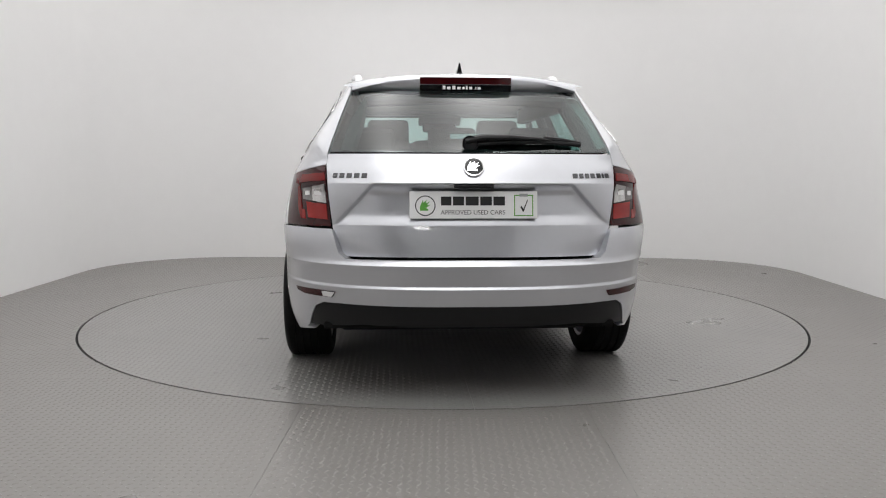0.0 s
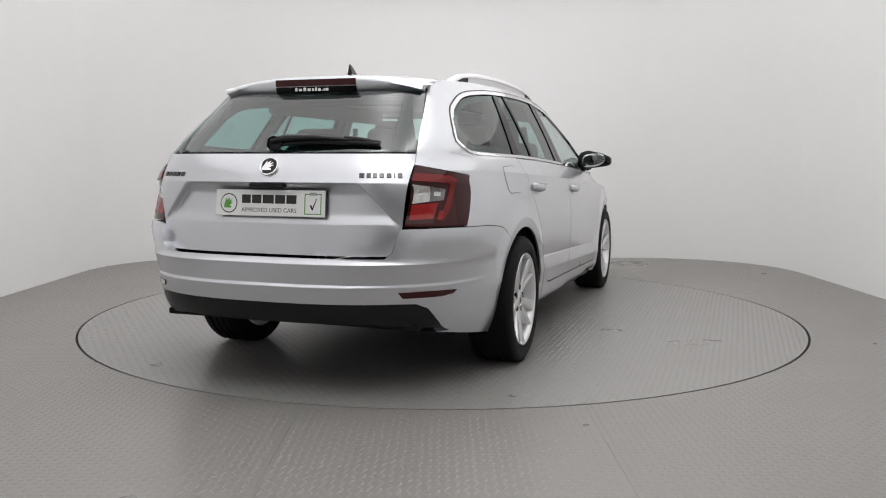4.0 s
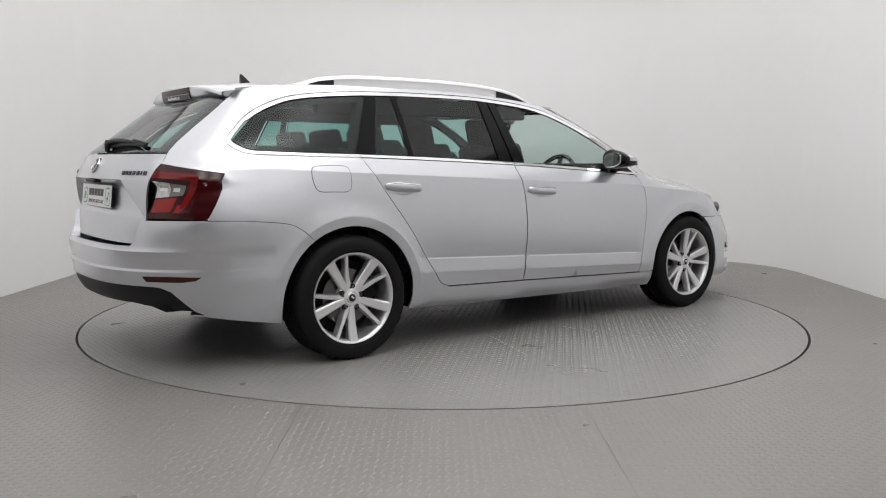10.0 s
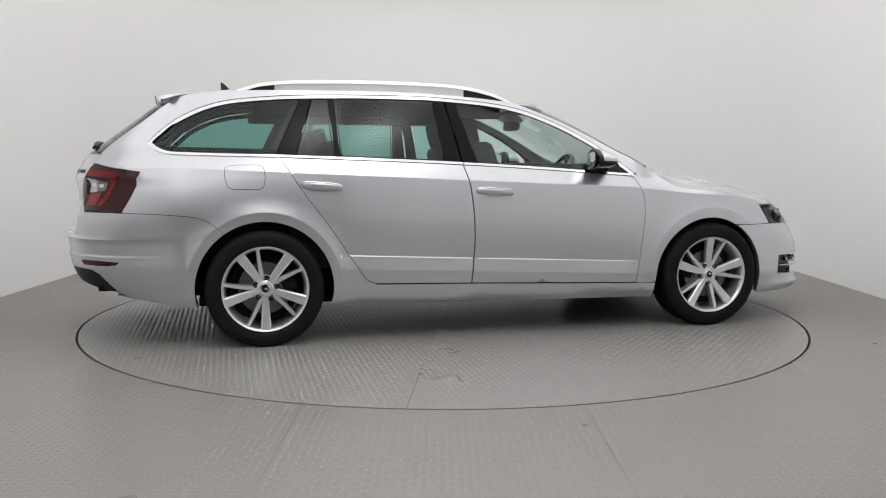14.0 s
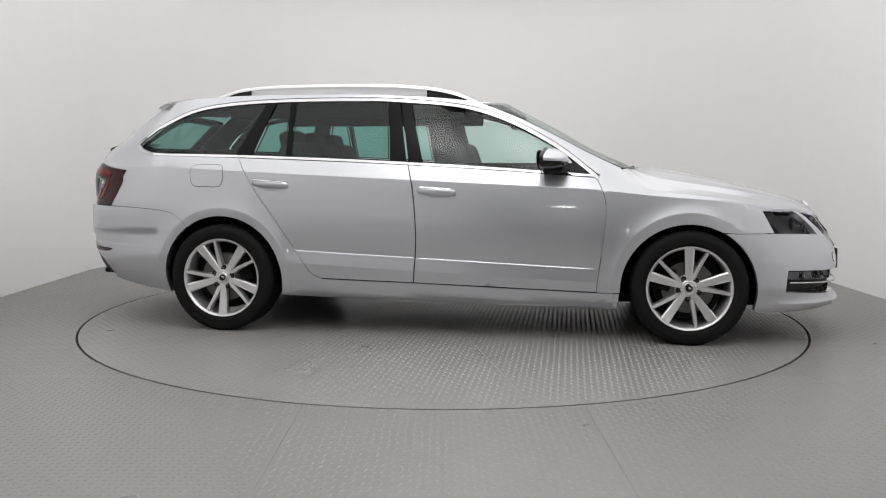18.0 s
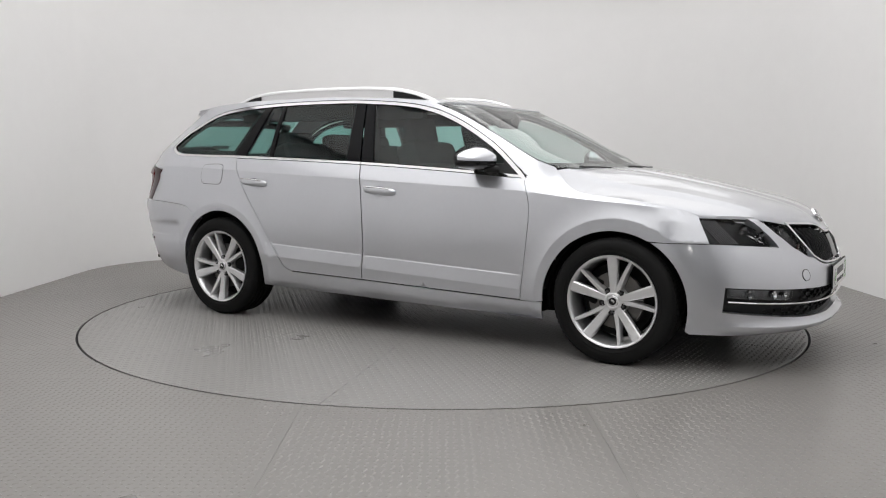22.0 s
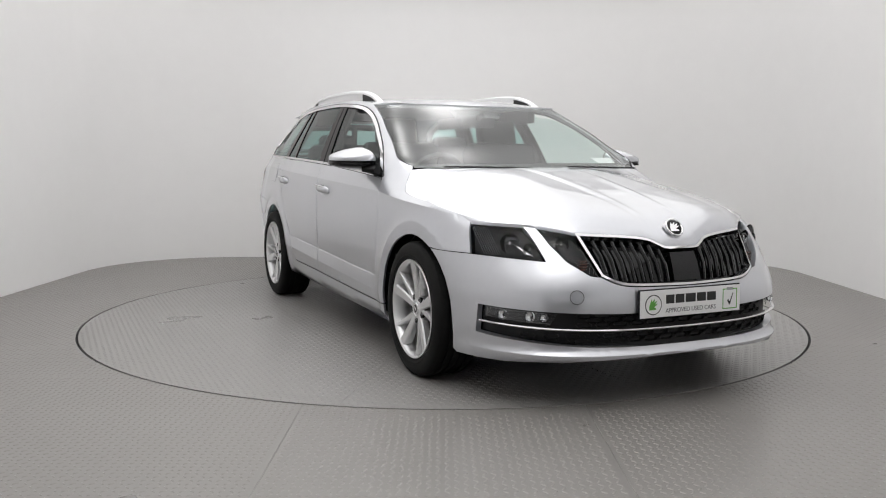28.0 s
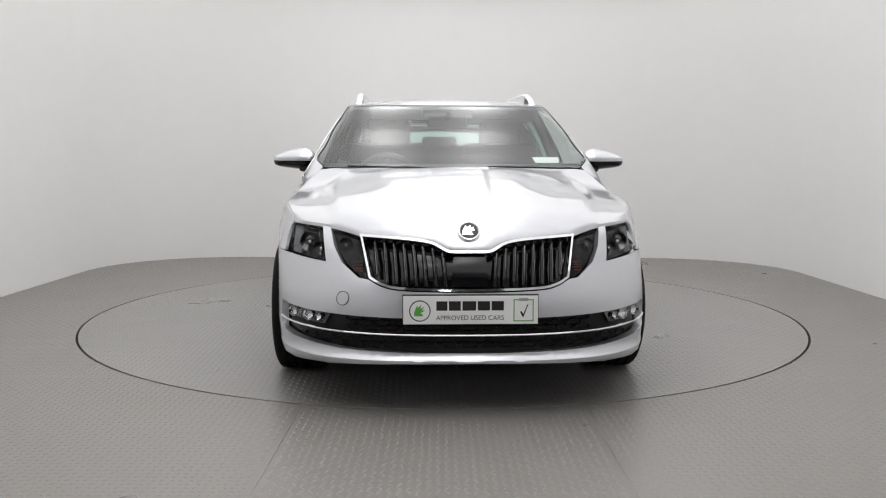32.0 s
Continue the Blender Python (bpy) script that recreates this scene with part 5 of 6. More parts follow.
def build_wheel(cx, side, turn):
    """A wheel; its outer face looks to -y before it is turned round."""
    root = new("wheel")
    root.parent = car
    R, w = 0.317, 0.2
    # tyre: tread with grooves, shoulders, side walls
    pro = [(0.231, -0.098), (0.237, -0.104), (0.248, -0.1105), (0.268, -0.1140), (0.286, -0.1130), (0.300, -0.107), (0.309, -0.099), (0.314, -0.088)]
    for g in (-0.055, -0.018, 0.018, 0.055):
        pro += [(0.3165, g - 0.0055), (0.3095, g - 0.0045), (0.3095, g + 0.0045), (0.3165, g + 0.0055)]
    pro += [(r, -y) for r, y in pro[:8][::-1]]
    tyre = part("tyre", revolve_bm(pro, "y", 96), RUBBER, root, "black road tyre", angle=45)
    # tread blocks on the shoulder and raised ring on the wall
    bm = bmesh.new()
    for k in range(72):
        a = 2 * math.pi * k / 72
        for sy in (-1, 1):
            pts = []
            for r, y in ((0.3185, 0.061), (0.3172, 0.088), (0.311, 0.0995)):
                for da in (-0.030, 0.030):
                    pts.append((r * math.cos(a + da), y * sy, r * math.sin(a + da)))
            v = [bm.verts.new(p) for p in pts]
            bm.faces.new((v[0], v[1], v[3], v[2]))
            bm.faces.new((v[2], v[3], v[5], v[4]))
    bmesh.ops.recalc_face_normals(bm, faces=bm.faces)
    tb = part("tread", bm, RUBBER, root, smooth=False)
    tagged(tb, kind="stuff")
    part("wall_ring", revolve_bm([(0.250, -0.1110), (0.252, -0.1130), (0.255, -0.1133), (0.257, -0.1125)], "y", 72), RUBBER, root)
    # rim: lip, barrel
    rim = [(0.231, -0.100), (0.2335, -0.105), (0.2315, -0.1085), (0.226, -0.1075), (0.219, -0.098), (0.213, -0.085), (0.209, -0.04), (0.205, 0.06), (0.214, 0.095), (0.23, 0.10)]
    part("rim", revolve_bm(rim, "y", 80), ALLOY, root, "silver alloy rim", angle=50)
    for k in range(5):
        a = turn + 72 * k
        part("spoke", spoke_bm(a, 0.036, 0.224, 0.034, 0.056, -0.080, -0.103, 0.036), ALLOY, root)
        part("thin_spoke", spoke_bm(a - 26, 0.045, 0.224, 0.030, 0.020, -0.077, -0.102, 0.044, skew=0.07), ALLOY, root)
    hub = part("hub", revolve_bm([(0.0, -0.080), (0.034, -0.080), (0.036, -0.083), (0.042, -0.081), (0.050, -0.076), (0.066, -0.074), (0.072, -0.068), (0.074, -0.045), (0.074, -0.03)], "y", 48), ALLOY, root)
    cap = part("hub_cap", revolve_bm([(0.0, -0.0865), (0.020, -0.086), (0.027, -0.085), (0.030, -0.082), (0.030, -0.078)], "y", 32), CHROME, root, "chrome hub cap with a dark emblem")
    part("emblem", revolve_bm([(0.0, -0.0872), (0.018, -0.0868), (0.0205, -0.0855)], "y", 24), GLOSSBLACK, cap, "dark round emblem")
    part("emblem_figure", box_bm((0.020, 0.002, 0.010), (0.002, -0.0874, 0.002), 0.0008, (0, 35, 0)), CHROME, cap, "chrome emblem shape")
    for k in range(5):
        a = radians(turn + 29 + 72 * k)
        at = Matrix.Translation((0.056 * math.cos(a), 0, 0.056 * math.sin(a)))
        # black dish set proud of the hub: the bolt hole's shade as colour
        bm = revolve_bm([(0.0, -0.0775), (0.0135, -0.0775), (0.0150, -0.0800), (0.0165, -0.0790), (0.0165, -0.060)], "y", 16)
        bm.transform(at)
        socket = part("bolt_socket", bm, GLOSSBLACK, root, "black dish that stands in for the shaded hole round a wheel bolt")
        bm = revolve_bm([(0.0, -0.081), (0.0075, -0.081), (0.0090, -0.079), (0.0090, -0.070)], "y", 6)
        bm.transform(at)
        part("bolt", bm, mat_dark_chrome, socket, "dark wheel bolt")
    part("brake_disc", revolve_bm([(0.06, -0.036), (0.143, -0.036), (0.144, -0.030), (0.144, -0.014), (0.06, -0.014)], "y", 48), STEEL, root, "steel brake disc")
    a = radians(160 if cx > 0 else 20)
    part("brake_caliper", box_bm((0.075, 0.06, 0.13), (0.125 * math.cos(a), -0.02, 0.125 * math.sin(a)), 0.012, (0, -math.degrees(a), 0)), UNDER, root, "dark brake caliper")
    part("back_plate", revolve_bm([(0.0, 0.0), (0.185, 0.0), (0.195, 0.03)], "y", 40), UNDER, root)
    root.matrix_basis = Matrix.Translation(Vector((cx, side * 0.752, 0.3165))) @ pose(0, 0, 0, 0, 0, 0 if side < 0 else 180)
    return root


build_wheel(-WB, -1, 54)
build_wheel(WB, -1, 91)
build_wheel(-WB, 1, 20)
build_wheel(WB, 1, 45)

# wheel housings and underbody
for cx in (-WB, WB):
    for s in (-1, 1):
        bm = bmesh.new()
        n = 28
        o, i_ = [], []
        for k in range(n + 1):
            a = radians(-10 + 200 * k / n)
            x, z = cx + 0.39 * math.cos(a), 0.31 + 0.39 * math.sin(a)
            o.append(bm.verts.new((x, s * 0.755, z)))
            i_.append(bm.verts.new((x, s * 0.50, z)))
        for k in range(n):
            bm.faces.new((o[k], o[k + 1], i_[k + 1], i_[k]))
        bm.faces.new(i_)
        # flange against the arch edge
        f = [bm.verts.new((cx + 0.366 * math.cos(radians(-10 + 200 * k / n)), s * 0.775, 0.308 + 0.366 * math.sin(radians(-10 + 200 * k / n)))) for k in range(n + 1)]
        for k in range(n):
            bm.faces.new((o[k], o[k + 1], f[k + 1], f[k]))
        part("wheel_housing", bm, UNDER, car, "black wheel housing")
def tray_bm(half, z, thick=0.012):
    """A flat panel, alike on both sides, from its half outline."""
    pts = half + [(x, -y) for x, y in half[::-1] if y > 0]
    bm = bmesh.new()
    f = bm.faces.new([bm.verts.new((x, y, z)) for x, y in pts])
    r = bmesh.ops.extrude_face_region(bm, geom=[f])
    bmesh.ops.translate(bm, vec=(0, 0, thick), verts=[e for e in r["geom"] if isinstance(e, bmesh.types.BMVert)])
    bmesh.ops.triangulate(bm, faces=bm.faces[:])
    bmesh.ops.recalc_face_normals(bm, faces=bm.faces)
    return bm


part("underbody", box_bm((3.5, 1.15, 0.05), (0.05, 0, 0.215), 0.01), UNDER, car, "dark underbody")
part("underbody_side", join_bm(box_bm((1.86, 1.56, 0.04), (0.0, 0, 0.232), 0.01), box_bm((0.7, 1.0, 0.05), (-1.75, 0, 0.32), 0.01), box_bm((0.62, 1.0, 0.04), (1.72, 0, 0.25), 0.01)), UNDER, car, "dark underbody panels")
part("undertray", tray_bm([(1.0, 0.62), (1.69, 0.62), (1.72, 0.78), (1.93, 0.66), (2.08, 0.42), (2.13, 0.0)], 0.226), UNDER, car, "dark engine undertray")
part("rear_undertray", box_bm((0.60, 1.24, 0.03), (-1.92, 0, 0.315), 0.01), UNDER, car, "dark panel under the tail")
part("silencer", box_bm((0.30, 0.75, 0.10), (-1.98, 0.0, 0.375), 0.03), UNDER, car, "dark exhaust silencer")

# ---- rear lamps ----
RIN = [(0.578, 0.738), (0.590, 0.85), (0.604, 0.988)]


def rear_lamp_outline(k=0.0):
    """The lamp's edge in the skin's plane, drawn in by k."""
    inn = [(TOP.d_y(y, z), z) for y, z in spline(RIN, 6)]
    top = line(inn[-1], (TOP.d_x(-1.972, 0.946), 0.946), 10)
    back = line(top[-1], (TOP.d_x(-2.066, 0.736), 0.736), 8)
    bot = line(back[-1], inn[0], 8)
    o = clean(inn + top[1:] + back[1:] + bot[1:-1])
    return inset(o, k) if k else o


def lamp_uv(u, v):
    """A place in the lamp: u from the inner edge outwards, v from the bottom up."""
    d0 = TOP.d_y(0.579 + 0.026 * v, 0.738 + 0.25 * v)
    z0 = 0.738 + 0.25 * v
    z1 = 0.736 + 0.21 * v
    d1 = TOP.d_x(-2.066 + 0.094 * v, z1)
    return (d0 + (d1 - d0) * u, z0 + (z1 - z0) * u)


def lamp_piece(name, uvs, material, parent, off, label="", depth=0.006, n=6):
    o = [lamp_uv(u, v) for u, v in poly_line(uvs + [uvs[0]], n)[:-1]]
    P, tri, N, _ = sheet(clean(o), TOP.at, 0.02, (), 0.0)
    return P, tri, N


def rear_lamps():
    for s in (-1, 1):
        P, tri, N, _ = sheet(rear_lamp_outline(), TOP.at, 0.025, (), 0.002)
        lamp = emit_sheet("tail_lamp", P, tri, N, DARKRED, car, "dark red tail lamp with a C-shaped light", 0.015, 0.003, flip=(s < 0))
        bits = [("light_bar", [(0.02, 0.88), (0.60, 0.92), (0.74, 0.86), (0.70, 0.76), (0.60, 0.79), (0.02, 0.75)], REDLENS, 0.0055),
                ("light_bar", [(0.61, 0.77), (0.70, 0.78), (0.63, 0.30), (0.54, 0.12), (0.52, 0.30)], REDLENS, 0.0055),
                ("light_bar", [(0.46, 0.28), (0.52, 0.29), (0.53, 0.13), (0.44, 0.12)], REDGLOW, 0.0050),
                ("reversing_light", [(0.29, 0.70), (0.53, 0.68), (0.50, 0.47), (0.29, 0.43)], SMOKED, 0.0060),
                ("brake_light", [(0.04, 0.36), (0.42, 0.42), (0.38, 0.14), (0.04, 0.11)], REDGLOW, 0.0058),
                ("reversing_light", [(0.04, 0.71), (0.28, 0.70), (0.28, 0.43), (0.04, 0.38)], REVERSE, 0.0065)]
        for nm, uv, m, off in bits:
            P, tri, N = lamp_piece(nm, uv, m, lamp, off)
            emit_sheet(nm, P, tri, N, m, lamp, "", 0.004, off, flip=(s < 0))
        for a, b in (((0.10, 0.64), (0.24, 0.52)), ((0.33, 0.62), (0.44, 0.53))):
            P, tri, N = lamp_piece("bulb", [a, (b[0], a[1]), b, (a[0], b[1])], CHROME, lamp, 0.0085)
            emit_sheet("bulb", P, tri, N, CHROME, lamp, "bright reflector", 0.003, 0.0085, flip=(s < 0))


SMOKED = mat("clear_grey_lens", (0.22, 0.21, 0.21), 0.12, metal=0.4, noise_scale=40, noise_amount=0.3)
REVERSE = mat("reversing_lens", (0.62, 0.61, 0.61), 0.15, metal=0.3, noise_scale=40, noise_amount=0.3)
rear_lamps()

# reflectors in the rear bumper, light in one of them
for s in (-1, 1):
    rp = tag3("y", poly_line([(0.560, 0.474), (0.665, 0.476)], 4)) + [("x", -2.09, 0.470), ("x", -2.11, 0.452)] + tag3("y", poly_line([(0.70, 0.445), (0.575, 0.446)], 4))
    rp = rp if s > 0 else mirror_y(rp)
    end_panel("bumper_reflector", rp, DARKRED, BUMPER_R, label="red bumper reflector", depth=0.010, off=0.005)
    if s > 0:
        wp = tag3("y", poly_line([(0.563, 0.472), (0.622, 0.473), (0.615, 0.449), (0.577, 0.448)], 4))
        end_panel("fog_light", wp, WHITE, BUMPER_R, label="clear end of the bumper light", depth=0.004, off=0.007)


def rear_at(y, z, skin=TOP, off=0.0):
    def f(yy, zz):
        p = skin.at(skin.d_y(abs(yy), zz), zz)
        return Vector((float(p[0]), float(p[1]) * (-1 if yy < 0 else 1), float(p[2])))
    p = f(y, z)
    n = (f(y + 0.004, z) - f(y - 0.004, z)).cross(f(y, z + 0.004) - f(y, z - 0.004)).normalized()
    if n.x > 0:
        n = -n
    return p + n * off, n


# ---- spoiler, aerial, rails ----
def spoiler_x(y):
    return -1.928 + 0.048 * (abs(y) / 0.50) ** 3


def build_spoiler():
    rows = []
    half = 0.508
    for u in np.linspace(-1, 1, 49):
        a = abs(u)
        y = u * half
        xt = spoiler_x(y)
        top, low = 1.390 - 0.048 * a ** 3, 1.316 + 0.004 * a
        pro = [(x, u * roof_y(x), roof_z(x, a) + 0.001) for x in (-1.715, -1.76, -1.80)]
        pro += [((xt - 1.77) / 2, u * (half + 0.045), top + 0.012 - 0.004 * a)]
        pro += [(x, y, z) for x, z in ((xt + 0.030, top + 0.004), (xt + 0.012, top), (xt + 0.003, top - 0.008), (xt, top - 0.018), (xt + 0.006, low + 0.022),
                (xt + 0.014, low + 0.005), (xt + 0.022, low), (xt + 0.036, low + 0.003), (xt + 0.052, low + 0.016))]
        rows.append(pro)
    n = len(rows[0])
    bm = bmesh.new()
    vv = [[bm.verts.new(p) for p in r] for r in rows]
    for r0, r1 in zip(vv, vv[1:]):
        for k in range(n - 1):
            bm.faces.new((r0[k], r0[k + 1], r1[k + 1], r1[k]))
    bm.faces.new(vv[0])
    bm.faces.new(vv[-1][::-1])
    bmesh.ops.recalc_face_normals(bm, faces=bm.faces)
    sp_ = part("roof_spoiler", bm, PAINT, car, "silver roof spoiler over the rear window", angle=40)

    def strip_bm(half, z0, z1, x_off, lean):
        bm = bmesh.new()
        a = [bm.verts.new((spoiler_x(y) + x_off + (lean if z == z1 else 0), y, z)) for y in np.linspace(-half, half, 17) for z in (z0, z1)]
        for k in range(16):
            bm.faces.new((a[2 * k], a[2 * k + 1], a[2 * k + 3], a[2 * k + 2]))
        r = bmesh.ops.extrude_face_region(bm, geom=bm.faces[:])
        bmesh.ops.translate(bm, vec=(0.02, 0, 0), verts=[e for e in r["geom"] if isinstance(e, bmesh.types.BMVert)])
        bmesh.ops.recalc_face_normals(bm, faces=bm.faces)
        return bm
    part("brake_light", strip_bm(0.205, 1.379, 1.349, -0.004, 0.003), DARKRED, sp_, "dark red high brake light", smooth=False)
    part("sticker_panel", strip_bm(0.205, 1.346, 1.319, -0.002, 0.012), GLOSSBLACK, sp_, "black panel with white dealer lettering", smooth=False)
    x0 = -0.105
    for k, w in enumerate((0.016, 0.022, 0.020, 0.022, 0.014, 0.012, 0.020, 0.006, 0.006, 0.020)):
        y = -(x0 + w / 2)
        hgt = 0.017 if k in (0, 2, 5) else 0.012
        part("lettering", box_bm((0.003, w * 0.72, hgt if k != 7 else 0.004), (spoiler_x(y) + 0.001, y, 1.326 + (hgt / 2 if k != 7 else 0.002)), 0.001), WHITE, sp_, "white bar of lettering", smooth=False)
        x0 += w + 0.002


build_spoiler()
# aerial: a small fin
bm = bmesh.new()
fin = [(-1.445, 1.424), (-1.50, 1.438), (-1.535, 1.474), (-1.553, 1.486), (-1.558, 1.480), (-1.556, 1.440), (-1.575, 1.424)]
w = [0.018, 0.016, 0.006, 0.003, 0.003, 0.012, 0.018]
l_ = [bm.verts.new((x, k, z)) for (x, z), k in zip(fin, w)]
r_ = [bm.verts.new((x, -k, z)) for (x, z), k in zip(fin, w)]
bm.faces.new(l_)
bm.faces.new(r_[::-1])
for k in range(7):
    j = (k + 1) % 7
    bm.faces.new((l_[j], l_[k], r_[k], r_[j]))
bmesh.ops.recalc_face_normals(bm, faces=bm.faces)
part("aerial", bm, GLOSSBLACK, car, "black shark-fin aerial")


def build_rail(s):
    """A raised roof rail with black feet."""
    xs = np.linspace(-1.50, 0.14, 44)
    top = cub(xs, [-1.50, -1.42, -1.33, -1.1, -0.76, -0.40, -0.158, 0.0, 0.09, 0.14], [1.393, 1.419, 1.444, 1.462, 1.466, 1.461, 1.445, 1.415, 1.382, 1.358])
    ye = np.array([float(side_w(x, z_roof(x))) for x in xs]) - 0.062
    bm = bmesh.new()
    rings = []
    for x, z, y in zip(xs, top, ye):
        base = float(z_roof(x)) + 0.012
        hgt = min(0.020, max(0.006, z - base + 0.012))
        ring = [(y - 0.016, z - hgt), (y - 0.018, z - 0.008), (y - 0.010, z), (y + 0.008, z), (y + 0.019, z - 0.008), (y + 0.020, z - hgt)]
        rings.append([bm.verts.new((x, s * a, b)) for a, b in ring])
    for a, b in zip(rings, rings[1:]):
        for k in range(6):
            bm.faces.new((a[k], a[(k + 1) % 6], b[(k + 1) % 6], b[k]))
    bm.faces.new(rings[0])
    bm.faces.new(rings[-1][::-1])
    bmesh.ops.recalc_face_normals(bm, faces=bm.faces)
    rail = part("roof_rail", bm, SATIN, car, "satin aluminium roof rail with black feet", angle=50)
    for x0, x1 in ((-1.46, -1.26), (-0.16, 0.08)):
        bm = bmesh.new()
        rr = []
        for x in np.linspace(x0, x1, 8):
            z1 = float(np.interp(x, xs, top)) - 0.014
            z0 = float(z_roof(x)) + 0.004
            y = float(np.interp(x, xs, ye))
            z1 = max(z1, z0 + 0.002)
            rr.append([bm.verts.new((x, s * (y + a), z)) for a, z in ((-0.014, z0), (-0.014, z1), (0.014, z1), (0.014, z0))])
        for a, b in zip(rr, rr[1:]):
            for k in range(4):
                bm.faces.new((a[k], a[(k + 1) % 4], b[(k + 1) % 4], b[k]))
        bm.faces.new(rr[0])
        bm.faces.new(rr[-1][::-1])
        bmesh.ops.recalc_face_normals(bm, faces=bm.faces)
        part("rail_foot", bm, BLACK, rail, "black rail foot", smooth=False)
    rr = []
    bm = bmesh.new()
    for x in np.linspace(-1.26, -0.16, 20):
        z1 = float(np.interp(x, xs, top)) - 0.020
        z0 = float(z_roof(x)) + 0.004
        y = float(np.interp(x, xs, ye)) - 0.004
        rr.append([bm.verts.new((x, s * (y + a), z)) for a, z in ((-0.012, z0), (-0.012, z1), (0.012, z1), (0.012, z0))])
    for a, b in zip(rr, rr[1:]):
        for k in range(4):
            bm.faces.new((a[k], a[(k + 1) % 4], b[(k + 1) % 4], b[k]))
    bmesh.ops.recalc_face_normals(bm, faces=bm.faces)
    part("rail_web", bm, SATIN, rail, smooth=False)


build_rail(-1)
build_rail(1)


# ---- door handles ----
def side_at(x, z, off=0.0, s=-1):
    p = BODY.at(BODY.d_x(x, z), z)
    q = BODY.at(BODY.d_x(x + 0.005, z), z) - BODY.at(BODY.d_x(x - 0.005, z), z)
    r = BODY.at(BODY.d_x(x, z + 0.005), z + 0.005) - BODY.at(BODY.d_x(x, z - 0.005), z - 0.005)
    n = Vector(np.cross(r, q)).normalized()
    if n.y < 0:
        n = -n
    v = Vector(p) + n * off
    return Vector((v.x, v.y * s, v.z)), Vector((n.x, n.y * s, n.z))


def build_handle(x0, z0, s, parent):
    root = new("door_handle")
    root.parent = parent
    root["label"] = "silver door handle with a bright upper edge"
    ln = 0.218
    rings = []
    bm = bmesh.new()
    for k in range(15):
        t = k / 14
        x, z = x0 + ln * t, z0 - 0.007 * t * 2
        bow = math.sin(math.pi * t) ** 0.45
        hh = 0.012 + 0.012 * bow
        out = 0.010 + 0.024 * bow
        p, n = side_at(x, z, 0.0, s)
        up = Vector((0, 0, 1))
        ring = []
        for a, b in ((-1, 0.25), (-0.9, 0.8), (-0.3, 1.0), (0.45, 0.98), (0.95, 0.72), (1, 0.25), (0.6, 0.12), (-0.6, 0.12)):
            ring.append(bm.verts.new(p + up * hh * a + n * out * b))
        rings.append(ring)
    for a, b in zip(rings, rings[1:]):
        for k in range(8):
            bm.faces.new((a[k], a[(k + 1) % 8], b[(k + 1) % 8], b[k]))
    bm.faces.new(rings[0])
    bm.faces.new(rings[-1][::-1])
    bmesh.ops.recalc_face_normals(bm, faces=bm.faces)
    part("grip", bm, PAINT, root, "silver grip", angle=60)
    pts = []
    for k in range(9):
        t = 0.08 + 0.80 * k / 8
        p, n = side_at(x0 + ln * t, z0 - 0.014 * t + 0.016, 0.031, s)
        pts.append(p)
    part("bright_edge", tube_bm(pts, 0.0035, 6), CHROME, root, "bright handle edge")
    # a black bar drawn in place of the shaded hollow behind the grip
    gap = [side_at(x0 + ln * t, z0 - 0.014 * t + 0.0175, 0.016, s)[0] for t in np.linspace(0.30, 0.80, 7)]
    part("grip_gap", tube_bm(gap, [0.002, 0.0055, 0.0075, 0.0080, 0.0075, 0.0055, 0.002], 8), BLACK, root, "black bar that stands in for the shade behind the grip")
    # finger bowl: a shallow dish set in the skin
    bm = bmesh.new()
    c, n = side_at(x0 + 0.105, z0 - 0.022, 0.002, s)
    t = Vector((1, 0, 0)) - n * n.x
    u = n.cross(t).normalized()
    ring0, ring1, mid = [], [], None
    for k in range(24):
        a = 2 * math.pi * k / 24
        ring0.append(bm.verts.new(c + t * 0.056 * math.cos(a) + u * 0.023 * math.sin(a)))
        ring1.append(bm.verts.new(c + t * 0.044 * math.cos(a) + u * 0.016 * math.sin(a) - n * 0.004))
    mid = bm.verts.new(c - n * 0.006)
    for k in range(24):
        j = (k + 1) % 24
        bm.faces.new((ring0[k], ring0[j], ring1[j], ring1[k]))
        bm.faces.new((ring1[k], ring1[j], mid))
    bmesh.ops.recalc_face_normals(bm, faces=bm.faces)
    part("finger_bowl", bm, PAINT, root, "silver finger bowl")


for s, fd, rd in ((-1, front_door[0], rear_door[0]), (1, front_door[1], rear_door[1])):
    build_handle(-1.142, 0.876, s, rd)
    build_handle(-0.163, 0.842, s, fd)


# ---- door mirrors ----
def superell(rx, ry, rz, e1, e2, nu=36, nv=20):
    bm = bmesh.new()
    rows = []
    f = lambda v, e: math.copysign(abs(v) ** e, v)
    for j in range(nv + 1):
        v = -math.pi / 2 + math.pi * j / nv
        rows.append([bm.verts.new((rx * f(math.cos(v), e1) * f(math.cos(u), e2), ry * f(math.cos(v), e1) * f(math.sin(u), e2), rz * f(math.sin(v), e1)))
                     for u in (2 * math.pi * k / nu for k in range(nu))])
    for a, b in zip(rows, rows[1:]):
        for k in range(nu):
            bm.faces.new((a[k], a[(k + 1) % nu], b[(k + 1) % nu], b[k]))
    bmesh.ops.remove_doubles(bm, verts=bm.verts, dist=1e-5)
    bmesh.ops.recalc_face_normals(bm, faces=bm.faces)
    return bm


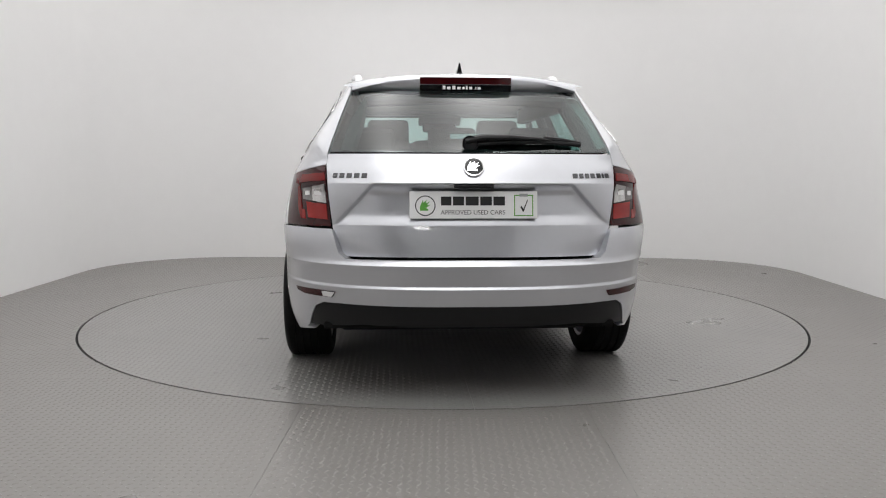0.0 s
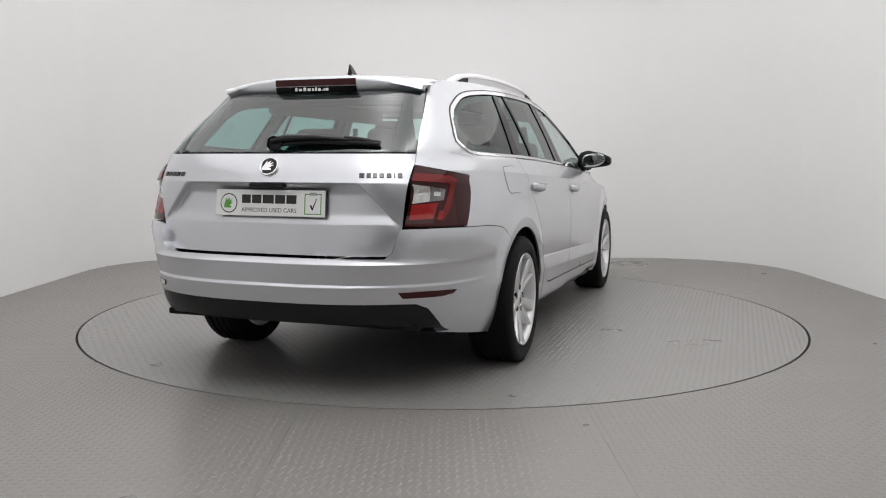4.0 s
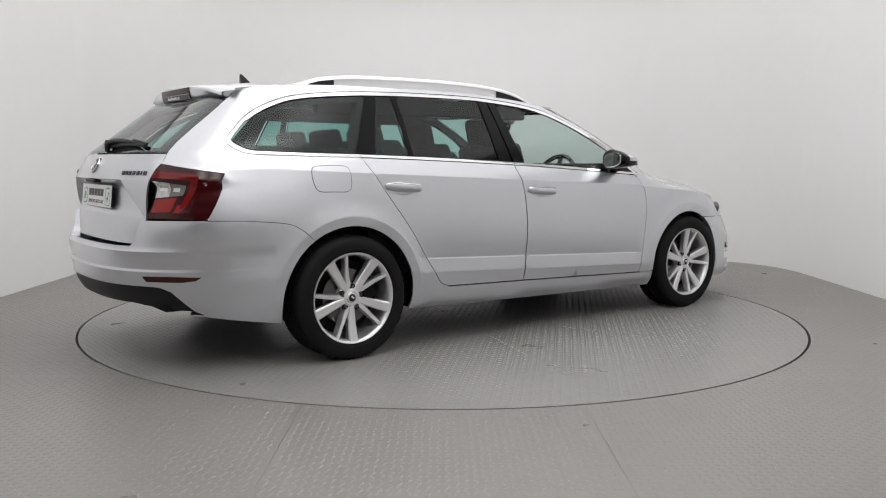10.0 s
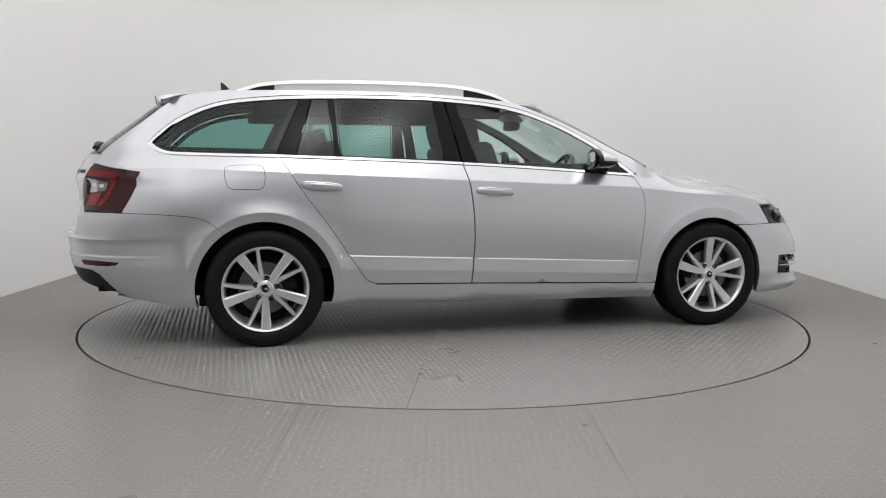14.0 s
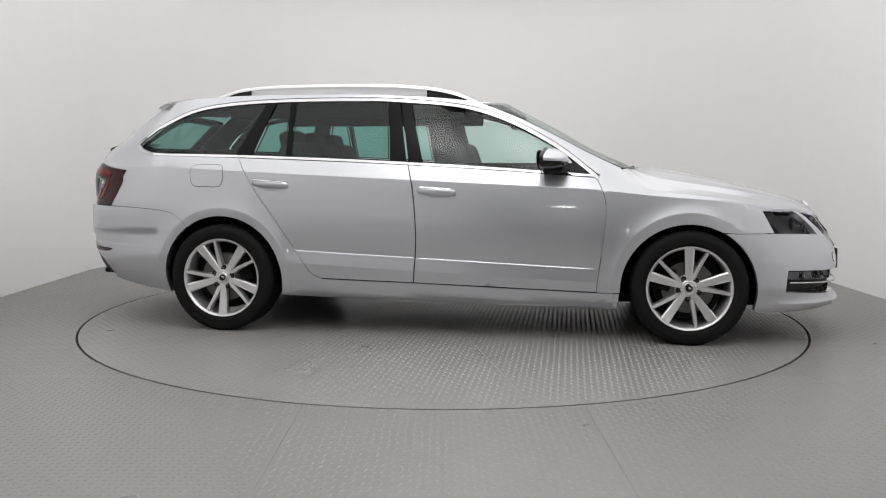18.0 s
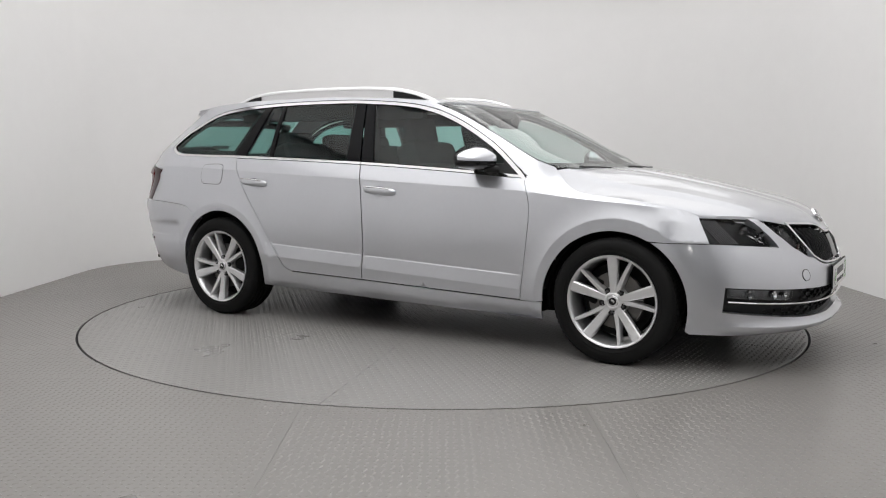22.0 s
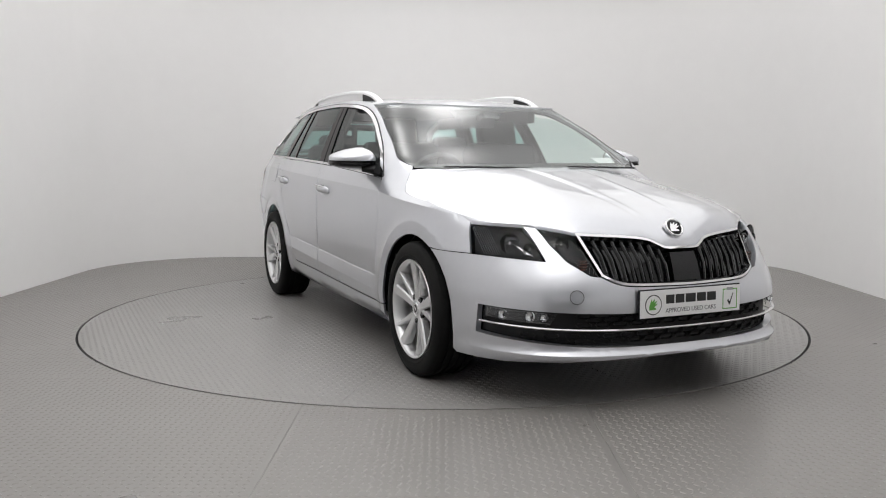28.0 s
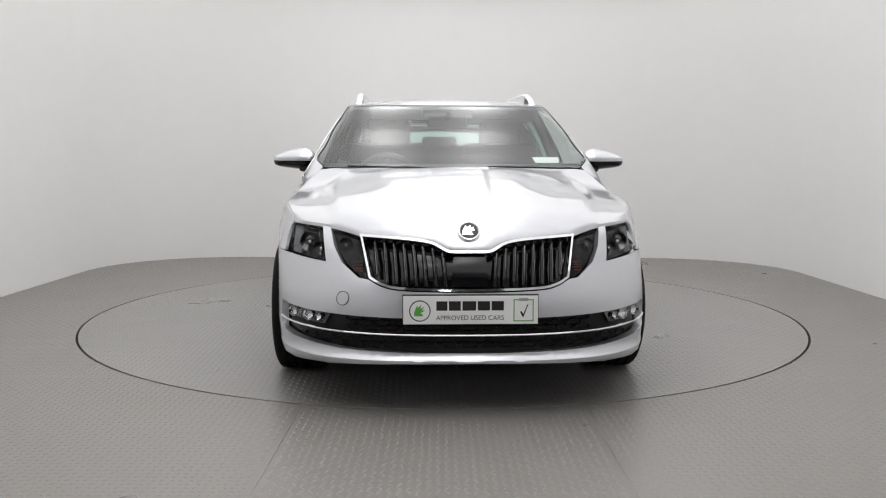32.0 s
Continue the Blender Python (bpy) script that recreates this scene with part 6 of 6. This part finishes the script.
def build_mirror(s):
    root = new("door_mirror")
    root.parent = car
    root["label"] = "silver door mirror with a black lower shell"
    c = Vector((0.585, s * 0.885, 1.016))

    def shape(bm, zlo=None, zhi=None, grow=0.0):
        for v in bm.verts:
            x, y, z = v.co
            # a peak near the inner end, flat below, narrow outside
            yo = s * y / 0.120
            top = float(np.interp(yo, [-1, -0.8, -0.40, 0.3, 1], [0.034, 0.056, 0.068, 0.052, 0.026]))
            low = float(np.interp(yo, [-1, -0.5, 1], [0.054, 0.060, 0.040]))
            z2 = (z * top / 0.072 if z > 0 else z * low / 0.072) * (1 - 0.36 * (max(0, x) / 0.090) ** 1.4) - 0.06 * max(0, x)
            if x < -0.02:
                x = -0.02 + (x + 0.02) * 0.35
            v.co = c + Vector((x + 0.12 * (0.02 - abs(z2)) - 0.25 * max(0, s * y), y, z2)) * (1 + grow)
            v.co -= c * grow
        return bm

    bm = superell(0.090, 0.120, 0.072, 0.42, 0.55)
    cap = bm.copy()
    bmesh.ops.bisect_plane(cap, geom=cap.verts[:] + cap.edges[:] + cap.faces[:], plane_co=(0, 0, -0.008), plane_no=(0, 0, -1), clear_outer=True)
    bmesh.ops.bisect_plane(bm, geom=bm.verts[:] + bm.edges[:] + bm.faces[:], plane_co=(0, 0, -0.008), plane_no=(0, 0, 1), clear_outer=True)
    back = cap.copy()
    bmesh.ops.bisect_plane(back, geom=back.verts[:] + back.edges[:] + back.faces[:], plane_co=(-0.012, 0, 0), plane_no=(1, 0, 0), clear_outer=True)
    bmesh.ops.bisect_plane(cap, geom=cap.verts[:] + cap.edges[:] + cap.faces[:], plane_co=(-0.012, 0, 0), plane_no=(-1, 0, 0), clear_outer=True)
    part("housing", shape(back), BLACK, root, "black mirror housing", angle=60)
    part("cap", shape(cap), PAINT, root, "silver mirror cap", angle=60)
    part("lower_shell", shape(bm), GLOSSBLACK, root, "black lower mirror shell", angle=60)
    part("indicator", tube_bm([c + Vector((0.085 - 0.25 * max(0, a), s * a, -0.027)) for a in np.linspace(-0.07, 0.085, 8)], 0.006, 8), DARKTRIM, root, "dark indicator strip")
    g = superell(0.004, 0.088, 0.054, 0.6, 0.6, 32, 10)
    for v in g.verts:
        y, z = v.co.y, v.co.z
        k = 1 - 0.30 * max(0, s * y) / 0.105
        v.co = c + Vector((v.co.x - 0.058 - 0.22 * max(0, s * y), y, z * k + 0.012 * s * y / 0.1))
    part("frame", g, BLACK, root, "black glass frame")
    g = superell(0.003, 0.080, 0.047, 0.6, 0.6, 32, 10)
    for v in g.verts:
        y, z = v.co.y, v.co.z
        k = 1 - 0.30 * max(0, s * y) / 0.105
        v.co = c + Vector((v.co.x - 0.0605 - 0.22 * max(0, s * y), y, z * k + 0.012 * s * y / 0.1))
    part("mirror_glass", g, MIRROR, root, "mirror glass")
    arm = [Vector((0.68, s * 0.745, 0.965)), Vector((0.655, s * 0.79, 0.962)), Vector((0.625, s * 0.84, 0.966))]
    part("arm", tube_bm(arm, [0.030, 0.028, 0.026], 12, 0.75), BLACK, root, "black mirror arm")


MIRROR = mat("mirror_glass", (0.85, 0.86, 0.87), 0.01, metal=1.0)
build_mirror(-1)
build_mirror(1)

# ---- badges ----
FIG = [(-0.55, -0.42), (0.30, -0.42), (0.30, -0.28), (0.05, -0.20), (0.55, 0.10), (0.20, 0.05), (0.45, 0.38), (0.05, 0.18), (0.15, 0.52), (-0.20, 0.25), (-0.25, 0.50), (-0.45, 0.10), (-0.55, -0.10)]


def flat_shape(pts, m, thick):
    """A flat cut-out of the given thickness, in the plane of m."""
    bm = bmesh.new()
    f = bm.faces.new([bm.verts.new((x, y, 0)) for x, y in pts])
    r = bmesh.ops.extrude_face_region(bm, geom=[f])
    bmesh.ops.translate(bm, vec=(0, 0, thick), verts=[e for e in r["geom"] if isinstance(e, bmesh.types.BMVert)])
    bmesh.ops.triangulate(bm, faces=bm.faces[:])
    bmesh.ops.recalc_face_normals(bm, faces=bm.faces)
    bm.transform(m)
    return bm


def face_plane(p, n):
    """A plane at p that faces n, its y upwards."""
    n = n.normalized()
    u = Vector((0, 0, 1))
    r = u.cross(n).normalized()
    u = n.cross(r)
    return Matrix(((r.x, u.x, n.x, p.x), (r.y, u.y, n.y, p.y), (r.z, u.z, n.z, p.z), (0, 0, 0, 1)))


def build_badge(m, r, name):
    root = new(name)
    root.parent = car
    root["label"] = "round chrome badge with a dark centre"
    bm = revolve_bm([(r * 0.80, 0.004), (r * 0.86, 0.0065), (r * 0.96, 0.006), (r, 0.002), (r, -0.006)], "z", 40)
    bm.transform(m)
    part("ring", bm, CHROME, root, "chrome ring")
    bm = revolve_bm([(0, 0.0045), (r * 0.5, 0.0042), (r * 0.82, 0.0035), (r * 0.82, -0.006)], "z", 40)
    bm.transform(m)
    part("centre", bm, GLOSSBLACK, root, "black badge centre")
    part("figure", flat_shape([(x * r * 1.1, y * r * 1.1) for x, y in FIG], m @ pose(0, 0, 0.0045), 0.002), CHROME, root, "chrome emblem shape", smooth=False)


p, n = rear_at(0.001, 0.983)
build_badge(face_plane(Vector((p.x - 0.004, 0, 0.983)), n), 0.044, "rear_badge")
build_badge(face_plane(Vector((2.153, 0, 0.731)), Vector((0.80, 0, 0.60))), 0.044, "front_badge")


# lettering on the tailgate becomes chrome bars
LETTER = mat("lettering_chrome", (0.10, 0.10, 0.105), 0.12, metal=1.0)
def letter_bars(y0, y1, z, widths, parent):
    total = sum(widths) + 0.004 * (len(widths) - 1)
    k = (y1 - y0) / total
    y = y0
    for w in widths:
        c = y + w * k / 2
        p, n = rear_at(c, z, TOP, 0.001)
        m = face_plane(p, n)
        bm = box_bm((abs(w * k) * 0.86, 0.020, 0.004), (0, 0, 0.001), 0.001)
        bm.transform(m)
        part("letter_bar", bm, LETTER, parent, "dark chrome bar of lettering", smooth=False)
        y += (w + 0.004) * k


names_r = new("model_lettering")
names_r.parent = car
names_r["label"] = "dark chrome lettering on the tailgate"
letter_bars(-0.405, -0.572, 0.947, [0.022, 0.018, 0.018, 0.020, 0.020, 0.007, 0.020], names_r)
names_l = new("maker_lettering")
names_l.parent = car
names_l["label"] = "dark chrome lettering on the tailgate"
letter_bars(0.572, 0.428, 0.947, [0.018, 0.020, 0.021, 0.021, 0.021], names_l)


# ---- plates ----
def text_part(name, body, size, m, material, parent, width=None):
    cu = bpy.data.curves.new("text", "FONT")
    cu.body, cu.size, cu.align_x, cu.align_y = body, size, "CENTER", "CENTER"
    cu.extrude = 0.0006
    ob = bpy.data.objects.new("text", cu)
    scene.collection.objects.link(ob)
    bpy.context.view_layer.update()
    me = bpy.data.meshes.new_from_object(ob.evaluated_get(bpy.context.evaluated_depsgraph_get()))
    scene.collection.objects.unlink(ob)
    bpy.data.objects.remove(ob)
    co = np.array([v.co for v in me.vertices])
    k = width / (co[:, 0].max() - co[:, 0].min()) if width else 1.0
    me.transform(m @ Matrix.Diagonal((k, 1, 1, 1)) @ Matrix.Translation((-(co[:, 0].max() + co[:, 0].min()) / 2, 0, 0)))
    me.materials.clear()
    me.materials.append(material)
    o = new(name, me)
    o.parent = parent
    return o


def build_plate(m, name, back):
    root = new(name)
    root.parent = car
    root["label"] = "white dealer plate with black lettering and a green mark"
    W_, H_ = 0.520, 0.110
    bm = box_bm((W_, H_, 0.004), (0, 0, 0), 0.0015)
    bm.transform(m)
    part("board", bm, WHITE, root, "white plate board", smooth=False)
    bm = box_bm((W_ - 0.010 if back else W_ + 0.006, H_ - 0.010 if back else H_ + 0.008, 0.008), (0, 0.001, -0.0065), 0.002)
    bm.transform(m)
    part("holder", bm, BLACK, root, "black plate holder", smooth=False)
    z = 0.0022
    bm = revolve_bm([(0.0, 0.0), (0.0415, 0.0), (0.0415, 0.0008), (0.0, 0.0008)], "z", 40)
    bm.transform(m @ pose(-0.196, -0.003, z))
    roundel = part("roundel", bm, GREY_DARK, root, "grey round mark")
    bm = revolve_bm([(0.0, 0.0), (0.037, 0.0), (0.037, 0.001), (0.0, 0.001)], "z", 40)
    bm.transform(m @ pose(-0.196, -0.003, z + 0.0004))
    part("roundel_face", bm, WHITE, roundel, "white face of the mark")
    part("figure", flat_shape([(x * 0.040 - 0.196, y * 0.048 - 0.003) for x, y in FIG], m @ pose(0, 0, z + 0.0014), 0.0008), GREEN, roundel, "green emblem shape", smooth=False)
    x = -0.135
    for w in (0.047, 0.050, 0.058, 0.052, 0.052):
        bm = box_bm((w * 0.90, 0.036, 0.0012), (x + w / 2, 0.016, z), 0.0)
        bm.transform(m)
        part("name_bar", bm, INK, root, "black bar of lettering", smooth=False)
        x += w + 0.0015
    text_part("words", "APPROVED USED CARS", 0.026, m @ pose(-0.003, -0.031, z), GREY_DARK, root, 0.262)
    # tick box with a green frame
    for w, h, cx, cy, mt in ((0.078, 0.004, 0.204, -0.043, GREEN), (0.004, 0.086, 0.167, -0.002, GREEN), (0.004, 0.086, 0.241, -0.002, GREEN), (0.022, 0.004, 0.178, 0.039, GREEN), (0.022, 0.004, 0.230, 0.039, GREEN), (0.034, 0.012, 0.204, 0.040, GREY)):
        bm = box_bm((w, h, 0.001), (cx, cy, z))
        bm.transform(m)
        part("tick_frame", bm, mt, root, smooth=False)
    tick = [(0.190, -0.008), (0.196, -0.004), (0.203, -0.016), (0.219, 0.022), (0.222, 0.021), (0.204, -0.028), (0.201, -0.028)]
    part("tick", flat_shape(tick, m @ pose(0, 0, z), 0.001), INK, root, "black tick", smooth=False)


GREY_DARK = mat("dark_grey_ink", (0.06, 0.06, 0.065), 0.4)
build_plate(face_plane(Vector((-2.345, 0.0, 0.830)), Vector((-1, 0, 0.10))), "rear_plate", True)
build_plate(face_plane(Vector((2.274, 0.0, 0.437)), Vector((1, 0, 0.02))), "front_plate", False)

# tailgate grip with its camera
part("tailgate_grip", box_bm((0.05, 0.16, 0.014), (-2.350, 0, 0.905), 0.004), BLACK, car, "black tailgate grip")

# ---- rear wiper ----
wip = new("rear_wiper")
wip.parent = car
wip["label"] = "black rear wiper lying across the glass"


def on_rear(y, z, off):
    return rear_at(y if abs(y) > 1e-3 else 0.001, z, TOP, off)[0]


arm = [on_rear(y, z, o) for y, z, o in ((0.03, 1.072, 0.020), (-0.04, 1.079, 0.028), (-0.16, 1.083, 0.026), (-0.28, 1.081, 0.020), (-0.33, 1.078, 0.016))]
part("arm", tube_bm(arm, [0.027, 0.027, 0.021, 0.014, 0.008], 10, 0.6), BLACK, wip, "black wiper arm")
blade = [on_rear(y, 1.066 + 0.012 * math.sin(math.pi * k), 0.010) for k, y in zip(np.linspace(0, 1, 12), np.linspace(0.0, -0.455, 12))]
part("blade", tube_bm(blade, 0.009, 8), BLACK, wip, "black wiper blade")
part("blade_tip", tube_bm([on_rear(-0.30, 1.085, 0.018), on_rear(-0.38, 1.080, 0.016), on_rear(-0.455, 1.072, 0.012)], [0.012, 0.010, 0.007], 8), BLACK, wip)
part("pivot", revolve_bm([(0, 0.0), (0.03, 0.0), (0.034, -0.012)], "x", 20), BLACK, wip).location = on_rear(0.01, 1.064, 0.016)

# front wiper arm at the screen's foot
for y0, y1 in ((0.62, 0.18), (-0.02, -0.55)):
    pts = []
    for k in range(8):
        y = y0 + (y1 - y0) * k / 7
        z = 0.968 + 0.008 * k / 7
        d = TOP.d_y(abs(y), z, True)
        q = TOP.at(d, z)
        pts.append(Vector((float(q[0]) + 0.004, y, z + 0.003)))
    part("front_wiper", tube_bm(pts, 0.004, 8), BLACK, car, "black front wiper")
part("scuttle", box_bm((0.12, 1.24, 0.02), (1.000, 0, 0.925), 0.006), BLACK, car, "black scuttle panel")

# ---- cabin ----
def build_seat(x, y, front=True):
    root = new("front_seat" if front else "rear_seat")
    root.parent = car
    root["label"] = "dark grey cloth seat with a head restraint"
    w = 0.50 if front else 0.46
    part("cushion", box_bm((0.52, w, 0.16), (x + 0.22, y, 0.54), 0.05, (0, -8, 0), 3), CLOTH, root)
    back = box_bm((0.15, w, 0.62), (x - 0.08, y, 0.82), 0.055, (0, -20 if front else -22, 0), 3)
    part("backrest", back, CLOTH, root)
    hx = x - 0.215 if front else x - 0.22
    hz = 1.185 if front else 1.12
    part("head_restraint", box_bm((0.10, 0.27, 0.18 if front else 0.14), (hx, y, hz), 0.042, (0, -14, 0), 3), CLOTH, root)
    for dy in (-0.06, 0.06):
        part("post", tube_bm([(hx + 0.01, y + dy, hz - 0.17), (hx, y + dy, hz - 0.05)], 0.006, 8), CHROME, root, "steel post")


build_seat(0.12, -0.36)
build_seat(0.12, 0.36)
for y in (-0.45, 0.0, 0.45):
    build_seat(-0.80, y, False)
part("headliner", box_bm((1.62, 1.0, 0.02), (-0.78, 0, 1.352), 0.008), LINER, car, "pale headliner")
part("dashboard", box_bm((0.42, 1.40, 0.16), (0.76, 0, 0.855), 0.05, (0, 6, 0), 3), TRIM, car, "dark grey dashboard")
part("dash_top", box_bm((0.34, 1.20, 0.03), (0.85, 0, 0.930), 0.012), TRIM, car, "dark dashboard top")
part("cabin_floor", box_bm((2.5, 1.30, 0.04), (-0.30, 0, 0.30), 0.01), UNDER, car, "dark cabin floor")
part("load_cover", box_bm((0.95, 1.12, 0.02), (-1.58, 0, 1.045), 0.008), TRIM, car, "dark load-space cover")
for s in (-1, 1):
    part("load_side", box_bm((0.95, 0.03, 0.5), (-1.6, s * 0.60, 0.75), 0.01), TRIM, car, "dark load-space side")
part("bulkhead", box_bm((0.04, 1.35, 0.60), (0.98, 0, 0.62), 0.01), UNDER, car, "dark bulkhead")
for s in (-1, 1):
    part("door_card", box_bm((1.95, 0.05, 0.55), (-0.22, s * 0.725, 0.68), 0.02), TRIM, car, "dark inner door trim")
    pts = [Vector((x, s * (float(side_w(min(x, 0.1), zz)) - 0.05), zz)) for x, zz in ((-0.30, 1.34), (-0.24, 1.18), (-0.19, 1.0), (-0.18, 0.80))]
    part("pillar_trim", tube_bm(pts, 0.035, 8, 0.6), TRIM, car, "dark inner pillar trim")
    belt = [Vector((-0.27, s * 0.575, 1.22)), Vector((-0.23, s * 0.60, 1.0)), Vector((-0.20, s * 0.62, 0.75))]
    part("seat_belt", tube_bm(belt, 0.018, 6, 0.15), BLACK, car, "black seat belt")
    c1 = [Vector((x, s * (float(side_w(x, zz)) - 0.045), zz)) for x, zz in ((-1.12, 1.33), (-1.19, 1.18), (-1.26, 1.02))]
    part("rear_pillar_trim", tube_bm(c1, 0.055, 8, 0.5), TRIM, car, "dark inner pillar trim")
# inner frame of the tailgate
fr = [on_rear(y, z, -0.035) for y, z in ((-0.53, 1.06), (-0.49, 1.20), (-0.455, 1.30), (0.0, 1.315), (0.455, 1.30), (0.49, 1.20), (0.53, 1.06))]
part("tailgate_trim", tube_bm(fr, 0.035, 8, 0.7), TRIM, car, "dark inner tailgate trim")
# steering wheel on the right, interior mirror, papers on the screen
sw = new("steering_wheel")
sw.parent = car
sw["label"] = "black three-spoke steering wheel"
m = Matrix.Translation((0.52, -0.36, 0.88)) @ pose(0, 0, 0, 0, -66, 0)
ring = [m @ Vector((0.178 * math.cos(a), 0.178 * math.sin(a), 0)) for a in np.linspace(0, 2 * math.pi, 41)]
part("rim", tube_bm(ring, 0.015, 10), GLOSSBLACK, sw, "black leather rim")
bm = box_bm((0.13, 0.14, 0.05), (0, 0, 0), 0.025, segs=3)
bm.transform(m)
part("boss", bm, TRIM, sw)
for a in (0, 180, 270):
    bm = box_bm((0.13, 0.030, 0.016), (0.11 * math.cos(radians(a + 90)), 0.11 * math.sin(radians(a + 90)), 0), 0.006, (0, 0, a + 90))
    bm.transform(m)
    part("spoke", bm, TRIM, sw)
part("column", tube_bm([m @ Vector((0, 0, -0.01)), m @ Vector((0, 0, -0.24))], 0.04, 12), TRIM, sw)
im = new("interior_mirror")
im.parent = car
im["label"] = "black interior mirror on the windscreen"
part("shell", box_bm((0.045, 0.24, 0.07), (0.33, 0, 1.245), 0.02, (0, 8, 0), 3), BLACK, im)
part("stem", tube_bm([(0.345, 0, 1.26), (0.40, 0, 1.285)], 0.016, 10), BLACK, im)
part("sensor_box", box_bm((0.12, 0.30, 0.035), (0.300, 0, 1.296), 0.012, (0, 27, 0)), GREY, im, "grey sensor housing")
d0 = lambda y, z: Vector(TOP.at(TOP.d_y(abs(y), z, True), z) * np.array((1, math.copysign(1, y), 1)))
pp = [d0(y, z) + Vector((-0.012, 0, -0.006)) for y, z in ((0.44, 1.005), (0.60, 1.005), (0.575, 1.035), (0.43, 1.035))]
mesh_object("screen_papers", pp + [v + Vector((-0.002, 0, -0.001)) for v in pp], [(0, 1, 2, 3), (7, 6, 5, 4), (0, 4, 5, 1), (1, 5, 6, 2), (2, 6, 7, 3), (3, 7, 4, 0)], WHITE, car, "white paper discs behind the windscreen", smooth=False)
# faint dealer sticker in the rear window
pp = [on_rear(y, z, -0.006) for y, z in ((0.085, 1.105), (-0.09, 1.105), (-0.09, 1.125), (0.085, 1.125))]
mesh_object("window_sticker", pp + [v + Vector((0.002, 0, -0.001)) for v in pp], [(0, 1, 2, 3), (7, 6, 5, 4), (0, 4, 5, 1), (1, 5, 6, 2), (2, 6, 7, 3), (3, 7, 4, 0)], GREY, car, "grey dealer sticker in the rear window", smooth=False)

# linings beside the headliner and along the doors
for s in (-1, 1):
    part("roof_lining", box_bm((1.45, 0.05, 0.10), (-0.66, s * 0.545, 1.308), 0.015), TRIM, car, "dark roof side lining")
    part("door_lining", box_bm((2.0, 0.05, 0.14), (-0.22, s * 0.70, 0.925), 0.015), TRIM, car, "dark door lining")


# ---- the turning of the table and of the car on it ----
def motions():
    rows = [(t, pose(0, 0, 0, 0, 0, a)) for t, a in TURN]
    walk(turntable, rows)
    walk(car, rows)


for child in car.children:
    child.location = child.location + OFF
    child.matrix_parent_inverse = Matrix.Identity(4)

TURN = [(0.0, 93.29), (3.0, 76.4), (6.0, 59.50), (9.0, 42.5), (13.0, 19.95), (16.5, -0.12), (19.0, -14.05), (23.0, -36.9), (28.0, -65.1), (32.0, -87.57)]
motions()
